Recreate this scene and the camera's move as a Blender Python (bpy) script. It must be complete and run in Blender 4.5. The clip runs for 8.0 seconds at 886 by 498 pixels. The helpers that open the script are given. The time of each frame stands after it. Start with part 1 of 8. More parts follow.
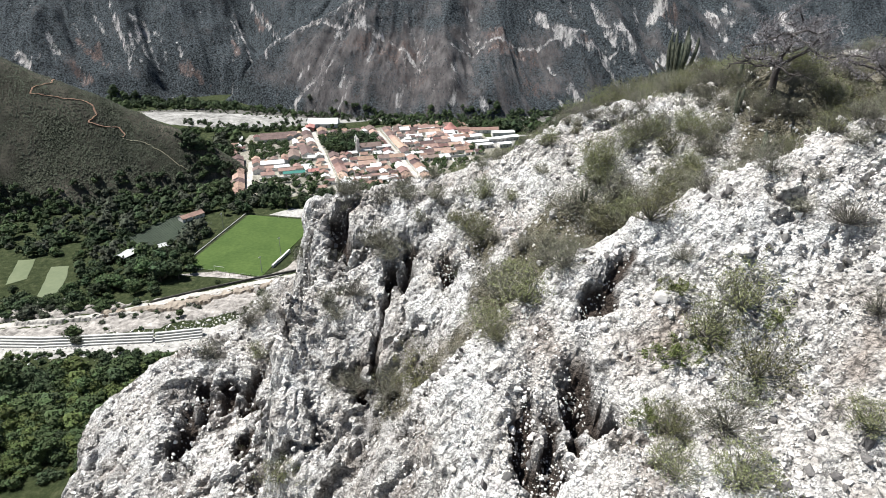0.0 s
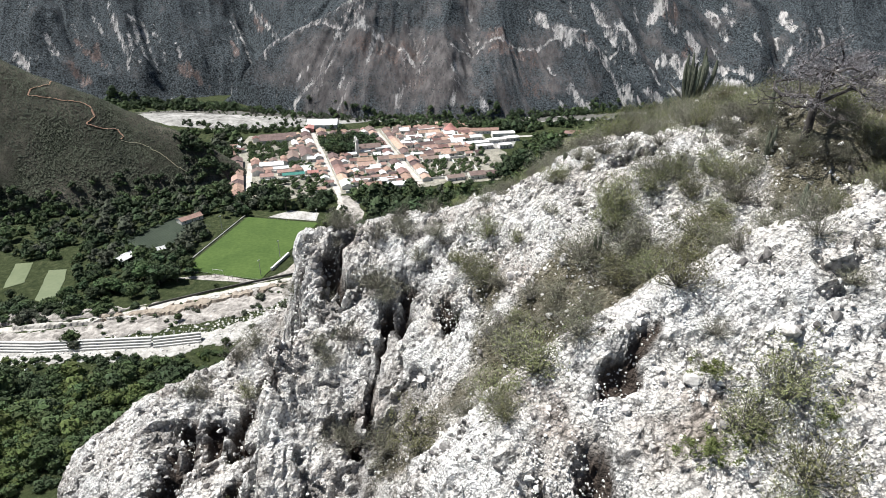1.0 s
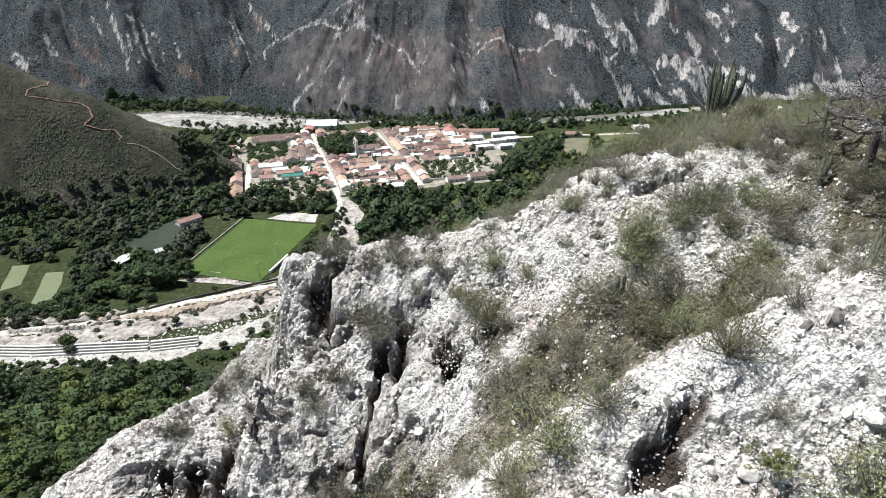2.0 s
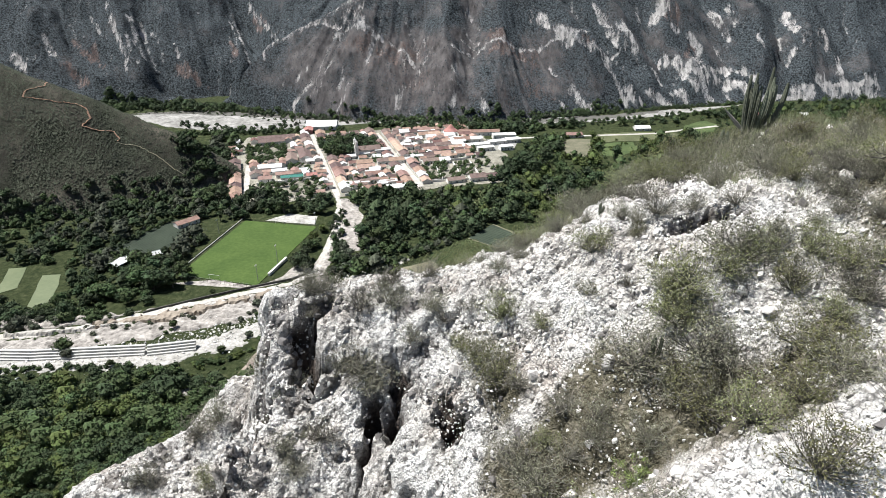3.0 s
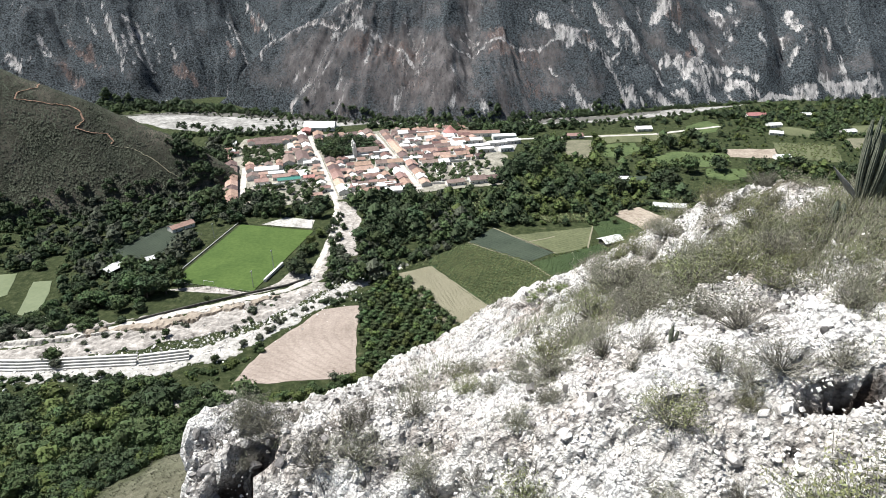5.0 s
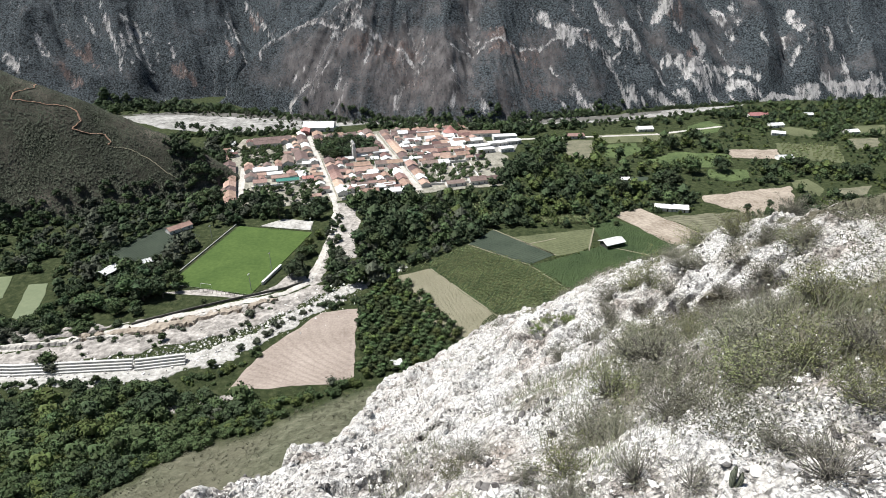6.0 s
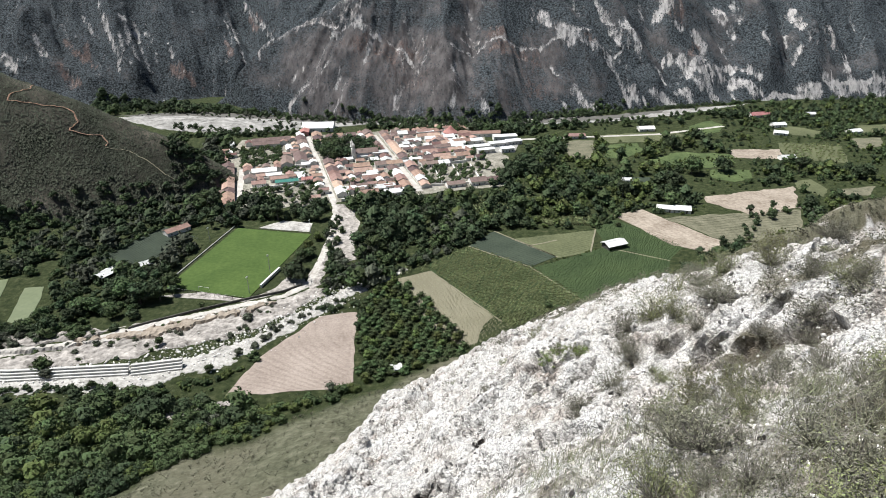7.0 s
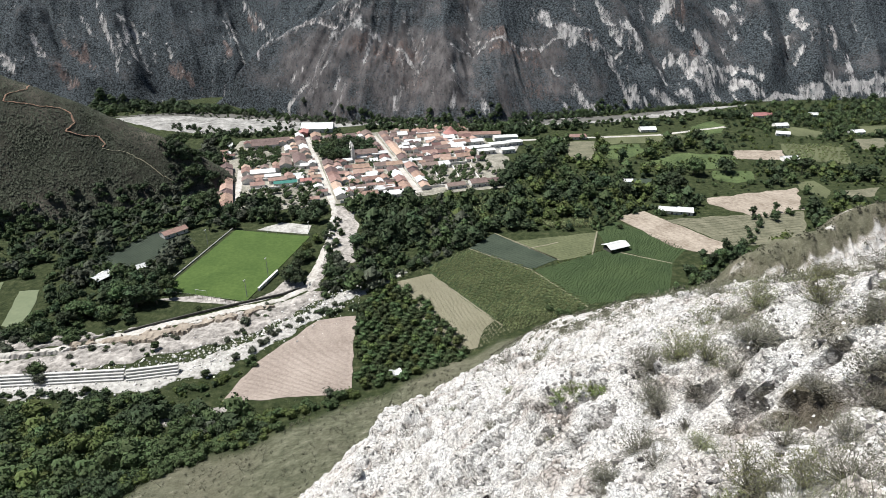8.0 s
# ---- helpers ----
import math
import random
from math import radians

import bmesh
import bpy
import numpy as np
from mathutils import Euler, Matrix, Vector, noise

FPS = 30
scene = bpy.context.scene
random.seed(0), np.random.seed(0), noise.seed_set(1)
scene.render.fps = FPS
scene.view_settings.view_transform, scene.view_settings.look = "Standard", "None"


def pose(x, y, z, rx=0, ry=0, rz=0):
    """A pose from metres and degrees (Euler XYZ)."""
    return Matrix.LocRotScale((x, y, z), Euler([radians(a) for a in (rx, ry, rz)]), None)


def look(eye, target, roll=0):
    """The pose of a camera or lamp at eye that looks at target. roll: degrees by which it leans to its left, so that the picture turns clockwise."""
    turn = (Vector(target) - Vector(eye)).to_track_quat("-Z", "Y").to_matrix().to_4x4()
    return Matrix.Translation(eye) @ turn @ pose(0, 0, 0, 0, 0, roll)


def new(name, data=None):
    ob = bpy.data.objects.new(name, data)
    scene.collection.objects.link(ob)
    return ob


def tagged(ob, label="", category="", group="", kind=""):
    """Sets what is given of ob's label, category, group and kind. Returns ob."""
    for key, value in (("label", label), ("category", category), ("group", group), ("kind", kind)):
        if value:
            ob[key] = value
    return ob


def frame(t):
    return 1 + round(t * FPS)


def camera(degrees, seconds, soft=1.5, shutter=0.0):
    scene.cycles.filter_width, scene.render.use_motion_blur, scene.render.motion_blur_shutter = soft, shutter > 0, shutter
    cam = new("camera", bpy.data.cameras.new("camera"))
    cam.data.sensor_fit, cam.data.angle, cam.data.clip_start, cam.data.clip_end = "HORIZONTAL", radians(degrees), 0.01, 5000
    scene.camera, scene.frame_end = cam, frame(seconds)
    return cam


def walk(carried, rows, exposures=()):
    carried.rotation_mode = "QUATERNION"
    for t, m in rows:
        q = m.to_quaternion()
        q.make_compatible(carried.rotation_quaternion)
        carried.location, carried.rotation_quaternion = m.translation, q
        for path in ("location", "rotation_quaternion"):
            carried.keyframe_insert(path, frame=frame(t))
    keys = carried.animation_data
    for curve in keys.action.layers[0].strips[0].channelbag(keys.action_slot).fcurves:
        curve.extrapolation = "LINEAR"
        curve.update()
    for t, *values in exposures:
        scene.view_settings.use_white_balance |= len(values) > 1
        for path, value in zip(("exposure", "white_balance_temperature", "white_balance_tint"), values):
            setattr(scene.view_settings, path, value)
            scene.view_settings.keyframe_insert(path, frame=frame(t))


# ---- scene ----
cam = camera(72.0, 8.0, soft=0.85)
PATH = [
    (0, (-1.69, -12.258, 186.767), (-1.692, -10.456, 185.899), 0.1),
    (0.5, (-1.697, -10.767, 187.283), (-1.699, -8.966, 186.413), 0.0),
    (1, (-1.713, -9.142, 187.673), (-1.715, -7.341, 186.803), 0.0),
    (1.5, (-1.72, -7.413, 187.666), (-1.722, -5.612, 186.796), -0.0),
    (3, (-1.725, -1.536, 187.489), (-1.728, 0.265, 186.619), -0.0),
    (3.5, (-1.701, 0.632, 187.438), (-1.703, 2.433, 186.568), -0.0),
    (4, (-1.676, 2.858, 187.382), (-1.678, 4.658, 186.51), -0.1),
    (4.5, (-1.644, 5.143, 187.3), (-1.646, 6.943, 186.428), -0.1),
    (6, (-1.149, 12.039, 187.559), (-1.152, 13.838, 186.683), -0.1),
    (6.5, (-1.145, 14.302, 187.438), (-1.149, 16.1, 186.561), -0.2),
    (7, (-1.142, 16.593, 187.287), (-1.146, 18.39, 186.41), -0.2),
    (7.5, (-1.164, 18.925, 187.097), (-1.168, 20.722, 186.22), -0.2),
    (8, (-1.137, 21.35, 186.849), (-1.141, 23.147, 185.972), -0.2),
]
walk(cam, [(t, look(eye, target, roll)) for t, eye, target, roll in PATH], exposures=[(0, 0.93, 6350, 8), (3, 0.95, 6350, 8), (4.5, 1.08, 6350, 8), (6, 0.84, 6350, 8), (8, 0.76, 6350, 8)])

# ---------------------------------------------------------------- world, sun, exposure
SUN_DIR = Vector((-0.46, 0.12, 0.88)).normalized()
world = bpy.data.worlds.new("world")
scene.world = world
world.use_nodes = True
wn, wl = world.node_tree.nodes, world.node_tree.links
sky = wn.new("ShaderNodeTexSky")
sky.sky_type, sky.sun_disc = "NISHITA", False
sky.sun_elevation = math.asin(SUN_DIR.z)
sky.sun_rotation = math.atan2(SUN_DIR.x, SUN_DIR.y)
sky.altitude, sky.dust_density = 1200, 1.5
background = wn["Background"]
background.inputs["Strength"].default_value = 0.045
wl.new(sky.outputs["Color"], background.inputs["Color"])
sun = new("sun", bpy.data.lights.new("sun", "SUN"))
sun.data.energy, sun.data.angle, sun.data.color = 5.0, radians(0.53), (1.0, 0.97, 0.93)
sun.matrix_world = look(SUN_DIR * 600, (0, 0, 0))

# ---------------------------------------------------------------- materials
def nodes_of(name):
    m = bpy.data.materials.new(name)
    m.use_nodes = True
    t = m.node_tree
    return m, t.nodes, t.links, t.nodes["Principled BSDF"]


def noise_node(n, l, scale, detail=6.0, rough=0.6, coord=None, stretch=(1, 1, 1), kind="noise"):
    if kind == "noise":
        t = n.new("ShaderNodeTexNoise")
        t.inputs["Detail"].default_value, t.inputs["Roughness"].default_value = detail, rough
    else:
        t = n.new("ShaderNodeTexVoronoi")
    t.inputs["Scale"].default_value = scale
    mp = n.new("ShaderNodeMapping")
    mp.inputs["Scale"].default_value = stretch
    l.new(coord, mp.inputs["Vector"])
    l.new(mp.outputs["Vector"], t.inputs["Vector"])
    return t


def ramp(n, l, source, stops):
    r = n.new("ShaderNodeValToRGB")
    e = r.color_ramp.elements
    while len(e) < len(stops):
        e.new(0.5)
    for k, (p, c) in zip(e, stops):
        k.position, k.color = p, (*c, 1) if len(c) == 3 else c
    l.new(source, r.inputs["Fac"])
    return r


def grey(v):
    return (v, v, v)


def mix(n, l, fac, a, b, blend="MIX"):
    m = n.new("ShaderNodeMix")
    m.data_type, m.blend_type = "RGBA", blend
    for k, s in (("Factor", fac), ("A", a), ("B", b)):
        sock = [i for i in m.inputs if i.name == k and (i.type == "VALUE" if k == "Factor" else i.type == "RGBA")][0]
        if isinstance(s, (float, int)):
            sock.default_value = s
        elif isinstance(s, tuple):
            sock.default_value = (*s, 1)
        else:
            l.new(s, sock)
    return [o for o in m.outputs if o.type == "RGBA"][0]


def bump(n, l, b, height, strength, dist):
    k = n.new("ShaderNodeBump")
    k.inputs["Strength"].default_value, k.inputs["Distance"].default_value = strength, dist
    l.new(height, k.inputs["Height"])
    l.new(k.outputs["Normal"], b.inputs["Normal"])


def surface(name, dark, light, coarse, fine, rough=0.9, relief=0.0, per_object=0.0, per_island=0.0, stretch=(1, 1, 1), local=False, spec=0.25):
    """A two-scale mottled surface: a coarse and a fine noise between a dark and a light tone."""
    m, n, l, b = nodes_of(name)
    tc = n.new("ShaderNodeTexCoord")
    if local:
        co = tc.outputs["Object"]
    else:
        co = n.new("ShaderNodeNewGeometry").outputs["Position"]
    big = noise_node(n, l, coarse, 4, 0.55, co, stretch)
    small = noise_node(n, l, fine, 5, 0.65, co, stretch)
    add = n.new("ShaderNodeMath")
    add.operation = "MULTIPLY_ADD"
    add.inputs[1].default_value = 0.55
    l.new(small.outputs["Fac"], add.inputs[0])
    half = n.new("ShaderNodeMath")
    half.operation = "MULTIPLY"
    half.inputs[1].default_value = 0.45
    l.new(big.outputs["Fac"], half.inputs[0])
    l.new(half.outputs[0], add.inputs[2])
    col = ramp(n, l, add.outputs[0], [(0.33, dark), (0.67, light)]).outputs["Color"]
    for amount, source in ((per_object, "object"), (per_island, "island")):
        if amount:
            if source == "object":
                rnd = n.new("ShaderNodeObjectInfo").outputs["Random"]
            else:
                rnd = n.new("ShaderNodeNewGeometry").outputs["Random Per Island"]
            mr = n.new("ShaderNodeMapRange")
            mr.inputs["To Min"].default_value, mr.inputs["To Max"].default_value = 1 - amount, 1 + amount
            l.new(rnd, mr.inputs["Value"])
            hsv = n.new("ShaderNodeHueSaturation")
            l.new(mr.outputs["Result"], hsv.inputs["Value"])
            hue = n.new("ShaderNodeMapRange")
            hue.inputs["To Min"].default_value, hue.inputs["To Max"].default_value = 0.5 - amount * 0.06, 0.5 + amount * 0.06
            l.new(rnd, hue.inputs["Value"])
            l.new(hue.outputs["Result"], hsv.inputs["Hue"])
            l.new(col, hsv.inputs["Color"])
            col = hsv.outputs["Color"]
    l.new(col, b.inputs["Base Color"])
    b.inputs["Roughness"].default_value = rough
    b.inputs["Specular IOR Level"].default_value = spec
    if relief:
        bump(n, l, b, small.outputs["Fac"], 0.8, relief)
    return m


def attribute(n, name):
    a = n.new("ShaderNodeAttribute")
    a.attribute_name = name
    return a.outputs["Fac"]


def hillside_material():
    """White pebbly conglomerate, with dry scrub soil where the attribute 'soil' is high, and a dark brown attribute
    tone for bare matrix and the painted shade of slots, ledge and pits.
    """
    m, n, l, b = nodes_of("pale_conglomerate")
    co = n.new("ShaderNodeNewGeometry").outputs["Position"]
    big = noise_node(n, l, 0.35, 5, 0.6, co)
    mid = noise_node(n, l, 2.2, 6, 0.7, co)
    cell = noise_node(n, l, 7.0, 4, 0.7, co)
    fine = noise_node(n, l, 16.0, 5, 0.75, co)
    rock = ramp(n, l, mid.outputs["Fac"], [(0.27, (0.26, 0.240, 0.222)), (0.37, (0.62, 0.596, 0.57)), (0.52, (0.82, 0.80, 0.776))]).outputs["Color"]
    stain = ramp(n, l, big.outputs["Fac"], [(0.40, grey(1.0)), (0.53, (0.94, 0.92, 0.895)), (0.68, (0.56, 0.505, 0.465))]).outputs["Color"]
    rock = mix(n, l, 1.0, rock, stain, "MULTIPLY")
    # rounded stones of two sizes in grit; shade between them is painted into the colour
    bend = n.new("ShaderNodeVectorMath")
    bend.operation = "MULTIPLY_ADD"
    bend.inputs[1].default_value = (0.16, 0.16, 0.16)
    l.new(noise_node(n, l, 4.5, 3, 0.6, co).outputs["Color"], bend.inputs[0])
    l.new(co, bend.inputs[2])
    body = noise_node(n, l, 5.5, 0, 0, bend.outputs[0], kind="voronoi")
    grit = noise_node(n, l, 13.0, 0, 0, bend.outputs[0], kind="voronoi")
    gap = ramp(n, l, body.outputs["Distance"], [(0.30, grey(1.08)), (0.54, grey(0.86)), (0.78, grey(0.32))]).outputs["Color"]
    small_gap_shade = ramp(n, l, grit.outputs["Distance"], [(0.28, grey(1.06)), (0.50, grey(0.90)), (0.76, grey(0.46))]).outputs["Color"]
    tint = ramp(n, l, body.outputs["Color"], [(0.0, grey(0.42)), (0.26, grey(0.88)), (1.0, grey(1.15))]).outputs["Color"]
    large = mix(n, l, 1.0, mix(n, l, 1.0, rock, gap, "MULTIPLY"), tint, "MULTIPLY")
    small = mix(n, l, 1.0, rock, small_gap_shade, "MULTIPLY")
    patch = ramp(n, l, noise_node(n, l, 0.7, 4, 0.6, co).outputs["Fac"], [(0.42, grey(0.05)), (0.56, grey(0.95))]).outputs["Color"]
    rock = mix(n, l, patch, small, large)
    # painted shade round larger blocks, in some stretches only
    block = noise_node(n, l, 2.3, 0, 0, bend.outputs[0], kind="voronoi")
    crevice_shade = ramp(n, l, block.outputs["Distance"], [(0.40, grey(1.03)), (0.60, grey(0.88)), (0.76, grey(0.45))]).outputs["Color"]
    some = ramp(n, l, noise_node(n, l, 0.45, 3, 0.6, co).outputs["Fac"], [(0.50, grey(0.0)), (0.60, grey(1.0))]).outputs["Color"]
    rock = mix(n, l, some, rock, mix(n, l, 1.0, rock, crevice_shade, "MULTIPLY"))
    soil = ramp(n, l, mid.outputs["Fac"], [(0.30, (0.0561, 0.0528, 0.0363)), (0.5, (0.132, 0.119, 0.0825)), (0.68, (0.277, 0.251, 0.205))]).outputs["Color"]
    sm = n.new("ShaderNodeMath")
    sm.operation = "MULTIPLY_ADD"
    sm.inputs[1].default_value, sm.inputs[2].default_value = 0.9, -0.45
    l.new(fine.outputs["Fac"], sm.inputs[0])
    sa = n.new("ShaderNodeMath")
    sa.operation, sa.use_clamp = "ADD", True
    l.new(attribute(n, "soil"), sa.inputs[0])
    l.new(sm.outputs[0], sa.inputs[1])
    sf = ramp(n, l, sa.outputs[0], [(0.35, grey(0)), (0.62, grey(1))]).outputs["Color"]
    col = mix(n, l, sf, rock, soil)
    # dark tone: painted shade of slots and pits, and brown matrix
    earth_shade = ramp(n, l, fine.outputs["Fac"], [(0.3, (0.0396, 0.0304, 0.0264)), (0.7, (0.099, 0.0792, 0.066))]).outputs["Color"]
    col = mix(n, l, attribute(n, "earth_shade"), col, earth_shade)
    grass = ramp(n, l, noise_node(n, l, 0.22, 6, 0.78, co).outputs["Fac"], [(0.30, (0.045, 0.049, 0.031)), (0.48, (0.098, 0.101, 0.066)), (0.62, (0.160, 0.158, 0.110)), (0.74, (0.34, 0.325, 0.28))]).outputs["Color"]
    col = mix(n, l, attribute(n, "grass"), col, grass)
    meadow = noise_node(n, l, 0.25, 6, 0.7, co)
    floor = ramp(n, l, meadow.outputs["Fac"], [(0.33, (0.015, 0.022, 0.009)), (0.52, (0.036, 0.046, 0.019)), (0.70, (0.078, 0.080, 0.042))]).outputs["Color"]
    col = mix(n, l, attribute(n, "floor"), col, floor)
    l.new(col, b.inputs["Base Color"])
    b.inputs["Roughness"].default_value, b.inputs["Specular IOR Level"].default_value = 0.95, 0.1
    h = n.new("ShaderNodeMath")
    h.operation = "ADD"
    l.new(mid.outputs["Fac"], h.inputs[0])
    hc = n.new("ShaderNodeMath")
    hc.operation = "MULTIPLY"
    hc.inputs[1].default_value = 0.8
    l.new(cell.outputs["Fac"], hc.inputs[0])
    hd = n.new("ShaderNodeMath")
    hd.operation = "MULTIPLY_ADD"
    hd.inputs[1].default_value = -0.7
    l.new(body.outputs["Distance"], hd.inputs[0])
    l.new(hc.outputs[0], hd.inputs[2])
    hg = n.new("ShaderNodeMath")
    hg.operation = "MULTIPLY_ADD"
    hg.inputs[1].default_value = -0.42
    l.new(grit.outputs["Distance"], hg.inputs[0])
    l.new(hd.outputs[0], hg.inputs[2])
    hf = n.new("ShaderNodeMath")
    hf.operation = "MULTIPLY_ADD"
    hf.inputs[1].default_value = 0.35
    l.new(fine.outputs["Fac"], hf.inputs[0])
    l.new(hg.outputs[0], hf.inputs[2])
    l.new(hf.outputs[0], h.inputs[1])
    bump(n, l, b, h.outputs[0], 1.0, 0.20)
    return m


def mountain_material(name, low, high, scrub_low, scrub_high, bare, fineness=1.0):
    """Scrub-covered rock: attribute 'scar' bares pale rock, 'rust' reddens it, 'wood' thickens the scrub."""
    m, n, l, b = nodes_of(name)
    co = n.new("ShaderNodeNewGeometry").outputs["Position"]
    big = noise_node(n, l, 0.018, 6, 0.6, co)
    streak = noise_node(n, l, 0.10, 6, 0.70, co, (1.0, 0.5, 0.5))
    fine = noise_node(n, l, 0.42 * fineness, 5, 0.82, co)
    thin = noise_node(n, l, 0.26, 5, 0.75, co, (1.0, 0.30, 0.30))
    grain = noise_node(n, l, 0.55 * fineness, 3, 0.75, co, (1.0, 0.7, 0.7))
    clump = noise_node(n, l, 0.42 * fineness, 0, 0, co, kind="voronoi")
    rock = ramp(n, l, streak.outputs["Fac"], [(0.34, low), (0.66, high)]).outputs["Color"]
    pale = ramp(n, l, thin.outputs["Fac"], [(0.36, tuple(c * 0.35 for c in bare)), (0.60, bare)]).outputs["Color"]
    rust = ramp(n, l, fine.outputs["Fac"], [(0.35, (0.070, 0.052, 0.048)), (0.65, (0.215, 0.160, 0.143))]).outputs["Color"]
    scrub = ramp(n, l, fine.outputs["Fac"], [(0.36, scrub_low), (0.66, scrub_high)]).outputs["Color"]
    # shade between bush clumps, painted as dark gaps round lighter middles
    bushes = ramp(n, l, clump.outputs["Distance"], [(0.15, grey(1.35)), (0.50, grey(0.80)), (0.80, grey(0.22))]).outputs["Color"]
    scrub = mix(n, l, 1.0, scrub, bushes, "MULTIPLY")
    cover = n.new("ShaderNodeMath")
    cover.operation = "MULTIPLY_ADD"
    cover.inputs[1].default_value = 0.55
    l.new(big.outputs["Fac"], cover.inputs[0])
    l.new(attribute(n, "wood"), cover.inputs[2])
    cover2 = n.new("ShaderNodeMath")
    cover2.operation = "MULTIPLY_ADD"
    cover2.inputs[1].default_value = 0.45
    l.new(fine.outputs["Fac"], cover2.inputs[0])
    l.new(cover.outputs[0], cover2.inputs[2])
    cf = ramp(n, l, cover2.outputs[0], [(0.45, grey(0.04)), (0.61, grey(1))]).outputs["Color"]
    col = mix(n, l, cf, rock, scrub)

    def worn(name, low, high):
        w = n.new("ShaderNodeMath")
        w.operation = "MULTIPLY_ADD"
        w.inputs[1].default_value = 1.5
        l.new(thin.outputs["Fac"], w.inputs[0])
        l.new(attribute(n, name), w.inputs[2])
        x = n.new("ShaderNodeMath")
        x.operation = "MULTIPLY_ADD"
        x.inputs[1].default_value = 0.9
        l.new(grain.outputs["Fac"], x.inputs[0])
        l.new(w.outputs[0], x.inputs[2])
        y = n.new("ShaderNodeMath")
        y.operation = "MULTIPLY"
        y.inputs[1].default_value = 0.5
        l.new(x.outputs[0], y.inputs[0])
        return ramp(n, l, y.outputs[0], [(low, grey(0)), (high, grey(1))]).outputs["Color"]

    col = mix(n, l, worn("rust", 0.71, 0.88), col, rust)
    col = mix(n, l, worn("scar", 0.74, 0.98), col, pale)
    l.new(col, b.inputs["Base Color"])
    b.inputs["Roughness"].default_value, b.inputs["Specular IOR Level"].default_value = 0.95, 0.1
    add = n.new("ShaderNodeMath")
    add.operation = "ADD"
    folds = n.new("ShaderNodeMath")
    folds.operation = "MULTIPLY_ADD"
    folds.inputs[1].default_value = 0.9
    l.new(thin.outputs["Fac"], folds.inputs[0])
    l.new(streak.outputs["Fac"], folds.inputs[2])
    l.new(folds.outputs[0], add.inputs[0])
    l.new(fine.outputs["Fac"], add.inputs[1])
    bump(n, l, b, add.outputs[0], 1.0, 3.4 / fineness**2)
    return m


M = {}
M["hillside"] = hillside_material()
# bluish scrub tones carry the distance haze in the colour
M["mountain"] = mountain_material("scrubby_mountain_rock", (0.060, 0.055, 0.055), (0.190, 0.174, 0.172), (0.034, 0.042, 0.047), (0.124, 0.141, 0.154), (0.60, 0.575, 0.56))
M["left_hill"] = mountain_material("dry_scrub_hill", (0.052, 0.046, 0.038), (0.122, 0.108, 0.088), (0.017, 0.021, 0.014), (0.056, 0.062, 0.042), (0.238, 0.218, 0.185), 2.5)
M["turf"] = surface("mown_turf", (0.031, 0.059, 0.010), (0.064, 0.100, 0.022), 0.05, 0.4)
M["sand"] = surface("white_river_gravel", (0.14, 0.132, 0.118), (0.50, 0.484, 0.455), 0.12, 0.45, relief=0.5)
M["shingle"] = surface("river_shingle", (0.06, 0.058, 0.052), (0.40, 0.388, 0.368), 0.05, 0.18, relief=0.3)
M["dust"] = surface("dusty_track", (0.225, 0.207, 0.182), (0.52, 0.495, 0.46), 0.13, 0.6, relief=0.05)
M["rubble"] = surface("pink_grey_rubble", (0.050, 0.043, 0.037), (0.48, 0.445, 0.41), 0.16, 0.42, relief=0.5)
M["plough"] = surface("ploughed_pink_earth", (0.185, 0.148, 0.125), (0.325, 0.275, 0.238), 0.05, 0.7, relief=0.15)
M["stubble"] = surface("dry_stubble", (0.132, 0.122, 0.0792), (0.224, 0.208, 0.149), 0.04, 0.9, relief=0.15)
M["bare_field"] = surface("bare_tan_field", (0.135, 0.105, 0.078), (0.36, 0.312, 0.258), 0.06, 0.35, relief=0.1)
M["crop"] = surface("leafy_crop", (0.0185, 0.0343, 0.0119), (0.0528, 0.0759, 0.0277), 0.05, 0.9, relief=0.3)
M["dark_crop"] = surface("dark_blue_green_crop", (0.0198, 0.0297, 0.0198), (0.0495, 0.0627, 0.0429), 0.05, 0.9, relief=0.3)
M["pale_grass"] = surface("pale_grass", (0.0429, 0.0515, 0.0238), (0.125, 0.132, 0.0693), 0.04, 0.6, relief=0.15)
M["bushy_grass"] = surface("bushy_green_grass", (0.026, 0.044, 0.015), (0.098, 0.128, 0.048), 0.05, 0.35, relief=0.4)
M["water"] = surface("shallow_grey_river", (0.112, 0.109, 0.099), (0.165, 0.158, 0.145), 0.03, 0.2, rough=0.25, spec=0.5)
M["pond"] = surface("algae_pond_water", (0.10, 0.122, 0.066), (0.165, 0.185, 0.108), 0.06, 0.4, rough=0.3, spec=0.5)

# ---------------------------------------------------------------- helpers for meshes
def lattice(ix, iy, seed):
    """A repeatable value in 0..1 for each whole-number place."""
    h = (ix.astype(np.int64) * 374761393 + iy.astype(np.int64) * 668265263 + seed * 144305) & 0xFFFFFFFF
    h = ((h ^ (h >> 13)) * 1274126177) & 0xFFFFFFFF
    h = (h ^ (h >> 16)) & 0xFFFFFFFF
    return h / 4294967295.0


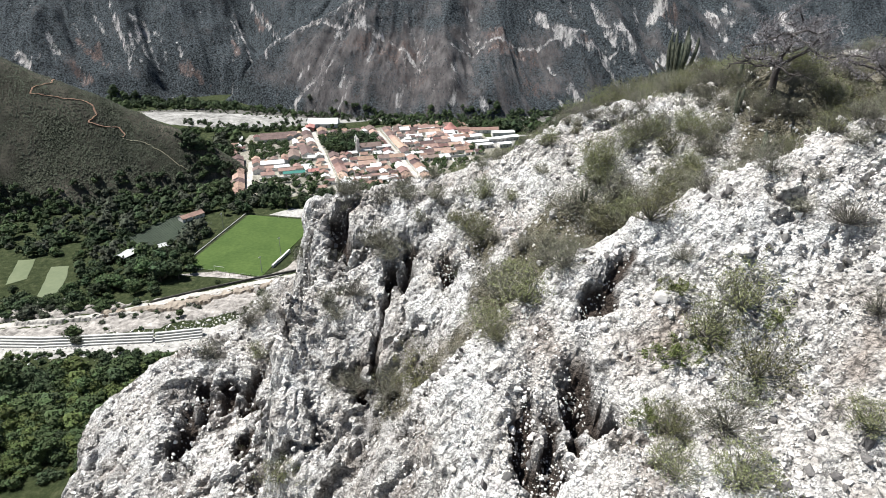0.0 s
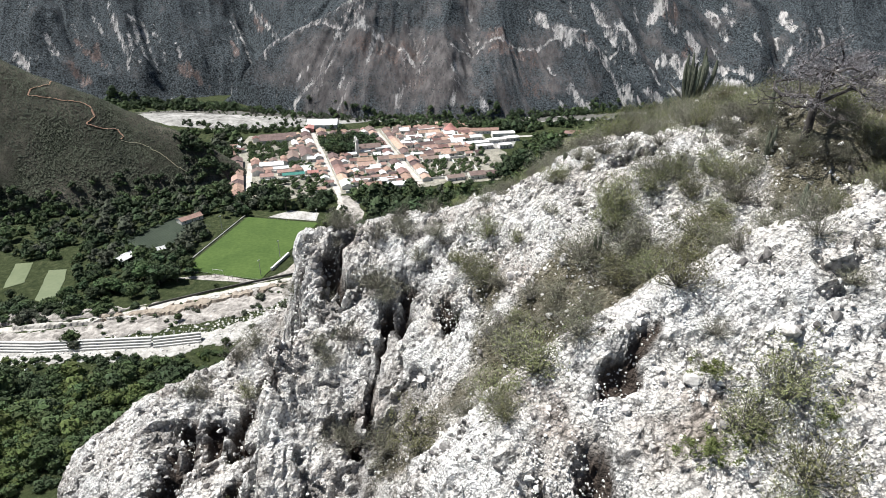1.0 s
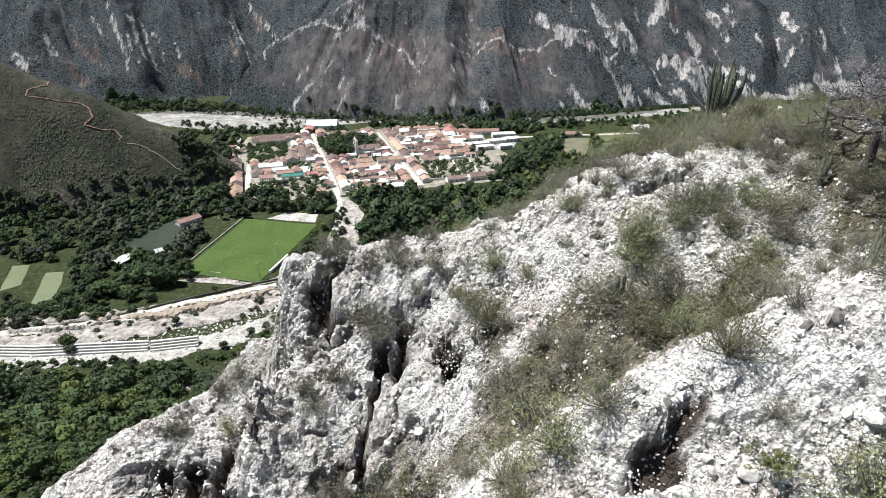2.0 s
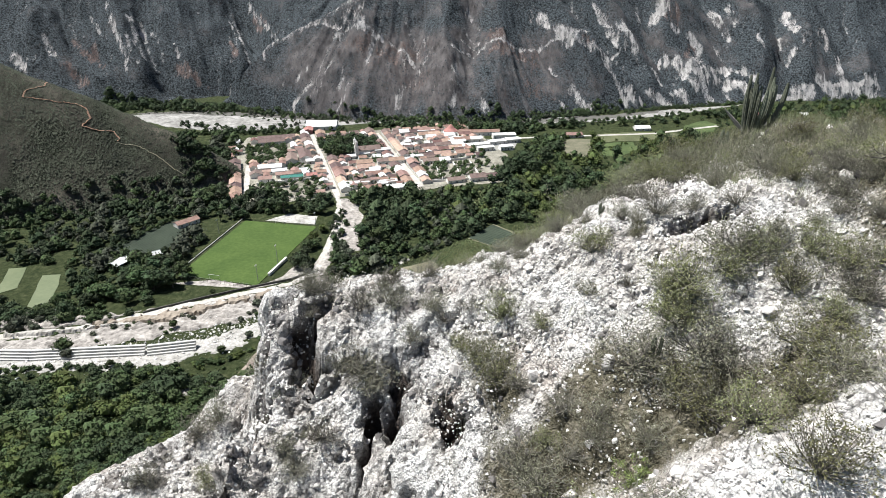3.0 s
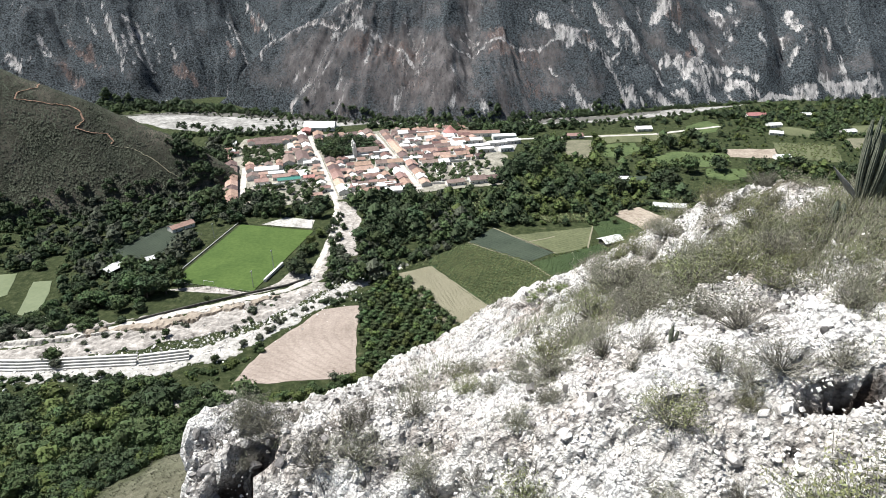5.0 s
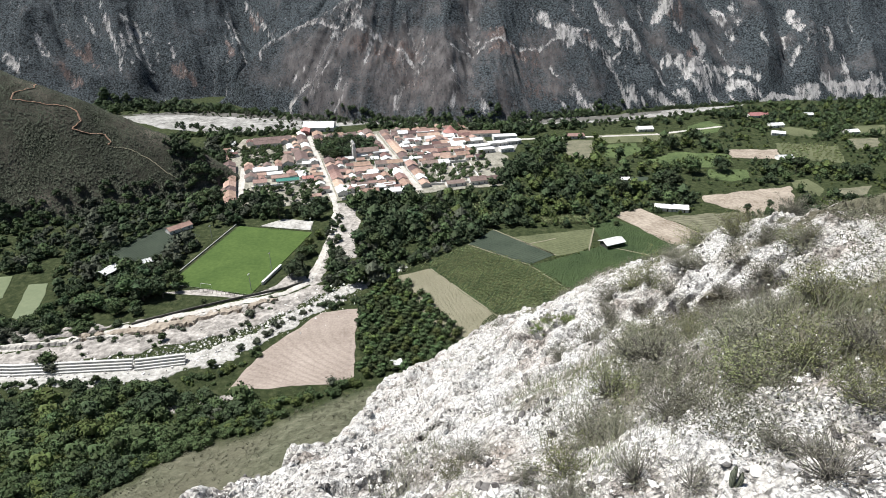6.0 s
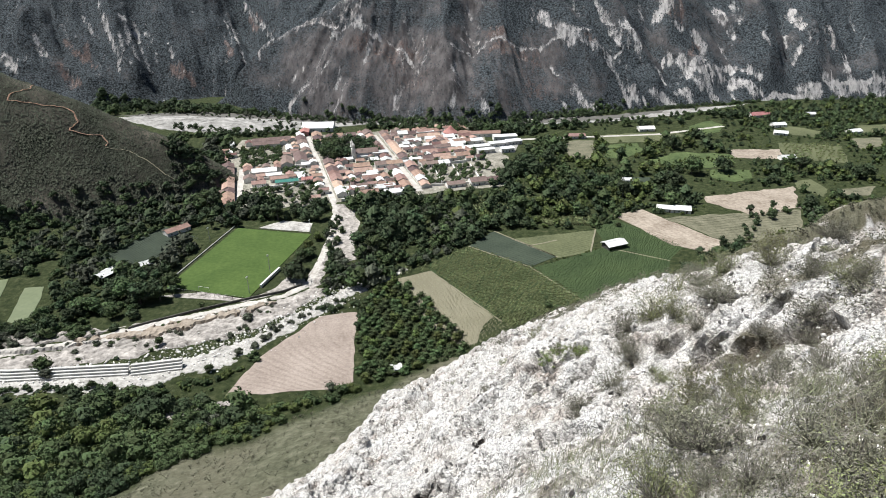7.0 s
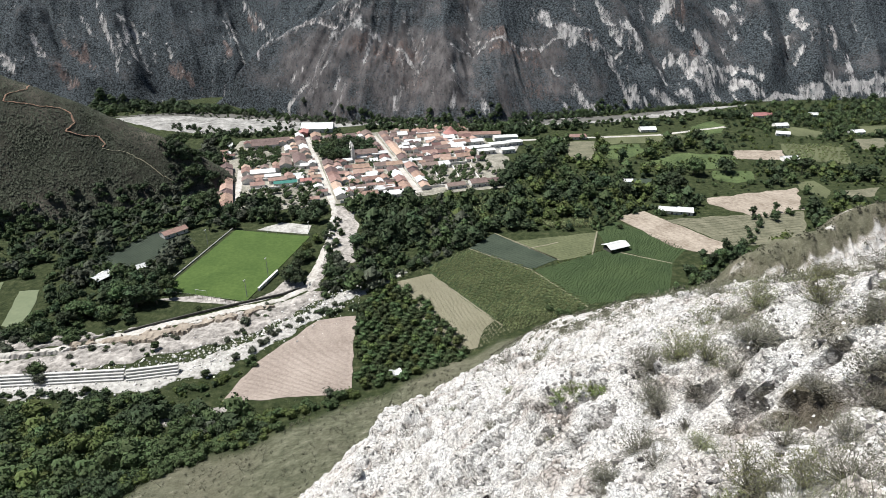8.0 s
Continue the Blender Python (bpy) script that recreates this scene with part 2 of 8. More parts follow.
def value_noise(x, y, seed=0):
    ix, iy = np.floor(x), np.floor(y)
    fx, fy = x - ix, y - iy
    fx, fy = fx * fx * fx * (fx * (fx * 6 - 15) + 10), fy * fy * fy * (fy * (fy * 6 - 15) + 10)
    a, b = lattice(ix, iy, seed), lattice(ix + 1, iy, seed)
    c, d = lattice(ix, iy + 1, seed), lattice(ix + 1, iy + 1, seed)
    return (a + (b - a) * fx) * (1 - fy) + (c + (d - c) * fx) * fy


def fbm(x, y, octaves=4, seed=0, gain=0.5):
    """Layered noise between about -1 and 1."""
    total, amp, norm = 0.0, 1.0, 0.0
    for k in range(octaves):
        total = total + amp * (2 * value_noise(x * 2**k + 17.3 * k, y * 2**k - 9.1 * k, seed + k) - 1)
        norm, amp = norm + amp, amp * gain
    return total / norm


def ridged(x, y, octaves=4, seed=0):
    total, amp, norm = 0.0, 1.0, 0.0
    for k in range(octaves):
        v = 1 - np.abs(2 * value_noise(x * 2**k + 5.7 * k, y * 2**k + 3.3 * k, seed + k) - 1)
        total, norm, amp = total + amp * v * v, norm + amp, amp * 0.5
    return total / norm


def cobbles(x, y, cell, seed):
    """Packed rounded stones of about one cell's width: their height over the bed, 0 to 1."""
    u, v = x / cell, y / cell
    iu, iv = np.floor(u), np.floor(v)
    best = np.zeros(np.shape(u))
    for a in (-1, 0, 1):
        for b in (-1, 0, 1):
            cu, cv = iu + a, iv + b
            du = u - cu - 0.15 - 0.7 * lattice(cu, cv, seed)
            dv = v - cv - 0.15 - 0.7 * lattice(cu, cv, seed + 1)
            r = 0.42 + 0.38 * lattice(cu, cv, seed + 2)
            h = (0.35 + 0.65 * lattice(cu, cv, seed + 3)) * np.sqrt(np.clip(1 - (du * du + dv * dv) / (r * r), 0, 1))
            best = np.maximum(best, h)
    return best


def step(a, b, x):
    t = np.clip((x - a) / (b - a), 0, 1)
    return t * t * (3 - 2 * t)


def soft_max(a, b, k):
    return 0.5 * (a + b + np.sqrt((a - b) ** 2 + k * k))


def bell(x, y, cx, cy, rx, ry):
    return np.exp(-(((x - cx) / rx) ** 2) - ((y - cy) / ry) ** 2)


def mesh_from(name, verts, faces, material, attributes=None, smooth=False):
    """A mesh from numpy arrays: faces is an (n, 3) or (n, 4) array, or a list of such arrays."""
    me = bpy.data.meshes.new(name)
    groups = faces if isinstance(faces, list) else [faces]
    groups = [g for g in groups if len(g)]
    me.vertices.add(len(verts))
    me.vertices.foreach_set("co", np.asarray(verts, np.float32).ravel())
    sizes = np.concatenate([np.full(len(g), g.shape[1]) for g in groups])
    loops = np.concatenate([g.ravel() for g in groups])
    me.loops.add(len(loops))
    me.loops.foreach_set("vertex_index", loops.astype(np.int32))
    me.polygons.add(len(sizes))
    me.polygons.foreach_set("loop_start", np.concatenate([[0], np.cumsum(sizes)[:-1]]).astype(np.int32))
    me.polygons.foreach_set("use_smooth", np.full(len(sizes), smooth))
    me.update(calc_edges=True)
    if material:
        for mm in material if isinstance(material, (list, tuple)) else [material]:
            me.materials.append(mm)
    for key, values in (attributes or {}).items():
        at = me.attributes.new(key, "FLOAT", "POINT")
        at.data.foreach_set("value", np.asarray(values, np.float32).ravel())
    return me


def sheet_faces(nx, ny):
    i = np.arange(nx * ny).reshape(ny, nx)
    return np.stack([i[:-1, :-1], i[:-1, 1:], i[1:, 1:], i[1:, :-1]], -1).reshape(-1, 4)


def spaced(stops):
    """Coordinates from stretches of (start, end, spacing)."""
    return np.concatenate([np.arange(a, b, d) for a, b, d in stops] + [[stops[-1][1]]])


def polyline_near(px, py, pts):
    """Distance from places to a polyline, and how far along it (0..1) the nearest point is."""
    best, along = np.full(px.shape, 1e9), np.zeros(px.shape)
    for k in range(len(pts) - 1):
        (ax, ay), (bx, by) = pts[k], pts[k + 1]
        dx, dy = bx - ax, by - ay
        t = np.clip(((px - ax) * dx + (py - ay) * dy) / (dx * dx + dy * dy), 0, 1)
        d = np.hypot(px - ax - t * dx, py - ay - t * dy)
        along = np.where(d < best, (k + t) / (len(pts) - 1), along)
        best = np.minimum(best, d)
    return best, along


# ---------------------------------------------------------------- the land: its height at a place
LONG_SPUR = {
    "x": (-120, -60, -32, -28, -20, -12.4, -11.0, -10.1, -3.5, 0.7, 3.3, 8.5, 13, 20, 30, 60),
    "y": (32, 30, 27, 23.5, 23, 25.3, 23, 22.2, 22, 20.2, 19.2, 17.5, 17.5, 19, 21, 24),
    "z": (60, 108, 139, 154.6, 160.8, 164.8, 169.5, 174.0, 175, 176.8, 178.1, 180.3, 181.2, 182.4, 183.8, 187),
    "south": (0.9, 0.9, 0.8, 0.55, 0.5, 0.75, 1.1, 1.15, 0.9, 0.95, 0.8, 0.55, 0.5, 0.45, 0.4, 0.4),
    "north": (0.7, 0.7, 0.72, 0.74, 0.75, 0.72, 0.70, 0.70, 0.69, 0.67, 0.655, 0.62, 0.58, 0.52, 0.5, 0.5),
}
NEAR_SPUR = {
    "x": (-60, -20, -5, 0, 3, 6, 9, 14, 25, 60),
    "y": (9, 9, 8, 7.5, 7.2, 7, 6.8, 7, 8, 8),
    "z": (95, 145, 165.5, 173.0, 175.8, 178.2, 180.4, 182.3, 184, 187),
    "south": (0.8, 0.7, 0.5, 0.35, 0.35, 0.5, 0.62, 0.5, 0.3, 0.3),
}
# swells and hollows: x, y, height, reach in x, reach in y
SWELLS = (((13, 13, 2.4, 3.5, 4), (13, 26.5, 2.0, 4, 4), (18, 48, 3.3, 7, 10), (-7, 52, -5.5, 7, 18), (-17, 80, -3.2, 8, 12), (-11.4, 16.6, 2.4, 2.0, 2.0), (6.5, 26, 1.2, 3, 3), (4, 48, -2.2, 3.5, 5),
        (16, 92, -1.5, 8, 10), (-25, 20, 1.2, 4, 4), (46, 84, -4.0, 24, 24), (-8.5, 18.2, -1.3, 3.0, 2.6), (-15, 23.5, -1.3, 3, 2.5), (-27, 97, -3.0, 7, 8), (-6, 56, -1.5, 5, 12), (6.6, 55, 1.6, 3, 4),
        (9.5, 44.5, -1.2, 2.5, 2.5), (-13, 13.5, 3.8, 3.6, 3.4), (5, 12, 1.15, 6, 5)) +
        ((-21, 22, 0.8, 5, 4), (-9, 98, -2.6, 6, 7), (-11.6, 20.6, -1.8, 2.8, 2.6), (-3, 6, 2.2, 4, 3), (-12, 68, -2.5, 12, 14), (9, 56, 0.7, 7, 9), (13, 41, -1.8, 4, 5), (7, 3, -1.2, 4, 3),
        (-17, 101, 2.2, 7, 9), (-1, 35, -1.9, 4, 5), (6, 29, 0.4, 4, 3), (34, 102, -7.5, 20, 15), (-2, 26, -1.6, 4, 2.8), (4.5, 26.5, -1.6, 3, 2.6), (-7, 15, -1.0, 4, 3), (-0.5, 21.5, -0.6, 2.6, 2),
        (-8.5, 28, -1.5, 3, 3), (2, 22, -0.4, 2.5, 2.5), (-8, 88, -1.8, 5, 6)) +
        ((45, 122, -6, 25, 14), (-10, 35, -1.9, 4, 4), (-14, 26.5, 1.8, 2.4, 2.4), (7, 86, 1.9, 5, 6)))
# erosion slots on the faces: x, y of the middle, half width, half length, depth
SLOTS = (((-10.1, 19.2, 0.35, 1.7, 2.4), (-3.6, 17.9, 0.38, 1.1, 1.9), (-4.7, 17.5, 0.28, 1.1, 1.5), (-7.3, 20.4, 0.30, 1.1, 1.8), (-5.2, 15.0, 0.30, 1.3, 1.3), (-1.6, 16.2, 0.3, 0.8, 0.9), (1.0, 2.6, 0.30, 1.8, 1.5), (1.75, 2.4, 0.24, 1.4, 1.2),
        (3.0, 3.4, 0.32, 1.3, 1.4), (2.4, 3.0, 0.2, 1.2, 1.0), (-3.4, 9.2, 0.35, 1.4, 1.6), (-14.5, 20.5, 0.4, 1.8, 1.3), (-17.5, 19.5, 0.4, 1.8, 1.3), (-12.6, 17.5, 0.4, 1.5, 1.2), (3.6, 5.9, 0.5, 0.45, 0.8), (4.3, 6.4, 0.35, 0.3, 0.5),
        (-6.3, 14.3, 0.35, 1.1, 1.1), (-8.2, 20.6, 0.42, 0.9, 1.3), (-16, 20, 0.5, 1.2, 1.2)) +
        ((-18.4, 18.2, 0.45, 1.4, 1.2), (-13.5, 15.4, 0.45, 1.2, 1.2), (1.0, 44, 0.5, 1.4, 1.3), (-2, 38, 0.5, 1.5, 1.2)))


# the larger shrubs of the hillside: kind, then x, y and size of each
SHRUB_PLACES = ((("olive", ((5.5, 11.7, 1.36), (5.7, 9.8, 1.05), (7.8, 11.7, 1.16), (6.9, 10.1, 1.08), (8.7, 12.2, 0.79), (7.4, 2.1, 1.6), (6.5, 3.6, 1.18), (4.8, 1.1, 0.99), (4.6, -0.2, 1.05), (5.8, -0.9, 1.13), (-3, 12.4, 1.6), (9, -0.5, 0.89), (5.4, 7.1, 1.25), (1.4, 7.5, 1.43), (0.3, 6.3, 0.92), (-10, 10.9, 1.25), (-0, 7.5, 1.26))),) +
        (("olive", ((3.5, 17.8, 0.91), (1.8, 16.8, 0.57), (3.2, 16.5, 0.55), (6.8, 14.5, 0.93), (7.6, 14.4, 0.83), (5.3, 15.2, 0.95), (5.4, 14.2, 1.13), (0.2, 16.3, 1.28), (-0.6, 17.4, 1.08), (8, 13.3, 1.01), (9.3, 13.2, 1.03), (-14.5, 22.7, 0.97), (8.8, 14.1, 0.84), (4.9, 17.5, 0.51), (-0.8, 22.7, 0.66), (6.4, 24.3, 1.17), (7.6, 24.1, 1.17), (2, 23.9, 1.07), (7.6, 21.9, 0.96))),) +
        (("olive", ((9.1, 73.4, 1.35), (12.3, 50.1, 1.6), (12.6, 47.4, 1.45), (9.1, 39.8, 0.71), (16.9, 46.6, 1.43), (8.5, 35.5, 1.31), (9.7, 34.8, 1.28), (16.2, 50.3, 1.37), (4.7, 64.8, 0.73), (2.4, 56.4, 0.74), (-0.3, 71.5, 0.86), (4.4, 28.2, 1.34), (9.6, 27, 1.16))), ("grey", ((1.4, 12.4, 1.29), (7.7, 10, 0.9), (6.1, 0.7, 1.08), (-4.5, 12.8, 1.6), (2.7, 7.3, 1.16), (4.1, 11.7, 0.98)))) +
        (("grey", ((0.4, 19.7, 0.62), (6.7, 17.6, 0.63), (-2.1, 19.8, 0.9), (-4, 20.7, 1.08), (-7.2, 22.2, 1.15), (5.7, 13.1, 1.5), (4.1, 13.7, 1.43), (-5.2, 19.1, 1.48), (2.9, 13, 0.82), (-14.4, 24.9, 1.35), (-7.8, 16.8, 0.84), (-6.7, 14, 1.23), (1.8, 22.2, 0.53), (-0, 22.2, 0.64), (7.5, 25.8, 1.06), (4.9, 24.6, 1.19), (8.6, 23.9, 1.08), (1, 23.6, 0.7))),) +
        (("grey", ((11.2, 51.1, 1.6), (14.2, 46.6, 1.59), (7.3, 41.3, 1.2), (5.3, 39.2, 0.97), (17.1, 43.5, 1.32), (10.8, 34.5, 1.29), (15, 50.6, 1.38), (22.8, 68.4, 1.6), (7.6, 27.7, 1.27), (6.6, 32.8, 0.72), (16.1, 41.4, 1.05), (13.5, 38.2, 1.1), (5.4, 27.8, 0.73), (5.9, 29.1, 1.38), (3.4, 26.2, 1.23))), ("bare", ((10.4, 4.5, 1.01), (10, 5.9, 0.46), (10.2, 2, 0.74), (9, 6.7, 0.79), (10.3, 11.2, 0.49), (10.8, 10.9, 0.61), (7.8, 8.5, 0.84), (6.2, 5.7, 0.66)))) +
        (("bare", ((5.1, 18, 0.69), (8.2, 15.1, 0.64), (-5.3, 20.9, 1.23), (-0.7, 19, 0.74), (4.4, 16.2, 0.44), (0.9, 15.5, 0.68), (-6.8, 17.8, 1.25), (2.2, 14, 0.97), (-15.6, 24.8, 1.59), (-17.3, 24.3, 0.82), (-8.2, 20.3, 0.86), (7.9, 17.2, 0.7), (-1.7, 19.2, 0.59), (-4.4, 21.6, 0.87), (3.5, 20.6, 0.49), (3.9, 21.1, 0.66), (5.3, 20.9, 0.58), (6, 20.7, 0.66))),) +
        (("bare", ((13, 45.4, 1.04), (11.6, 45.9, 1.06), (10, 46.4, 0.9), (13.5, 43.6, 0.83), (14.5, 41.9, 0.95), (16, 43.4, 0.82), (10.5, 44.1, 0.68), (7.2, 47.7, 0.57), (7.1, 39.1, 0.94), (6.1, 27.1, 0.88), (17.8, 41, 1.04), (11.6, 38.7, 1.0), (15.3, 39.7, 1.05), (12.5, 32.5, 1.15), (13.1, 35.2, 1.2))), ("grey", ((10, 18.5, 0.7), (10.2, 16.8, 0.75), (10.9, 15.7, 0.8), (11.3, 17.6, 0.8), (10.9, 20, 0.7), (11.1, 14.3, 0.85), (11.9, 11.9, 0.8), (11.7, 19, 0.75), (11.6, 7.2, 0.75), (12.3, 7.4, 0.75), (11.3, 6.4, 0.55))), ("bare", ((10.2, 15.4, 0.75), (9.8, 14.9, 0.6), (10.7, 17.2, 0.7), (10.5, 14.2, 0.7), (11, 12.4, 0.7), (11.4, 21.2, 0.8), (11.1, 7.6, 0.7), (11.9, 6.5, 0.7))), ("fresh", ((3.7, 11, 0.98),))) +
        (("fresh", ((6.3, 52.6, 1.06), (7.2, 52, 1.04), (7.9, 51.4, 0.92))),))


def hillside_height(x, y):
    def line(spur, key):
        return sum(np.interp(wx + o, spur["x"], spur[key]) for o in (-0.35, -0.1, 0.1, 0.35)) / 4

    wx = x + 0.6 * fbm(x / 2.5, y / 2.5, 3, 33)

    d = y - line(LONG_SPUR, "y") - 0.5 * fbm(x * 0.35, y * 0, 2, 31)
    south = np.sqrt(np.minimum(d, 0) ** 2 + 0.5) - 0.71
    nd = np.maximum(d, 0)
    north = np.sqrt(nd**2 + 16) - 4 + 0.55 * np.maximum(nd - 74, 0)
    far = line(LONG_SPUR, "z") - line(LONG_SPUR, "south") * south - line(LONG_SPUR, "north") * north
    e = y - line(NEAR_SPUR, "y")
    near = line(NEAR_SPUR, "z") - line(NEAR_SPUR, "south") * (np.sqrt(np.minimum(e, 0) ** 2 + 1) - 1) - 1.15 * (np.sqrt(np.maximum(e, 0) ** 2 + 1) - 1)
    z = soft_max(far, near, 1.0) - 0.25
    for cx, cy, h, rx, ry in SWELLS:
        z = z + h * bell(x, y, cx, cy, rx, ry)
    return z


def far_spur_height(x, y):
    """The spur that drops to the fields behind the hillside."""
    crest = np.interp(x, (60, 98, 110, 118, 145, 180, 230, 300), (-60, 30, 70, 82, 87, 96, 106, 112)) + 3 * fbm(x / 14, y / 14, 3, 61)
    mid = np.interp(x, (60, 112, 180, 300), (225, 235, 252, 275)) + 5 * fbm(x / 18, y * 0, 3, 63)
    rills = 5.0 * (ridged(x / 11 + 0.3 * fbm(x / 9, y / 9, 2, 66), y / 60, 3, 64) - 0.5) + 2.2 * (ridged(x / 3.5, y / 14, 2, 65) - 0.5) + 1.2 * fbm(x / 3, y / 3, 3, 67)
    d = y - mid
    return crest - np.where(d > 0, 1.3, 1.05) * (np.sqrt(d * d + 9) - 3) + rills * np.clip(np.abs(d) / 12, 0.15, 1)


def land_height(x, y):
    """All the ground but for the far mountains: hillside, its apron, the far spur and the flat valley floor."""
    z = hillside_height(x, y)
    d = (x + 26) * 0.507 - (y - 260) * 0.862 + 5 * fbm(x / 30, y / 30, 2, 47)
    apron = 0.40 * np.maximum(d, 0) * step(-158, -112, x) * step(150, 40, x)
    z = soft_max(z, np.minimum(apron, 90), 10.0)
    return soft_max(z - 2.2 * step(40, 4, z), 0.0 * x, 2.5) - 0.6 * step(30, 3, z)


def rockiness(x, y):
    """1 on the bare pale rock of the hillside, 0 on soil and in the valley."""
    z = hillside_height(x, y)
    return step(60, 90, z) * step(300, 200, y)


gx = spaced([(-2600, -600, 120), (-600, -120, 16), (-120, -44, 3), (-44, -30, 0.6), (-30, -13, 0.3), (-13, 11, 0.125), (11, 20, 0.22), (20, 24, 0.28), (24, 48, 0.7), (48, 130, 5), (130, 420, 14), (420, 2600, 120)])
gy = spaced([(-900, -120, 60), (-120, -22, 4), (-22, -4, 0.6), (-4, 0, 0.25), (0, 23.5, 0.125), (23.5, 38, 0.17), (38, 62, 0.22), (62, 106, 0.5), (106, 150, 2), (150, 320, 4), (320, 1000, 14), (1000, 2600, 80)])
X, Y = np.meshgrid(gx, gy)
Z = land_height(X, Y)
rock = rockiness(X, Y)
near_rock = rock * step(130, 100, Y) * step(-70, -40, X)
# worn rock: lumps and crags, and slots cut by rain
Z = Z + near_rock * (0.32 * fbm(X / 6, Y / 6, 3, 3) + 0.62 * (ridged(X / 2.2, Y / 4.2, 3, 7) - 0.40) - 0.05)
Z = Z + rock * (1 - near_rock) * 2.0 * fbm(X / 14, Y / 14, 4, 5)
earth_shade = 0 * X
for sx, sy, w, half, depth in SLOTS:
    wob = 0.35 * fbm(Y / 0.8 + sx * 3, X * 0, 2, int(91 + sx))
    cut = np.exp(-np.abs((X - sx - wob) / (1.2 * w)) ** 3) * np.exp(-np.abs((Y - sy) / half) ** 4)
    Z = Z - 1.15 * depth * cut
    # the slot's shade is painted in as a dark tone
    earth_shade = np.maximum(earth_shade, step(0.08, 0.6, cut))
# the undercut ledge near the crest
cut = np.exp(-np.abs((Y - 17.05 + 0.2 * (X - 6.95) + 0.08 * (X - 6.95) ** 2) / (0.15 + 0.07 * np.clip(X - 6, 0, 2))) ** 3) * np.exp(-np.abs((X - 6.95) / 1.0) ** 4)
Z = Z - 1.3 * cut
# dark tone laid along the undercut in place of its shade
earth_shade = np.maximum(earth_shade, step(0.03, 0.3, cut))
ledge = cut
# where soil and scrub cover the rock
cover = 0.55 * fbm(X / 7, Y / 7, 4, 21) + 0.35 * fbm(X / 1.6, Y / 1.6, 3, 22)
soil = 0.06 + cover
soil = soil + 0.75 * step(8.5, 13, X) * step(8, 12, Y) * step(36, 26, Y)
soil = soil + 0.55 * bell(X, Y, 7, 12.2, 4.5, 2.0) + 0.5 * bell(X, Y, 1.5, 12.5, 3, 2) + 0.45 * bell(X, Y, 8, 27, 5, 4)
soil = soil + 0.5 * bell(X, Y, 12.5, 23, 4, 3.2) + 0.22 * step(9, 22, X) * step(28, 40, Y) + 0.30 * bell(X, Y, 7, 27, 9, 4.5)
soil = soil - 0.35 * bell(X, Y, 5, 8, 5, 2.5) - 0.3 * bell(X, Y, 6.5, 19, 2.5, 2.0) - 0.4 * bell(X, Y, 2, 45, 5, 16)
soil = soil - 0.25 * step(90, 110, X)
for kind, places in SHRUB_PLACES:
    for px, py, size in places:
        soil = soil + 0.26 * bell(X, Y, px, py, 0.75 * size, 0.75 * size)
soil = np.where(Z < 45, 0.7, soil)
grass = (step(105, 70, Z) * step(160, 150, X)) * (0.75 + 0.5 * fbm(X / 30, Y / 30, 3, 41))
grass = np.where(X > 90, grass * step(0.0, 0.35, fbm(X / 16, Y / 10, 4, 44)), grass)
# the pebbly skin of the rock, pushed out along the slope's own direction
slope_y, slope_x = np.gradient(Z, gy, gx)
slope_x, slope_y = np.clip(slope_x, -2.2, 2.2), np.clip(slope_y, -2.2, 2.2)
length = np.sqrt(1 + slope_x**2 + slope_y**2)
drift = step(-0.45, 0.25, fbm(X / 3.5, Y / 3.5, 3, 17))
near_zone = near_rock * step(70, 45, Y) * step(-34, -28, X)
crack = ridged(X / 1.7 + 0.5 * fbm(X, Y, 2, 12), Y / 2.1, 2, 13)
skin = near_rock * 0.30 * fbm(X / 0.7, Y / 0.7, 3, 11, 0.85)
skin = skin - near_rock * 0.50 * step(0.70, 0.93, crack) * (0.4 + 0.6 * step(-0.2, 0.4, fbm(X / 5, Y / 5, 2, 14)))
skin = skin + near_zone * (0.13 * cobbles(X + 0.2 * fbm(X, Y, 2, 19), Y, 0.62, 23) * drift + 0.13 * cobbles(X, Y + 0.1 * fbm(X * 2, Y * 2, 2, 20), 0.34, 27) - 0.08)
skin = skin + near_rock * (1 - step(70, 45, Y)) * 0.6 * cobbles(X, Y, 1.3, 29)
far_rock = near_rock * step(26, 40, Y)
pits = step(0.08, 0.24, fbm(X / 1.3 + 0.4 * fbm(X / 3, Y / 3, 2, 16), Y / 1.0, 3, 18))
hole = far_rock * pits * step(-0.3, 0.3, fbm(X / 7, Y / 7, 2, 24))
# shade of the pits put into the colour
earth_shade = np.maximum(earth_shade, 0.6 * hole)
skin = skin + far_rock * (0.55 * fbm(X / 1.3, Y / 1.3, 3, 15, 0.65) + 0.22 * cobbles(X, Y, 0.85, 25) ) - 1.25 * hole
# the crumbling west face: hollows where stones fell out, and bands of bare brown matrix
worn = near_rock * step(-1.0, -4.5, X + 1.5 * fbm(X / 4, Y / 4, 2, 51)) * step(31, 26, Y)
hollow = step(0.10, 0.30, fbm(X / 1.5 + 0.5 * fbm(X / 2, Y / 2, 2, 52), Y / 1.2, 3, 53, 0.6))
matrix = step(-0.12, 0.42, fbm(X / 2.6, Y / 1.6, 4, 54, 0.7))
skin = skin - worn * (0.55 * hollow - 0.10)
# hollows tinted dark as well as the matrix bands
earth_shade = np.maximum(earth_shade, worn * np.maximum(0.55 * hollow, 0.36 * matrix))
skin = skin * (1 - 0.55 * np.clip(soil, 0, 1))
steep = near_zone * step(1.5, 2.6, length)
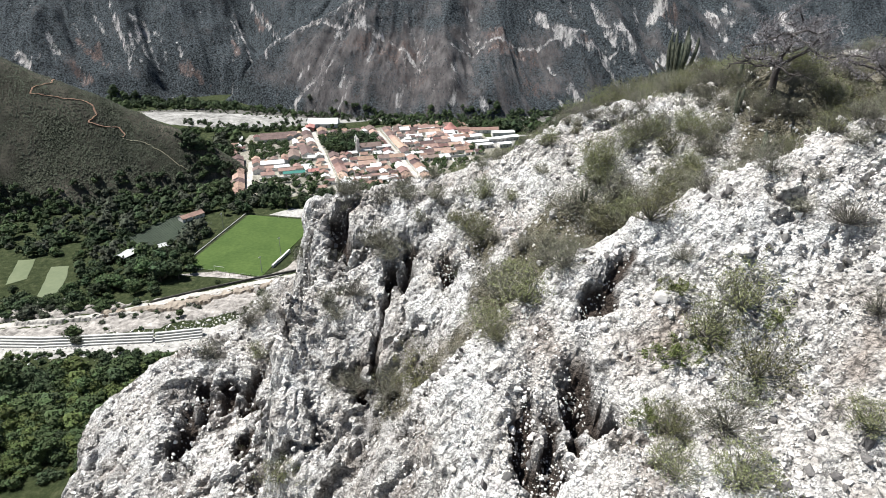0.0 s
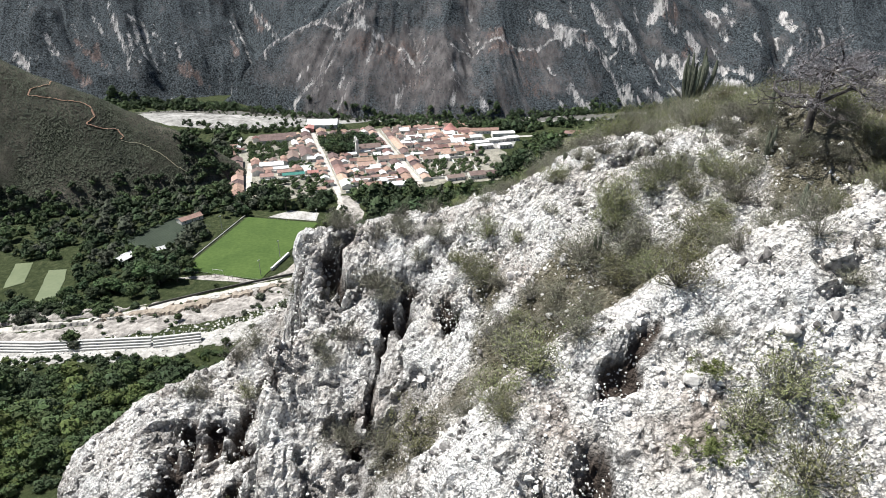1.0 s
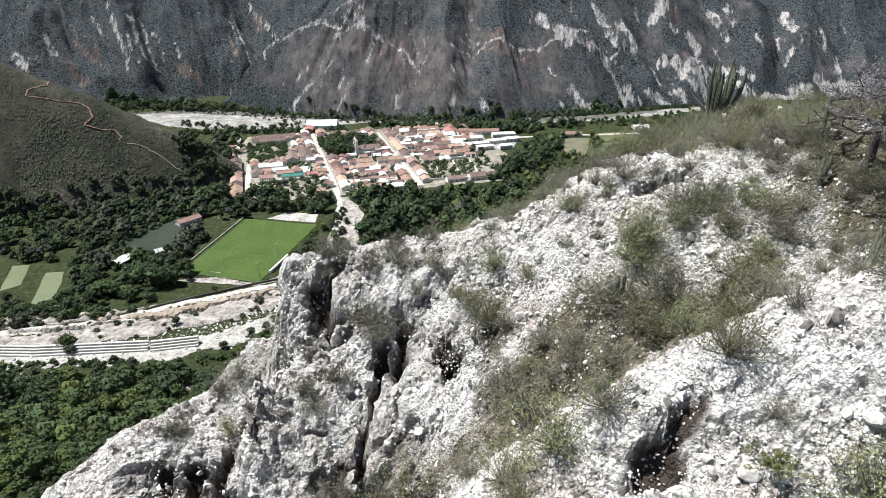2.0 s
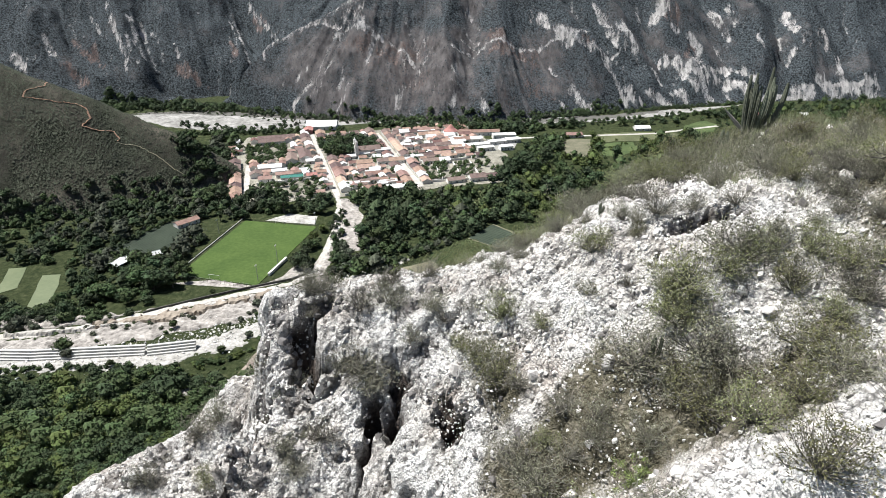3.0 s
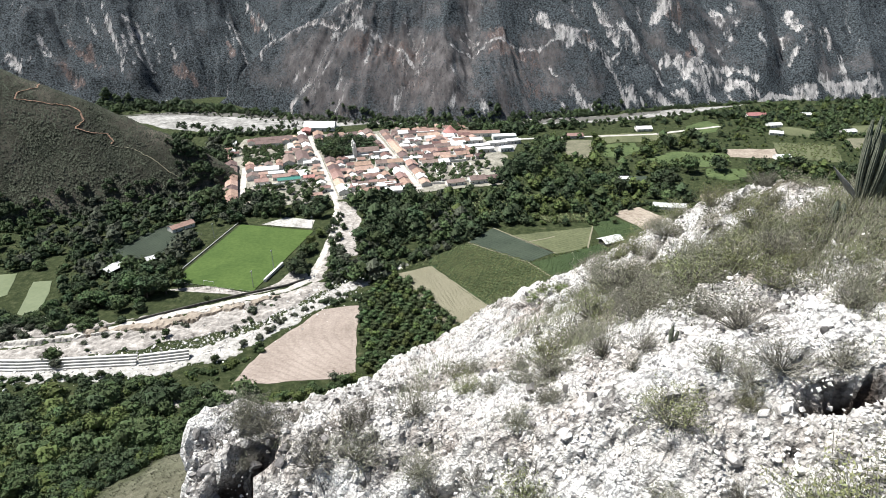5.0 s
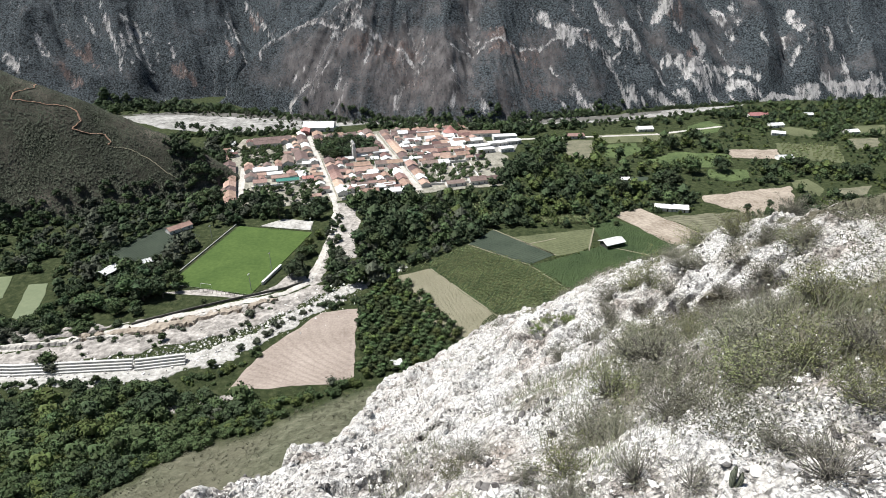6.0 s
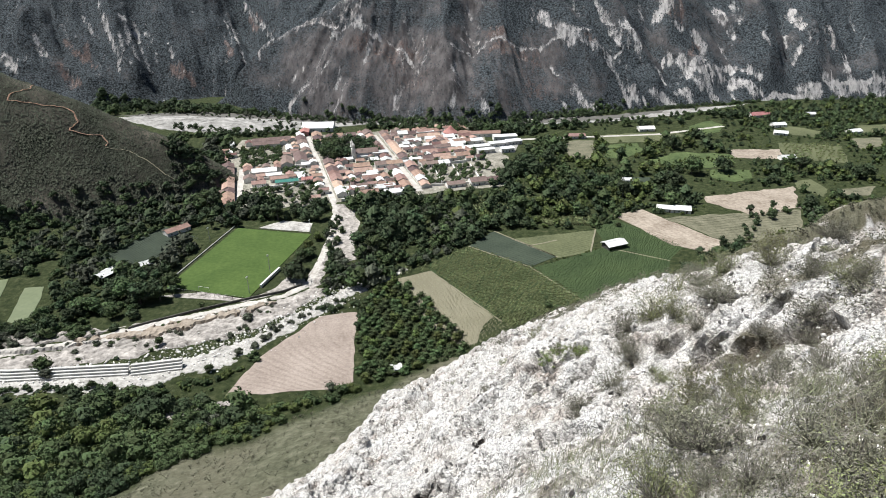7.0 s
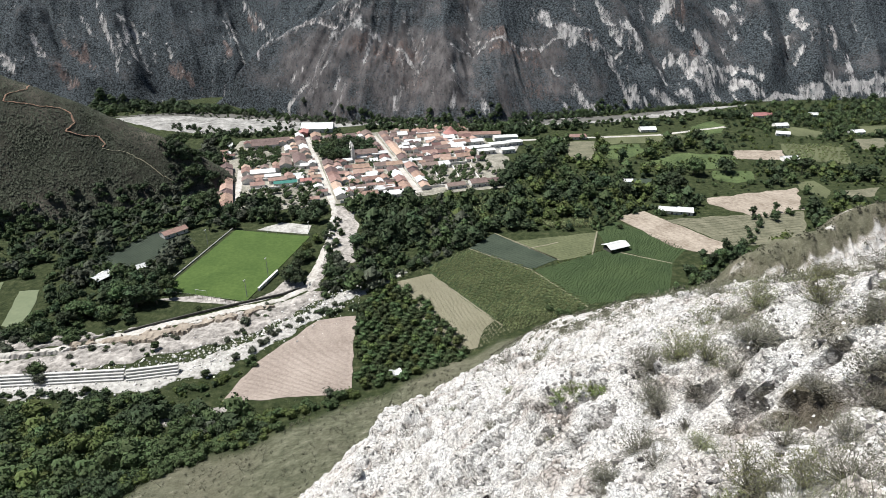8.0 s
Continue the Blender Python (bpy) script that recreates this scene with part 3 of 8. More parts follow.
GX = X - skin * slope_x / length + steep * 0.26 * fbm(Z / 0.6, Y / 0.6, 3, 34, 0.7)
GY = Y - skin * slope_y / length + steep * 0.26 * fbm(X / 0.6 + 5, Z / 0.6, 3, 35, 0.7)
GZ = Z + skin / length
faces = sheet_faces(len(gx), len(gy))
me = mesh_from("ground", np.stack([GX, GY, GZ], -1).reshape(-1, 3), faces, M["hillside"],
               {"soil": np.clip(soil, 0, 1), "earth_shade": earth_shade, "grass": np.clip(grass, 0, 1), "floor": step(5, 1.5, Z + 3 * fbm(X / 20, Y / 20, 3, 46))})
ground = tagged(new("ground", me), "pale eroded conglomerate hillside falling to a green valley floor", "hillside", kind="structure")


def on_ground(x, y):
    """The height of the built ground sheet at a place."""
    i = np.clip(np.searchsorted(gx, x) - 1, 0, len(gx) - 2)
    j = np.clip(np.searchsorted(gy, y) - 1, 0, len(gy) - 2)
    u, v = (x - gx[i]) / (gx[i + 1] - gx[i]), (y - gy[j]) / (gy[j + 1] - gy[j])
    return (GZ[j, i] * (1 - u) + GZ[j, i + 1] * u) * (1 - v) + (GZ[j + 1, i] * (1 - u) + GZ[j + 1, i + 1] * u) * v


# the white rock spur that drops to the fields behind the hillside
fx, fy = np.arange(84, 300, 1.4), np.arange(185, 345, 1.4)
FX, FY = np.meshgrid(fx, fy)
FZ = np.maximum(far_spur_height(FX, FY), -3)
edge_down = np.interp(FX, (60, 112, 180, 300), (225, 235, 252, 275)) - FY
band = fbm(FX / 9, FY / 9, 4, 68) + 0.5 * fbm(FX / 2.5, FY / 2.5, 3, 69)
spur_soil = np.clip(0.15 + 0.75 * step(15, 4, edge_down) + 0.7 * band, 0, 1)
me = mesh_from("rock_spur", np.stack([FX, FY, FZ], -1).reshape(-1, 3), sheet_faces(len(fx), len(fy)), M["hillside"],
               {"soil": spur_soil, "earth_shade": 0 * FX, "grass": 0.6 * step(0.55, 0.9, spur_soil), "floor": step(7, 1, FZ)})
tagged(new("rock_spur", me), "gullied white rock spur with grey scrub along its crest", "rock spur", kind="structure")

# ---------------------------------------------------------------- the far mountains
FOOT_X = (-1600, -900, -600, -450, -350, -290, -220, -150, -60, 50, 150, 310, 480, 620, 900, 1600)
FOOT_Y = (720, 760, 800, 828, 868, 850, 792, 770, 755, 750, 778, 836, 866, 884, 930, 960)


# spurs that stand out of the mountainside: plan lines with the height of their crest
NOSE = ((-306, 806, 2), (-280, 830, 34), (-240, 860, 66), (-184, 868, 92), (-145, 876, 115), (-109, 892, 136), (-70, 950, 178), (-40, 1060, 245))
# smaller spurs and gullies: plan line from the top down, height, half width
SPURS = ((((110, 970), (172, 895), (220, 872), (252, 848), (268, 816), 15, 26), ((232, 1000), (258, 928), (276, 892), (290, 850), 13, 24), ((330, 1000), (324, 936), (349, 900), (347, 850), 14, 24), ((441, 1050), (467, 974), (462, 910), (440, 868), 15, 28), ((-510, 1000), (-451, 904), (-420, 862), 14, 24), ((-580, 930), (-533, 900), (-478, 860), 12, 22), ((-60, 960), (-90, 850), (-100, 790), 12, 26), ((20, 980), (0, 860), (5, 780), 13, 26),
        ((90, 960), (70, 860), (60, 775), 11, 24), ((-150, 880), (-165, 830), (-180, 785), 10, 20)) +
        (((560, 1040), (540, 950), (520, 890), 15, 28), ((640, 1040), (630, 960), (615, 900), 14, 26), ((-330, 1040), (-270, 955), (-285, 900), (-335, 850), -36, 44), ((180, 960), (205, 910), (240, 880), (262, 850), -9, 14), ((300, 990), (300, 920), (318, 870), -11, 20), ((400, 1030), (405, 950), (400, 870), -12, 26), ((520, 1030), (500, 950), (485, 890), -11, 22), ((-470, 1010), (-430, 930), (-390, 868), -13, 26),
        ((-600, 1000), (-560, 940), (-510, 870), -10, 22), ((-30, 960), (-48, 860), (-50, 780), -9, 20), ((50, 960), (34, 850), (30, 775), -9, 20)))


def mountain_height(x, y):
    d = y - np.interp(x, FOOT_X, FOOT_Y) - 10 * fbm(x / 60, y * 0, 3, 71)
    up = np.maximum(d, 0)
    warp = 45 * fbm(x / 220, y / 220, 3, 81)
    lean = np.interp(x, (-700, -350, -250, -200, -120, -50, 20, 120, 320, 420, 700), (0.5, 0.5, 0.45, -0.6, -0.45, -0.05, 0.1, 0.45, 0.5, 0.35, 0.1)) * up
    bend_x, bend_y = x + 7 * fbm(x / 40, y / 40, 4, 84), y + 7 * fbm(x / 40, y / 40, 4, 85)
    z = 0.82 * up - 0.00030 * up**2
    for *line, high, half in SPURS:
        near, _ = polyline_near(bend_x, bend_y, line)
        z = z + 1.6 * high * np.exp(-np.abs(near / half) ** 1.35) * np.clip(up / 30, 0, 1)
    # the broad nose behind the village
    near, along = polyline_near(bend_x, bend_y, [p[:2] for p in NOSE])
    crest = np.interp(along, np.linspace(0, 1, len(NOSE)), [p[2] for p in NOSE])
    z = soft_max(z, crest + 6 - 0.95 * near, 4.0)
    depth = np.clip(up / 60, 0, 1)
    spurs = ridged((x + warp + lean) / 110, (y + 0.6 * warp) / 300, 4, 83)
    ribs = ridged((x + 0.4 * warp + lean) / 34, y / 85, 4, 87)
    rills = ridged((x + 0.3 * warp + lean) / 11, y / 40, 3, 86)
    calm = 1 - 0.8 * np.exp(-(((x + 20) / 150) ** 2))
    rough = 36 * calm * (spurs - 0.5) + 13 * (0.35 + 0.65 * calm) * (ribs - 0.5) + 4.5 * (rills - 0.5) + 3.0 * fbm(x / 38, y / 38, 4, 88, 0.55) + 2.0 * fbm(x / 8, y / 8, 4, 89, 0.7)
    return np.where(d > 0, z + depth * rough, 0.5 * d) - 1


mx = spaced([(-1600, -760, 14), (-760, 740, 2.3), (740, 1600, 14)])
my = spaced([(700, 1075, 2.2), (1075, 1500, 12)])
MX, MY = np.meshgrid(mx, my)
MZ = mountain_height(MX, MY)
warp = 45 * fbm(MX / 220, MY / 220, 3, 81)
lean = np.interp(MX, (-700, -350, -250, -200, -120, -50, 20, 120, 320, 420, 700), (0.5, 0.5, 0.45, -0.6, -0.45, -0.05, 0.1, 0.45, 0.5, 0.35, 0.1)) * np.maximum(MY - np.interp(MX, FOOT_X, FOOT_Y), 0)
ribs = ridged((MX + 0.4 * warp + lean) / 34, MY / 85, 4, 87)
nose_y = np.interp(MX, [p[0] for p in NOSE], [p[1] for p in NOSE])
behind = np.where(MX < -306, 1.0, step(-4, 8, MY - nose_y) * step(-60, -110, MX))
nose_face = step(-225, -165, MX + 8 * fbm(MX / 25, MY / 25, 3, 91)) * step(200, 120, MX) * (1 - behind) * step(105, 80, MZ + 10 * fbm(MX / 40, MY / 40, 3, 92))
wood = 0.11 + 0.08 * behind + 0.02 * step(140, 230, MX) + 0.14 * step(480, 640, MX) * step(50, 100, MZ) + 0.22 * step(40, 5, MZ) * (1 - 0.6 * nose_face) - 0.15 * nose_face - 0.22 * (ribs - 0.45) + 0.10 * fbm(MX / 50, MY / 50, 3, 93)
scar = -0.14 + (0.10 + 0.14 * nose_face) * fbm(MX / 45, MY / 110, 3, 95) + (0.10 + 0.20 * nose_face) * (ribs - 0.5)
rust = -0.06 + 0.16 * nose_face + 0.42 * fbm(MX / 40, MY / 35, 4, 97) * (0.25 + 0.8 * nose_face)
# rain gullies: lines of steepest descent, pale and cut into the slope
water = np.random.default_rng(115)
smooth_x, smooth_y = np.meshgrid(np.arange(-760, 742, 7.0), np.arange(700, 1080, 7.0))
smooth_z = mountain_height(smooth_x, smooth_y)
fall_y, fall_x = np.gradient(smooth_z, 7.0)
count = 300
px, py = water.uniform(-740, 720, count), water.uniform(810, 1070, count)
strength, reach = water.uniform(0.25, 0.85, count) ** 1.5, water.uniform(30, 150, count)
gully = np.zeros(MZ.shape)
for k in range(110):
    ci, cj = np.clip(((px + 760) / 7).astype(int), 0, smooth_x.shape[1] - 1), np.clip(((py - 700) / 7).astype(int), 0, smooth_x.shape[0] - 1)
    dx, dy = fall_x[cj, ci], fall_y[cj, ci] + 0.10
    size = np.hypot(dx, dy) + 1e-6
    px, py = px - 1.6 * dx / size + 0.5 * water.normal(size=count), py - 1.6 * dy / size + 0.3 * water.normal(size=count)
    live = (k * 1.6 < reach) & (py > 705)
    gi, gj = np.searchsorted(mx, px), np.searchsorted(my, py)
    ok = live & (gi > 0) & (gi < len(mx) - 1) & (gj > 0) & (gj < len(my) - 1)
    np.maximum.at(gully, (gj[ok], gi[ok]), strength[ok] * (1 - 0.6 * k * 1.6 / reach[ok]))
soft = gully.copy()
soft[:, 1:-1] = np.maximum(gully[:, 1:-1], 0.45 * np.maximum(gully[:, :-2], gully[:, 2:]))
MZ = MZ - 1.3 * soft
scar = np.maximum(scar, -0.05 + (0.85 + 0.3 * nose_face) * soft * (0.60 + 0.6 * fbm(MX / 30, MY / 30, 3, 117)))
# pale runnels combed down the dry face of the nose
runnel = ridged((MX + lean + 5 * fbm(MX / 30, MY / 30, 3, 131)) / 13, (MY - 0.3 * MX) / 90, 3, 133)
scar = scar + nose_face * (0.75 * np.clip(runnel - 0.64, 0, 1) * (0.9 + fbm(MX / 35, MY / 35, 3, 135)))
wood = wood + nose_face * 0.18 * (0.45 - runnel)
# landslide scars: top x, y, foot x, y, half width; 0 pale, 1 rust-red, 2 tan, 3 a road cut
SCARS_WEST_A = ((-506, 976, -471, 919, 1.5, 0), (-471, 919, -449, 888, 1.8, 0), (-531, 966, -496, 928, 1.3, 0), (-466, 956, -434, 906, 4.5, 0), (-460, 924, -438, 883, 2, 0), (-459, 972, -441, 940, 3, 0), (-504, 909, -481, 881, 3, 1), (-534, 918, -498, 890, 3.5, 1), (-569, 902, -551, 887, 3.5, 0), (-530, 878, -493, 855, 3.5, 1), (-602, 875, -578, 860, 4, 0), (-385, 916, -360, 906, 6, 1), (-404, 949, -393, 930, 1.2, 0), (-346, 1047, -329, 1018, 2, 0))
SCARS_WEST_B = ((-329, 1018, -241, 847, 1.4, 0), (-319, 1065, -238, 934, 1.4, 0), (-331, 987, -313, 950, 2.5, 1), (-309, 1042, -285, 1000, 2, 1), (-440, 965, -426, 946, 1.5, 0))
SCARS_MIDDLE_A = ((-109, 877, -127, 862, 5, 2), (-119, 863, -108, 851, 5, 0), (-176, 868, -137, 854, 2.5, 2), (-130, 854, -97, 849, 4, 0), (-97, 849, -65, 847, 3, 0), (-65, 847, -35, 823, 1.5, 0), (-144, 846, -132, 839, 3.5, 0), (-89, 833, -65, 824, 5, 1), (-185, 817, -194, 813, 2.2, 0), (-173, 805, -198, 790, 2.8, 0), (-198, 790, -197, 787, 3.5, 0), (-125, 793, -138, 768, 1.5, 0), (-130, 814, -139, 791, 1.3, 0), (32, 904, 36, 895, 1.5, 0))
SCARS_MIDDLE_B = ((60, 858, 86, 849, 8, 1), (23, 852, 46, 855, 3, 2), (12, 809, 17, 787, 3.5, 0), (17, 787, 8, 762, 2.2, 0), (46, 769, 56, 757, 2, 0), (59, 834, 101, 850, 6, 1), (142, 839, 145, 832, 1.2, 0), (-52, 799, -61, 770, 1.2, 0), (-96, 840, -102, 815, 1.2, 0), (9, 832, 53, 846, 1, 0), (53, 846, 129, 864, 1, 0), (129, 864, 235, 893, 1, 0))
SCARS_EAST_A = ((121, 911, 134, 892, 4, 2), (135, 904, 159, 874, 4, 0), (166, 874, 188, 867, 4, 0), (189, 874, 199, 866, 3, 1), (199, 866, 223, 862, 3.5, 0), (217, 859, 231, 844, 2, 0), (231, 844, 242, 821, 2.5, 0), (152, 795, 158, 785, 3, 0), (216, 965, 236, 929, 2, 0), (236, 929, 244, 906, 3, 0), (252, 932, 267, 905, 5, 0), (263, 900, 272, 890, 2.5, 0), (290, 989, 291, 960, 1.3, 0), (322, 975, 314, 966, 6, 0))
SCARS_EAST_B = ((332, 970, 340, 960, 5, 1), (331, 953, 339, 948, 2.5, 0), (410, 1004, 423, 957, 3, 0), (433, 1001, 437, 971, 3, 0), (359, 948, 370, 938, 3, 0), (367, 939, 345, 908, 4, 1), (374, 936, 354, 898, 3, 0), (403, 950, 405, 926, 2, 0), (169, 816, 185, 795, 4, 0))
SCARS_FOOT_A = ((329, 902, 340, 885, 4, 0), (341, 889, 405, 917, 3, 0), (408, 927, 410, 908, 4, 0), (412, 915, 441, 887, 2, 0), (313, 913, 321, 905, 2, 0), (296, 880, 301, 864, 3.5, 0), (342, 879, 392, 900, 6, 0), (358, 875, 366, 856, 7, 0), (406, 893, 430, 872, 5, 0), (326, 855, 332, 845, 3.5, 0), (280, 844, 308, 839, 4, 0), (247, 835, 254, 827, 4, 0), (501, 966, 501, 952, 2, 0), (527, 1009, 525, 963, 3.5, 0))
SCARS_FOOT_B = ((531, 943, 531, 931, 4, 2), (567, 964, 570, 944, 4, 2), (510, 934, 504, 923, 2.5, 0), (588, 946, 575, 908, 2, 0), (499, 885, 519, 874, 4, 0), (548, 893, 562, 880, 6, 0), (573, 892, 615, 892, 6, 0), (613, 905, 623, 896, 4, 0), (454, 941, 460, 921, 1.3, 0), (437, 861, 454, 870, 1.4, 3), (454, 870, 524, 882, 1.4, 3), (539, 888, 625, 904, 1.2, 3))
near, _ = polyline_near(MX + 7 * fbm(MX / 40, MY / 40, 4, 84), MY + 7 * fbm(MX / 40, MY / 40, 4, 85), [p[:2] for p in NOSE[2:7]])
scar = scar + 0.55 * np.exp(-((near / 6) ** 2)) * (0.3 + ribs)
wood = wood + 0.12 * behind * np.exp(-(((near - 16) / 11) ** 2))
wave_x, wave_y = 4 * fbm(MX / 14, MY / 20, 4, 111, 0.7), 4 * fbm(MX / 14, MY / 20, 4, 113, 0.7)
slide = np.random.default_rng(119)
comb = ridged((MX + 0.5 * wave_x) / 5.0, MY / 30, 3, 121)
ragged = fbm(MX / 7, MY / 12, 3, 123, 0.6)
for ax, ay, bx, by, w, tone in SCARS_WEST_A + SCARS_WEST_B + SCARS_MIDDLE_A + SCARS_MIDDLE_B + SCARS_EAST_A + SCARS_EAST_B + SCARS_FOOT_A + SCARS_FOOT_B:
    runs = [(ax, ay, bx, by, w)]
    for _ in range(0 if tone == 3 else 3):
        u0, u1 = slide.uniform(0, 0.7), slide.uniform(0.5, 1.2)
        off = slide.normal(size=2) * (w * 1.3 + 1.0)
        runs.append((ax + (bx - ax) * u0 + off[0], ay + (by - ay) * u0 + 0.5 * off[1], ax + (bx - ax) * u1 + off[0], ay + (by - ay) * u1, w * slide.uniform(0.25, 0.6)))
    i0, i1 = np.searchsorted(mx, (min(ax, bx) - 50, max(ax, bx) + 50))
    j0, j1 = np.searchsorted(my, (min(ay, by) - 50, max(ay, by) + 50))
    box = np.s_[j0:j1, i0:i1]
    for rx, ry, sx, sy, half in runs:
        d, along = polyline_near((MX + wave_x)[box], (MY + wave_y)[box], ((rx, ry), (sx, sy)))
        if tone == 3:
            mark = np.exp(-((d / (half + 1.0)) ** 2))
            scar[box] = np.maximum(scar[box], 1.5 * mark)
            continue
        mark = np.exp(-((d / (half * (1.25 if ax > 120 else 1.0) + 0.8)) ** 2)) * (0.12 + 1.15 * comb[box] + 0.55 * ragged[box])
        MZ[box] = MZ[box] - 1.0 * mark
        if tone:
            rust[box] = np.maximum(rust[box], (0.85 if tone == 1 else 0.55) * mark)
            scar[box] = np.maximum(scar[box], (0.30 if tone == 1 else 0.75) * mark)
        else:
            scar[box] = np.maximum(scar[box], (1.2 if ax > 120 else 0.90) * mark)
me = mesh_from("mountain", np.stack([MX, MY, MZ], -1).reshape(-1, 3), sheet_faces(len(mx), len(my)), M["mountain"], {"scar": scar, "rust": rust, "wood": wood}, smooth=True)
tagged(new("mountain", me), "steep grey scrub-covered mountainside scarred by pale landslides", "mountain", kind="structure")


def tufts(count, x0, x1, y0, y1, height, small, large, seed, lowest):
    """Low pointed bushes scattered over a slope: arrays of vertices and triangles."""
    g = np.random.default_rng(seed)
    px, py = g.uniform(x0, x1, count), g.uniform(y0, y1, count)
    pz = height(px, py)
    ok = (pz > lowest) & (fbm(px / 25, py / 25, 3, seed) + 0.5 * fbm(px / 90, py / 90, 2, seed + 1) > g.uniform(-0.7, 0.4, count))
    px, py, pz = px[ok], py[ok], pz[ok]
    r = small + (large - small) * g.random(len(px)) ** 2
    a = g.uniform(0, 6.283, len(px))
    ring = np.arange(5) * 2 * np.pi / 5
    vx = px[:, None] + r[:, None] * np.cos(a[:, None] + ring) * g.uniform(0.7, 1.2, (len(px), 5))
    vy = py[:, None] + r[:, None] * np.sin(a[:, None] + ring) * g.uniform(0.7, 1.2, (len(px), 5))
    low_ring = np.stack([vx, vy, pz[:, None] + 0 * vx - 0.4 * r[:, None]], -1)
    top = np.stack([px, py, pz + r * g.uniform(0.8, 1.3, len(px))], -1)
    v = np.concatenate([low_ring, top[:, None]], 1)
    k = np.arange(5)
    f = np.stack([k, (k + 1) % 5, np.full(5, 5)], -1)[None] + (np.arange(len(px)) * 6)[:, None, None]
    return v.reshape(-1, 3), f.reshape(-1, 3)


# scrub with the blue of the far haze mixed into its tones
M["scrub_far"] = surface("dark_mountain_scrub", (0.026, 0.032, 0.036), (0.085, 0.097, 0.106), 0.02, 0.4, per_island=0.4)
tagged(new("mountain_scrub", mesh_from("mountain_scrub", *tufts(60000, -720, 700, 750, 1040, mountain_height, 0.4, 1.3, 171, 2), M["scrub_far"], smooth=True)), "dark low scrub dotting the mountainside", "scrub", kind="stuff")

# ---------------------------------------------------------------- the scrub hill beside the village
def left_hill_height(x, y):
    crest = np.interp(x, (-900, -600, -362, -309, -236, -200, -170), (330, 235, 100, 75, 38, 13, -20))
    mid = 530 + 0.12 * (x + 300)
    d = y - mid
    front = np.where(d < 0, 0.95, 0.8)
    z = crest - front * (np.sqrt(d * d + 100) - 10)
    return z + 2.2 * fbm(x / 26, y / 26, 4, 101) + 0.7 * fbm(x / 4, y / 4, 3, 103) - 1.0


lx = spaced([(-900, -420, 8), (-420, -165, 1.6)])
ly = spaced([(300, 400, 6), (400, 640, 1.6), (640, 900, 10)])
LX, LY = np.meshgrid(lx, ly)
LZ = np.maximum(left_hill_height(LX, LY), -4)
path_line = ((-342, 530), (-340, 523), (-349, 510), (-349, 505), (-331, 512), (-313, 518), (-307, 518), (-302, 513), (-306, 505), (-294, 508), (-285, 513), (-280, 510), (-281, 506))
crest_path = ((-281, 506), (-265, 512), (-247, 511), (-237, 508), (-229, 509), (-222, 504))
pd, _ = polyline_near(LX, LY, path_line)
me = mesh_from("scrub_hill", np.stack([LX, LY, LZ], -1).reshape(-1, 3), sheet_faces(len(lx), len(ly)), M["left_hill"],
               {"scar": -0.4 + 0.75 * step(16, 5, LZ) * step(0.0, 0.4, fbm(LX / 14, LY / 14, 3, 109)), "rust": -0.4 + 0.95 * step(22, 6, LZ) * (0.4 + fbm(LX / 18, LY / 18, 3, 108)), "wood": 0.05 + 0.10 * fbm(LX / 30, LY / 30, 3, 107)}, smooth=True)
tagged(new("scrub_hill", me), "dry scrub-covered hill crossed by a reddish footpath", "hill", kind="structure")
M["scrub_dry"] = surface("dry_hill_scrub", (0.0120, 0.0150, 0.0095), (0.050, 0.056, 0.036), 0.03, 0.5, per_island=0.35)
tagged(new("hill_scrub", mesh_from("hill_scrub", *tufts(60000, -420, -180, 425, 560, left_hill_height, 0.15, 1.1, 181, 1), M["scrub_dry"], smooth=True)), "dry low scrub covering the hill", "scrub", kind="stuff")


# ---------------------------------------------------------------- flat pieces of the valley floor
M["dry_meadow"] = surface("dry_striped_meadow", (0.055, 0.058, 0.034), (0.19, 0.178, 0.125), 0.10, 0.5, relief=0.15)
def plate(name, outline, z, material, label, category, kind="structure", bulge=0.0, thick=0.4):
    """A slab of ground with a softly uneven outline, lying on the valley floor."""
    pts = []
    for k, (ax, ay) in enumerate(outline):
        bx, by = outline[(k + 1) % len(outline)]
        n = max(1, int(math.hypot(bx - ax, by - ay) / 4))
        for j in range(n):
            u = j / n
            px, py = ax + (bx - ax) * u, ay + (by - ay) * u
            pts.append((px + bulge * noise.noise((px * 0.11, py * 0.11, 1.5)), py + bulge * noise.noise((px * 0.11, py * 0.11, 7.5))))
    bm = bmesh.new()
    top = bm.faces.new([bm.verts.new((px, py, z)) for px, py in pts])
    if top.normal.z < 0 or top.calc_area() and sum(a[0] * b[1] - b[0] * a[1] for a, b in zip(pts, pts[1:] + pts[:1])) < 0:
        top.normal_flip()
    low = bmesh.ops.extrude_face_region(bm, geom=[top])
    for v in [g for g in low["geom"] if isinstance(g, bmesh.types.BMVert)]:
        v.co.z -= thick
    bmesh.ops.recalc_face_normals(bm, faces=bm.faces)
    bmesh.ops.triangulate(bm, faces=[f for f in bm.faces if len(f.verts) > 4])
    me = bpy.data.meshes.new(name)
    bm.to_mesh(me)
    bm.free()
    me.materials.append(material)
    return tagged(new(name, me), label, category, kind=kind)


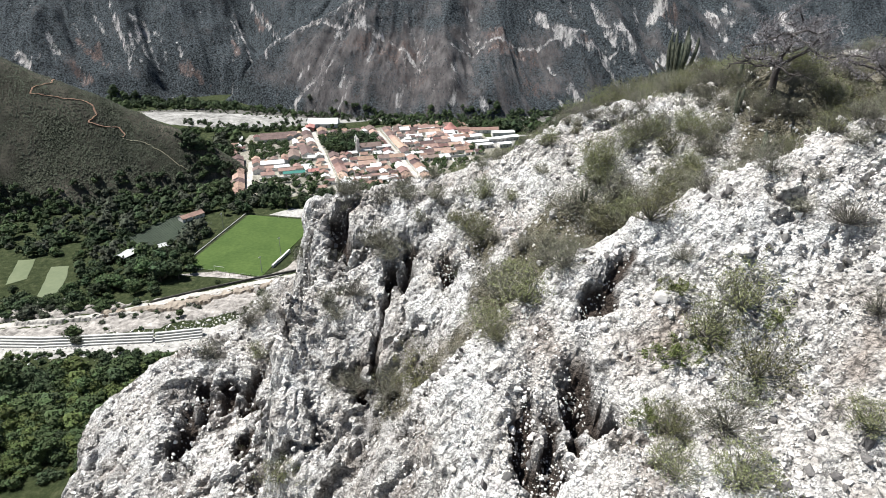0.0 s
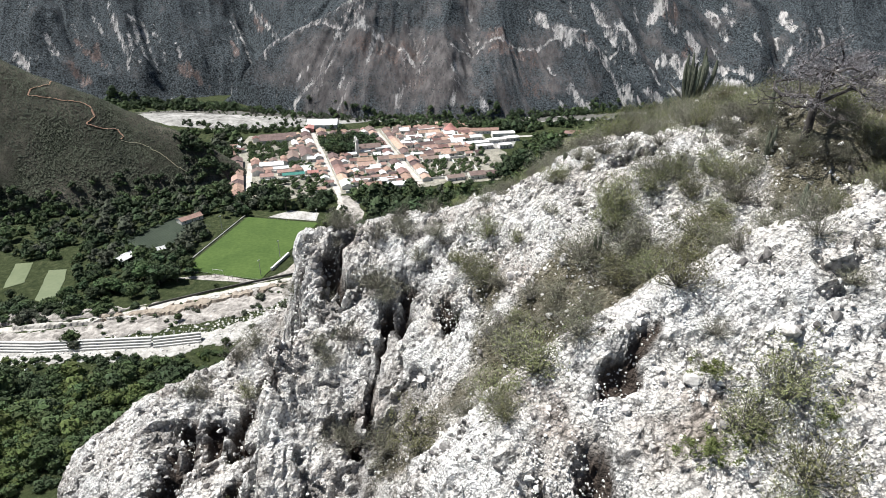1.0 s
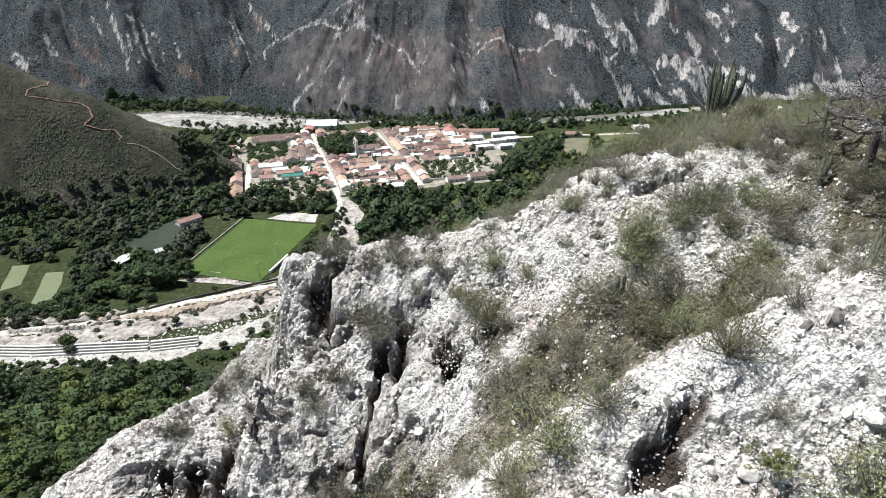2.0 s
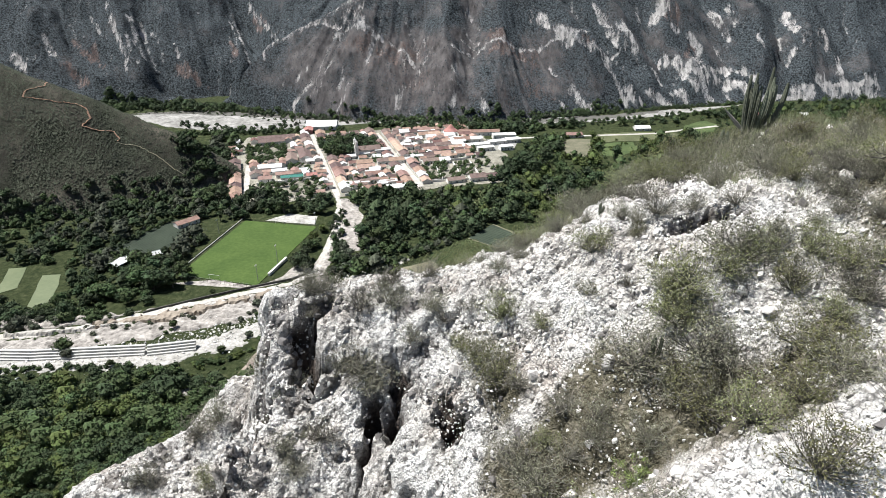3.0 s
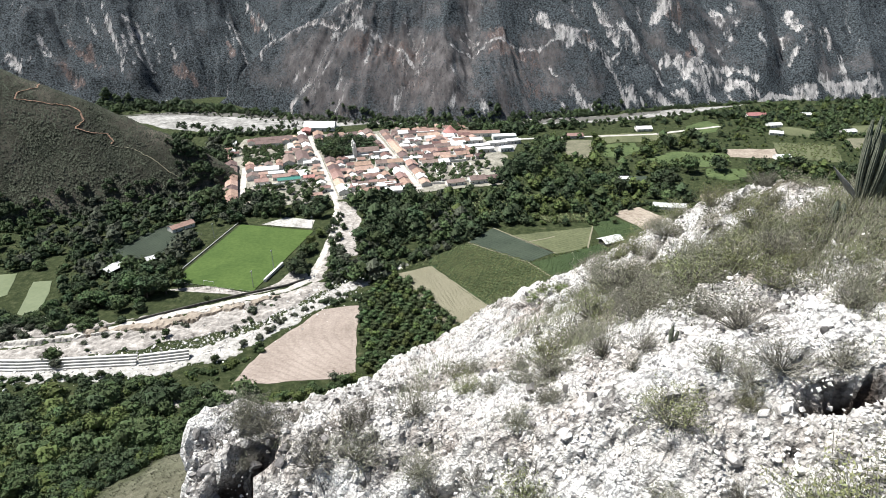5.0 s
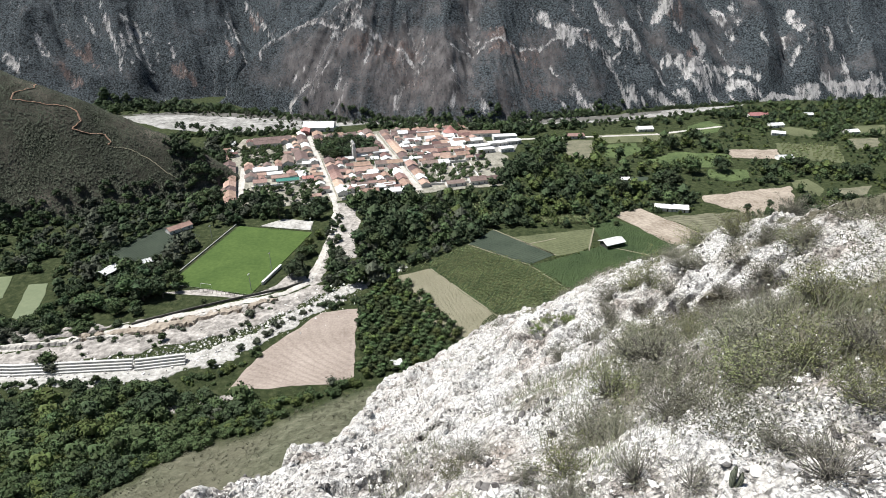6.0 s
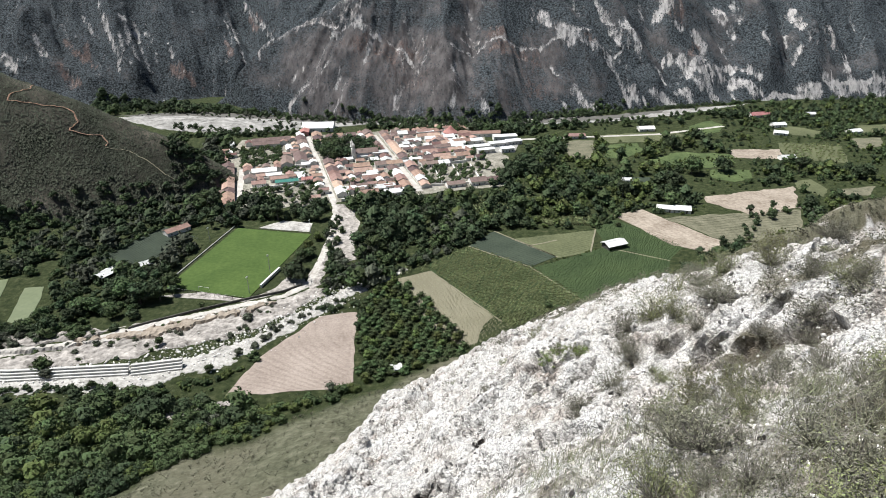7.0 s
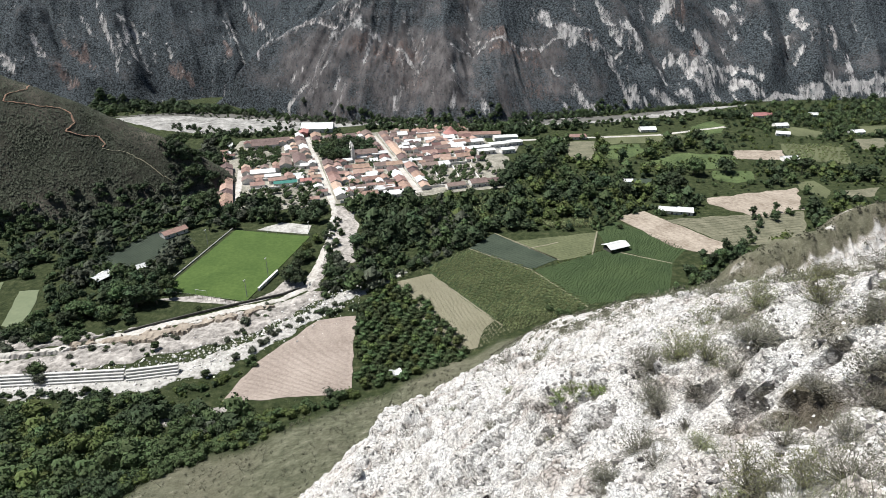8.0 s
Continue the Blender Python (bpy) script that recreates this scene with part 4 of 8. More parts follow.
def ribbon(line, widths):
    """The outline of a strip along a line."""
    left, right = [], []
    for k, (px, py) in enumerate(line):
        ax, ay = line[max(0, k - 1)]
        bx, by = line[min(len(line) - 1, k + 1)]
        dx, dy = bx - ax, by - ay
        s = math.hypot(dx, dy)
        w = (widths[k] if isinstance(widths, (list, tuple)) else widths) / 2
        left.append((px - dy / s * w, py + dx / s * w))
        right.append((px + dy / s * w, py - dx / s * w))
    return left + right[::-1]


plate("sports_pitch", [(-157, 437), (-99, 425), (-119, 333), (-174, 347)], 0.34, M["turf"], "mown green football pitch", "pitch")
plate("riverbed", [(-420, 780), (-330, 806), (-200, 782), (-150, 768), (100, 766), (230, 790), (304, 818), (420, 850), (290, 784), (198, 752), (105, 738), (-100, 742), (-175, 716), (-260, 700), (-330, 722)], 0.10, M["shingle"], "white gravel riverbed", "riverbed", bulge=4)
plate("river", [(-420, 790), (-330, 812), (-200, 785), (0, 770), (112, 762), (215, 788), (290, 814), (280, 800), (200, 762), (105, 745), (-150, 752), (-210, 768), (-330, 790)], 0.16, M["water"], "shallow grey river along the mountain foot", "river", bulge=4)


def gravel_strip(name, line, half, fray, high, material, label, category, cell=0.9, low=-0.5, seed=211):
    """An uneven strip of loose ground along a line: frayed edges, small humps and gaps where the green comes through."""
    xs, ys = [p[0] for p in line], [p[1] for p in line]
    ax, ay = np.arange(min(xs) - 16, max(xs) + 16, cell), np.arange(min(ys) - 16, max(ys) + 16, cell)
    gx_, gy_ = np.meshgrid(ax, ay)
    d, u = polyline_near(gx_ + 0.5 * fray * fbm(gx_ / 14, gy_ / 14, 2, seed + 1), gy_ + 0.5 * fray * fbm(gx_ / 14, gy_ / 14, 2, seed + 2), line)
    wide = np.interp(u, np.linspace(0, 1, len(half)), half)
    m = step(0.6, -0.6, d - wide - fray * fbm(gx_ / 4.5, gy_ / 4.5, 4, seed + 3, 0.65))
    z = m * (high * (1 + 0.5 * fbm(gx_ / 3, gy_ / 3, 3, seed + 4))) + low * (1 - m)
    keep = np.argwhere((m[:-1, :-1] + m[1:, :-1] + m[:-1, 1:] + m[1:, 1:]) > 0)
    n = len(ax)
    k = keep[:, 0] * n + keep[:, 1]
    faces_ = np.stack([k, k + 1, k + 1 + n, k + n], -1)
    used, inverse = np.unique(faces_, return_inverse=True)
    v = np.stack([gx_, gy_, z], -1).reshape(-1, 3)[used]
    tagged(new(name, mesh_from(name, v, inverse.reshape(faces_.shape), material)), label, category, kind="structure")


gravel_strip("dry_streambed", [(-262, 249), (-205, 253), (-150, 259), (-120, 270), (-99, 291), (-78, 318), (-60, 340), (-44, 354), (-28, 372)], [10, 9, 9, 8, 6, 5.5, 5, 3.5, 2.5], 5.0, 0.22, M["sand"], "white gravel streambed with broken edges", "streambed")
gravel_strip("gravel_spill", [(-128, 232), (-112, 236), (-100, 238)], [4, 4, 2], 3.0, 0.25, M["rubble"], "pale stony patch among bushes", "patch", seed=221)
gravel_strip("earth_spill", [(-196, 286), (-160, 296), (-128, 310), (-104, 326)], [1.5, 3.5, 3, 2], 6.0, 2.2, M["bare_field"], "low heap of brown earth on the rubble bank", "earth heap", seed=261)
gravel_strip("gravel_spill", [(-240, 276), (-200, 282), (-165, 294), (-132, 312)], [1.5, 1.6, 1.6, 1.2], 2.0, 2.0, M["dust"], "narrow white track over the rubble bank", "track", seed=271)
gravel_strip("gravel_spill", [(-240, 304), (-215, 296), (-196, 288)], [4, 3, 2], 4.0, 0.25, M["sand"], "white stony patch beside the ponds", "patch", seed=231)
gravel_strip("gravel_spill", [(-84, 350), (-80, 380), (-80, 410), (-78, 440), (-74, 470)], [5, 5, 4, 6, 6], 5.0, 0.2, M["rubble"], "pale rubble beside the village track", "patch", seed=241)
# heaps of rubble between the streambed and the track
rx_, ry_ = np.arange(-262, -70, 0.9), np.arange(262, 345, 0.9)
RX, RY = np.meshgrid(rx_, ry_)
bank_d, bank_u = polyline_near(RX + 5 * fbm(RX / 9, RY / 9, 3, 201), RY + 5 * fbm(RX / 9, RY / 9, 3, 202), ((-258, 274), (-205, 280), (-165, 290), (-130, 303), (-104, 322), (-86, 340)))
heaps = step(23, 14, bank_d + 6 * bank_u)
heaps = heaps * step(3.0, 5.5, polyline_near(RX, RY, ((-300, 268), (-227, 278), (-195, 287), (-173, 300), (-147, 313), (-122, 324), (-98, 336), (-86, 350)))[0] + 2 * fbm(RX / 6, RY / 6, 3, 205))
RZ = heaps * (0.5 + 1.4 * np.clip(fbm(RX / 8, RY / 5, 3, 203) + 0.3, 0, 1) + 0.5 * fbm(RX / 2.2, RY / 2.2, 3, 204)) - 1.2 * (1 - heaps)
me = mesh_from("rubble_bank", np.stack([RX, RY, RZ], -1).reshape(-1, 3), sheet_faces(len(rx_), len(ry_)), M["rubble"])
tagged(new("rubble_bank", me), "uneven bank of pinkish rubble and earth", "bank", kind="structure")
track_line = [(-300, 268), (-227, 278), (-195, 287), (-173, 300), (-147, 313), (-122, 324), (-98, 336), (-86, 350), (-85, 380), (-84, 424), (-89, 473), (-96, 500)]
gravel_strip("track", track_line, [3, 3.2, 3.4, 3.6, 2.6, 2.6, 2.6, 3, 2.6, 2.4, 2.4, 2.4], 1.6, 0.30, M["dust"], "dusty white unpaved track", "track", 0.8, seed=251)
plate("ploughed_field", [(-104, 243), (-45, 250), (-52, 318), (-72, 313), (-97, 273)], 0.20, M["plough"], "ploughed pinkish field", "field", bulge=1.5)
plate("stubble_field", [(-31, 357), (-11, 367), (38, 299), (12, 280), (-6, 296)], 0.20, M["stubble"], "stubble field with fine rows", "field", bulge=1)
plate("maize_field", [(-11, 379), (16, 402), (56, 371), (84, 326), (36, 298), (-10, 366)], 0.22, M["crop"], "field of tall leafy green crop", "field", bulge=1)
plate("green_field", [(57, 371), (112, 402), (150, 380), (135, 340), (84, 322)], 0.26, M["crop"], "even dark green crop field", "field", bulge=1)
plate("vegetable_plot", [(16, 405), (36, 430), (75, 388), (55, 372)], 0.24, M["dark_crop"], "blue-green vegetable plot", "field", bulge=1)
plate("grass_plot", [(48, 416), (112, 432), (100, 394), (76, 386)], 0.18, M["pale_grass"], "pale grassy plot", "field", bulge=1)
plate("bean_field", [(112, 433), (130, 452), (168, 404), (150, 381), (114, 404)], 0.21, M["crop"], "green crop strip beside the barn", "field", bulge=1)
plate("bare_field", [(132, 460), (158, 472), (200, 408), (186, 391), (160, 405)], 0.23, M["bare_field"], "bare tan field", "field", bulge=2)
plate("bare_field", [(220, 500), (306, 523), (287, 474), (243, 459), (217, 486)], 0.23, M["bare_field"], "bare tan field between trees", "field", bulge=3)
plate("bare_field", [(298, 634), (352, 636), (337, 602), (290, 608)], 0.23, M["bare_field"], "small bare tan field far down the valley", "field", bulge=3)
plate("pale_meadow", [(170, 455), (285, 470), (262, 425), (205, 405)], 0.15, M["dry_meadow"], "dry pale meadow", "field", bulge=3)

# ---------------------------------------------------------------- building blocks
def part(name, mesh, parent, label="", at=None):
    ob = new(name, mesh)
    ob.parent = parent
    if at is not None:
        ob.matrix_local = at
    return tagged(ob, label) if label else ob


def thing(name, label, category, m=None, group=""):
    ob = new(name)
    ob.empty_display_size = 0.3
    if m is not None:
        ob.matrix_world = m
    return tagged(ob, label, category, group)


def box_mesh(name, sx, sy, sz, material, bevel=0.0):
    """A box that stands on z = 0, with eased edges."""
    bm = bmesh.new()
    bmesh.ops.create_cube(bm, size=1.0)
    bmesh.ops.scale(bm, vec=(sx, sy, sz), verts=bm.verts)
    bmesh.ops.translate(bm, vec=(0, 0, sz / 2), verts=bm.verts)
    if bevel:
        bmesh.ops.bevel(bm, geom=list(bm.edges), offset=bevel, segments=1, affect="EDGES")
    me = bpy.data.meshes.new(name)
    bm.to_mesh(me)
    bm.free()
    me.materials.append(material)
    return me


def tube(points, radii, sides=5):
    """Vertices and quads of a tapered tube along points (numpy), closed with a point at its end."""
    pts, radii = np.asarray(points, float), np.asarray(radii, float)
    d = np.gradient(pts, axis=0)
    d /= np.linalg.norm(d, axis=1, keepdims=True) + 1e-9
    ref = np.where(np.abs(d[:, 2:3]) < 0.9, np.array([[0, 0, 1.0]]), np.array([[1.0, 0, 0]]))
    u = np.cross(d, ref)
    u /= np.linalg.norm(u, axis=1, keepdims=True) + 1e-9
    v = np.cross(d, u)
    a = np.arange(sides) * 2 * np.pi / sides
    ring = pts[:, None] + radii[:, None, None] * (np.cos(a)[None, :, None] * u[:, None] + np.sin(a)[None, :, None] * v[:, None])
    n = len(pts)
    i = np.arange(n * sides).reshape(n, sides)
    q = np.stack([i[:-1], np.roll(i[:-1], -1, 1), np.roll(i[1:], -1, 1), i[1:]], -1).reshape(-1, 4)
    return ring.reshape(-1, 3), q


class Heap:
    """Gathers vertices and faces of many pieces into one mesh."""

    def __init__(self):
        self.v, self.f3, self.f4, self.n = [], [], [], 0

    def add(self, verts, faces):
        faces = np.asarray(faces)
        (self.f3 if faces.shape[1] == 3 else self.f4).append(faces + self.n)
        self.v.append(np.asarray(verts, float))
        self.n += len(verts)

    def mesh(self, name, material, smooth=False):
        groups = [np.concatenate(g) for g in (self.f3, self.f4) if g]
        return mesh_from(name, np.concatenate(self.v), groups, material, smooth=smooth)


def ico(subdiv):
    bm = bmesh.new()
    bmesh.ops.create_icosphere(bm, subdivisions=subdiv, radius=1.0)
    bm.verts.ensure_lookup_table()
    v = np.array([w.co[:] for w in bm.verts])
    f = np.array([[w.index for w in g.verts] for g in bm.faces])
    bm.free()
    return v, f


ICO1, ICO2 = ico(1), ico(2)
rng = np.random.default_rng(7)


def turns(count, gen):
    """Random rotation matrices."""
    q = gen.normal(size=(count, 4))
    q /= np.linalg.norm(q, axis=1, keepdims=True)
    w, x, y, z = q.T
    return np.stack([1 - 2 * (y * y + z * z), 2 * (x * y - z * w), 2 * (x * z + y * w), 2 * (x * y + z * w), 1 - 2 * (x * x + z * z), 2 * (y * z - x * w),
                     2 * (x * z - y * w), 2 * (y * z + x * w), 1 - 2 * (x * x + y * y)], -1).reshape(-1, 3, 3)


def scatter(base_v, base_f, places, scales, gen, spin=True, squash=None):
    """Copies of a small mesh at many places, joined: arrays of vertices and faces."""
    k = len(places)
    v = np.repeat(base_v[None], k, 0)
    if squash is not None:
        v = v * squash[:, None, :]
    v = v * np.asarray(scales)[:, None, None]
    if spin:
        v = np.einsum("kij,knj->kni", turns(k, gen), v)
    v = v + places[:, None, :]
    f = base_f[None] + (np.arange(k) * len(base_v))[:, None, None]
    return v.reshape(-1, 3), f.reshape(-1, base_f.shape[1])


# ---------------------------------------------------------------- stones of the hillside
M["stone"] = surface("pale_grey_stone", (0.40, 0.377, 0.353), (0.78, 0.757, 0.73), 1.2, 9.0, relief=0.03, per_island=0.28, spec=0.15)
M["loose_stone"] = surface("weathered_pale_stone", (0.32, 0.30, 0.28), (0.66, 0.635, 0.61), 1.2, 9.0, relief=0.03, per_object=0.3, spec=0.15)
M["dark_stone"] = surface("dark_weathered_stone", (0.0792, 0.0739, 0.0726), (0.224, 0.211, 0.205), 1.5, 8.0, relief=0.04, per_object=0.35, spec=0.2)


def stone_shape(seed, subdiv=1):
    gen = np.random.default_rng(seed)
    v, f = ICO1 if subdiv == 1 else ICO2
    v = v * (1 + 0.34 * gen.normal(size=(len(v), 1)).clip(-1.4, 1.4))
    if subdiv == 2:
        v = ICO2[0] * (1 + 0.10 * gen.normal(size=(len(v), 1)).clip(-1.5, 1.5))
        for _ in range(7):
            n = gen.normal(size=3)
            n /= np.linalg.norm(n)
            over = np.maximum(v @ n - gen.uniform(0.5, 0.8), 0)
            v = v - over[:, None] * n
    return v * np.array([1.0, gen.uniform(0.7, 0.95), gen.uniform(0.5, 0.8)]), f


def scree_density(x, y):
    """Where loose stones lie: on bare rock, in drifts."""
    z = fbm(x / 2.2, y / 2.2, 3, 131)
    s = np.clip(np.interp(y, gy, np.arange(len(gy))), 0, len(gy) - 1).astype(int), np.clip(np.interp(x, gx, np.arange(len(gx))), 0, len(gx) - 1).astype(int)
    return np.clip(0.5 + 0.9 * z, 0.05, 1) * np.clip(length[s] / 1.7, 0.6, 2.0) * (1 - 0.95 * step(0.02, 0.2, ledge[s])) * (1 - 0.85 * worn[s] * np.maximum(hollow[s], 0.55 * matrix[s])) * (1 - 0.9 * hole[s]) * (1 - 0.75 * np.clip(soil[s], 0, 1))


scree = Heap()
for x0, x1, y0, y1, count, small, large in ((-13, 13, -2, 24.5, 5600, 0.035, 0.17), (-30, -10, 12, 30, 3600, 0.06, 0.22), (-12, 20, 24, 62, 2400, 0.045, 0.13), (-30, 24, 62, 101, 1600, 0.12, 0.40)):
    px, py = rng.uniform(x0, x1, count * 3), rng.uniform(y0, y1, count * 3)
    keep = rng.random(count * 3) < scree_density(px, py)
    px, py = px[keep][:count], py[keep][:count]
    size = small * (large / small) ** (rng.random(len(px)) ** 2.6)
    at = np.stack([px, py, on_ground(px, py) + 0.2 * size], -1)
    for k in range(6):
        v, f = stone_shape(200 + k)
        scree.add(*scatter(v, f, at[k::6], size[k::6], rng))
# small angular chips, eight-sided, strewn thickly over the bare rock
OCTA = (np.array([[1.0, 0, 0], [-1, 0, 0], [0, 1, 0], [0, -1, 0], [0, 0, 1], [0, 0, -1]]), np.array([[0, 2, 4], [2, 1, 4], [1, 3, 4], [3, 0, 4], [2, 0, 5], [1, 2, 5], [3, 1, 5], [0, 3, 5]]))
for x0, x1, y0, y1, count, small, large in ((-13, 12, -1, 24, 32000, 0.020, 0.09), (-27, -11, 12, 28, 7000, 0.035, 0.12), (-10, 19, 24, 60, 17000, 0.035, 0.14), (-24, 22, 60, 100, 6000, 0.07, 0.28)):
    px, py = rng.uniform(x0, x1, count * 3), rng.uniform(y0, y1, count * 3)
    keep = rng.random(count * 3) < scree_density(px, py)
    px, py = px[keep][:count], py[keep][:count]
    size = small * (large / small) ** (rng.random(len(px)) ** 1.8)
    at = np.stack([px, py, on_ground(px, py) + 0.35 * size], -1)
    for k in range(5):
        shape = OCTA[0] * rng.uniform(0.55, 1.1, (6, 1)) + 0.18 * rng.normal(size=(6, 3))
        scree.add(*scatter(shape, OCTA[1], at[k::5], size[k::5], rng))
loose = new("scree", scree.mesh("scree", M["stone"]))
loose.parent = ground
tagged(loose, "loose pale angular stones", kind="stuff")
grit = Heap()
for x0, x1, y0, y1, count in ((-14, 18, 24, 62, 3400), (-13, 13, -2, 24, 2800), (-26, 20, 62, 98, 900), (-30, -9, 12, 29, 1600)):
    px, py = rng.uniform(x0, x1, count * 4), rng.uniform(y0, y1, count * 4)
    keep = (fbm(px / 1.6, py / 1.6, 3, 137) > 0.05) & ~((px > 5.2) & (px < 8.2) & (py > 16) & (py < 18.2))
    px, py = px[keep][:count], py[keep][:count]
    size = 0.03 + 0.16 * rng.random(len(px)) ** 5 + (0.08 if y0 > 60 else 0)
    for k in range(3):
        v, f = stone_shape(210 + k)
        grit.add(*scatter(v, f, np.stack([px, py, on_ground(px, py) + 0.25 * size], -1)[k::3], size[k::3], rng))
M["grit"] = surface("dark_grey_stone", (0.070, 0.065, 0.062), (0.20, 0.188, 0.180), 1.2, 9.0, relief=0.03, per_island=0.4, spec=0.2)
dark_loose = new("dark_scree", grit.mesh("dark_scree", M["grit"]))
dark_loose.parent = ground
tagged(dark_loose, "loose dark grey stones", kind="stuff")

boulders = [mesh_from("boulder", *stone_shape(300 + k, 2), M["loose_stone"]) for k in range(8)]
dark_boulders = [mesh_from("dark_boulder", *stone_shape(320 + k, 2), M["dark_stone"]) for k in range(6)]


def lay_stone(x, y, size, dark=False):
    if 5.0 < x < 8.4 and 15.8 < y < 18.4:
        return
    ob = new("stone", (dark_boulders if dark else boulders)[rng.integers(6)])
    ob.parent = ground
    ob.matrix_world = Matrix.LocRotScale((x, y, float(on_ground(np.array(x), np.array(y))) + 0.15 * size), Euler(rng.uniform(-0.7, 0.7, 3) + np.array([0, 0, rng.uniform(0, 6.28)])), Vector((size,) * 3))


for _ in range(900):
    x, y = rng.uniform(-28, 16), rng.uniform(-1, 60)
    if rng.random() < 0.33 * scree_density(np.array(x), np.array(y)) * (2.0 if -12 < x < 6 and 13 < y < 23 else 1.0):
        lay_stone(x, y, rng.uniform(0.14, 0.38) * (0.6 if y > 22 else 1.0))
for _ in range(45):
    lay_stone(rng.uniform(-9.8, -3.5), 21.2 + rng.normal() * 0.55, rng.uniform(0.08, 0.24), True)
for _ in range(12):
    lay_stone(rng.uniform(-9.3, -8.2), rng.uniform(20.2, 21.6), rng.uniform(0.14, 0.3), True)

# ---------------------------------------------------------------- shrubs of the hillside
M["twig"] = surface("grey_dry_twigs", (0.095, 0.087, 0.072), (0.235, 0.220, 0.190), 2.0, 14.0, per_object=0.25, local=True)
M["leaf_olive"] = surface("small_olive_leaves", (0.082, 0.086, 0.036), (0.225, 0.230, 0.115), 1.0, 5.0, per_object=0.35, per_island=0.25, local=True)
M["leaf_grey"] = surface("dry_grey_green_leaves", (0.080, 0.079, 0.053), (0.230, 0.225, 0.165), 1.0, 5.0, per_object=0.3, per_island=0.25, local=True)
M["leaf_fresh"] = surface("fresh_green_leaves", (0.085, 0.108, 0.034), (0.205, 0.235, 0.088), 1.0, 5.0, per_object=0.3, per_island=0.25, local=True)


def leaf_quads(centres, size, gen, long=1.7):
    k = len(centres)
    base = np.array([[-0.55, -0.30, 0], [0.6 * long, 0, 0.06], [-0.35, 0.42, 0]])
    return scatter(base, np.array([[0, 1, 2]]), centres, size * gen.uniform(0.6, 1.3, k), gen)


def shrub_meshes(seed, radius, height, stems, leaves, leaf_size, leaf_material, dome=0.6):
    """A twiggy shrub: many thin forking stems from one root and small leaves along their outer ends."""
    gen = np.random.default_rng(seed)
    wood, tips = Heap(), []
    for _ in range(stems):
        a, lean = gen.uniform(0, 6.283), gen.uniform(0.05, 1.0) ** dome
        out = np.array([math.cos(a), math.sin(a), 0]) * radius * lean
        top = out + np.array([0, 0, height * (1 - 0.55 * lean**2) * gen.uniform(0.7, 1.1)])
        t = np.linspace(0, 1, 3)[:, None]
        line = t * top + np.sin(t * 3.1) * gen.normal(size=3) * 0.08 * radius + (t - t * t) * out * 0.5
        wood.add(*tube(line, np.linspace(0.013, 0.004, 3) * (0.6 + height * 0.4), 3))
        tips.append(line[1:])
        for _ in range(1):
            s = line[gen.integers(1, 3)]
            e = s + (gen.normal(size=3) * np.array([1, 1, 0.5]) + np.array([0, 0, 0.6])) * 0.24 * height
            m = (s + e) / 2 + gen.normal(size=3) * 0.04 * height
            wood.add(*tube(np.stack([s, e]), [0.008, 0.003], 3))
            tips.append(np.stack([m, e, (m + e) / 2]))
    tips = np.concatenate(tips)
    at = tips[gen.integers(len(tips), size=leaves)] + gen.normal(size=(leaves, 3)) * 0.075 * height
    at[:, 2] = np.maximum(at[:, 2], 0.04)
    heap = Heap()
    heap.add(*leaf_quads(at, leaf_size, gen))
    return wood.mesh("wood", M["twig"]), heap.mesh("foliage", leaf_material)


SHRUBS = {"olive": [], "grey": [], "fresh": [], "bare": []}
for kind, seeds, args in (("olive", range(4), (0.92, 1.0, 64, 2500, 0.038)), ("grey", range(4), (0.98, 0.9, 80, 2300, 0.036)), ("fresh", range(2), (0.85, 0.55, 30, 2000, 0.044)), ("bare", range(3), (0.85, 0.95, 90, 700, 0.034))):
    for s in seeds:
        leaf = M["leaf_olive"] if kind == "olive" else M["leaf_fresh"] if kind == "fresh" else M["leaf_grey"]
        SHRUBS[kind].append(shrub_meshes(400 + s + 10 * len(kind), *args, leaf))
SHRUB_LABEL = {"olive": "olive-green twiggy shrub on the dry slope", "grey": "dry grey-green shrub on the pale slope", "fresh": "low fresh green shrub among pale stones",
               "bare": "nearly leafless grey shrub of thin stems"}


def plant_shrub(kind, x, y, size):
    stems, foliage = SHRUBS[kind][rng.integers(len(SHRUBS[kind]))]
    z = float(on_ground(np.array(x), np.array(y))) - 0.05
    m = Matrix.LocRotScale((x, y, z), Euler((rng.uniform(-0.12, 0.12), rng.uniform(-0.12, 0.12), rng.uniform(0, 6.28))), Vector((size * rng.uniform(0.85, 1.2), size * rng.uniform(0.85, 1.2), size)))
    ob = thing("shrub", SHRUB_LABEL[kind], "shrub", m, "hillside shrubs")
    part("wood", stems, ob)
    part("foliage", foliage, ob)


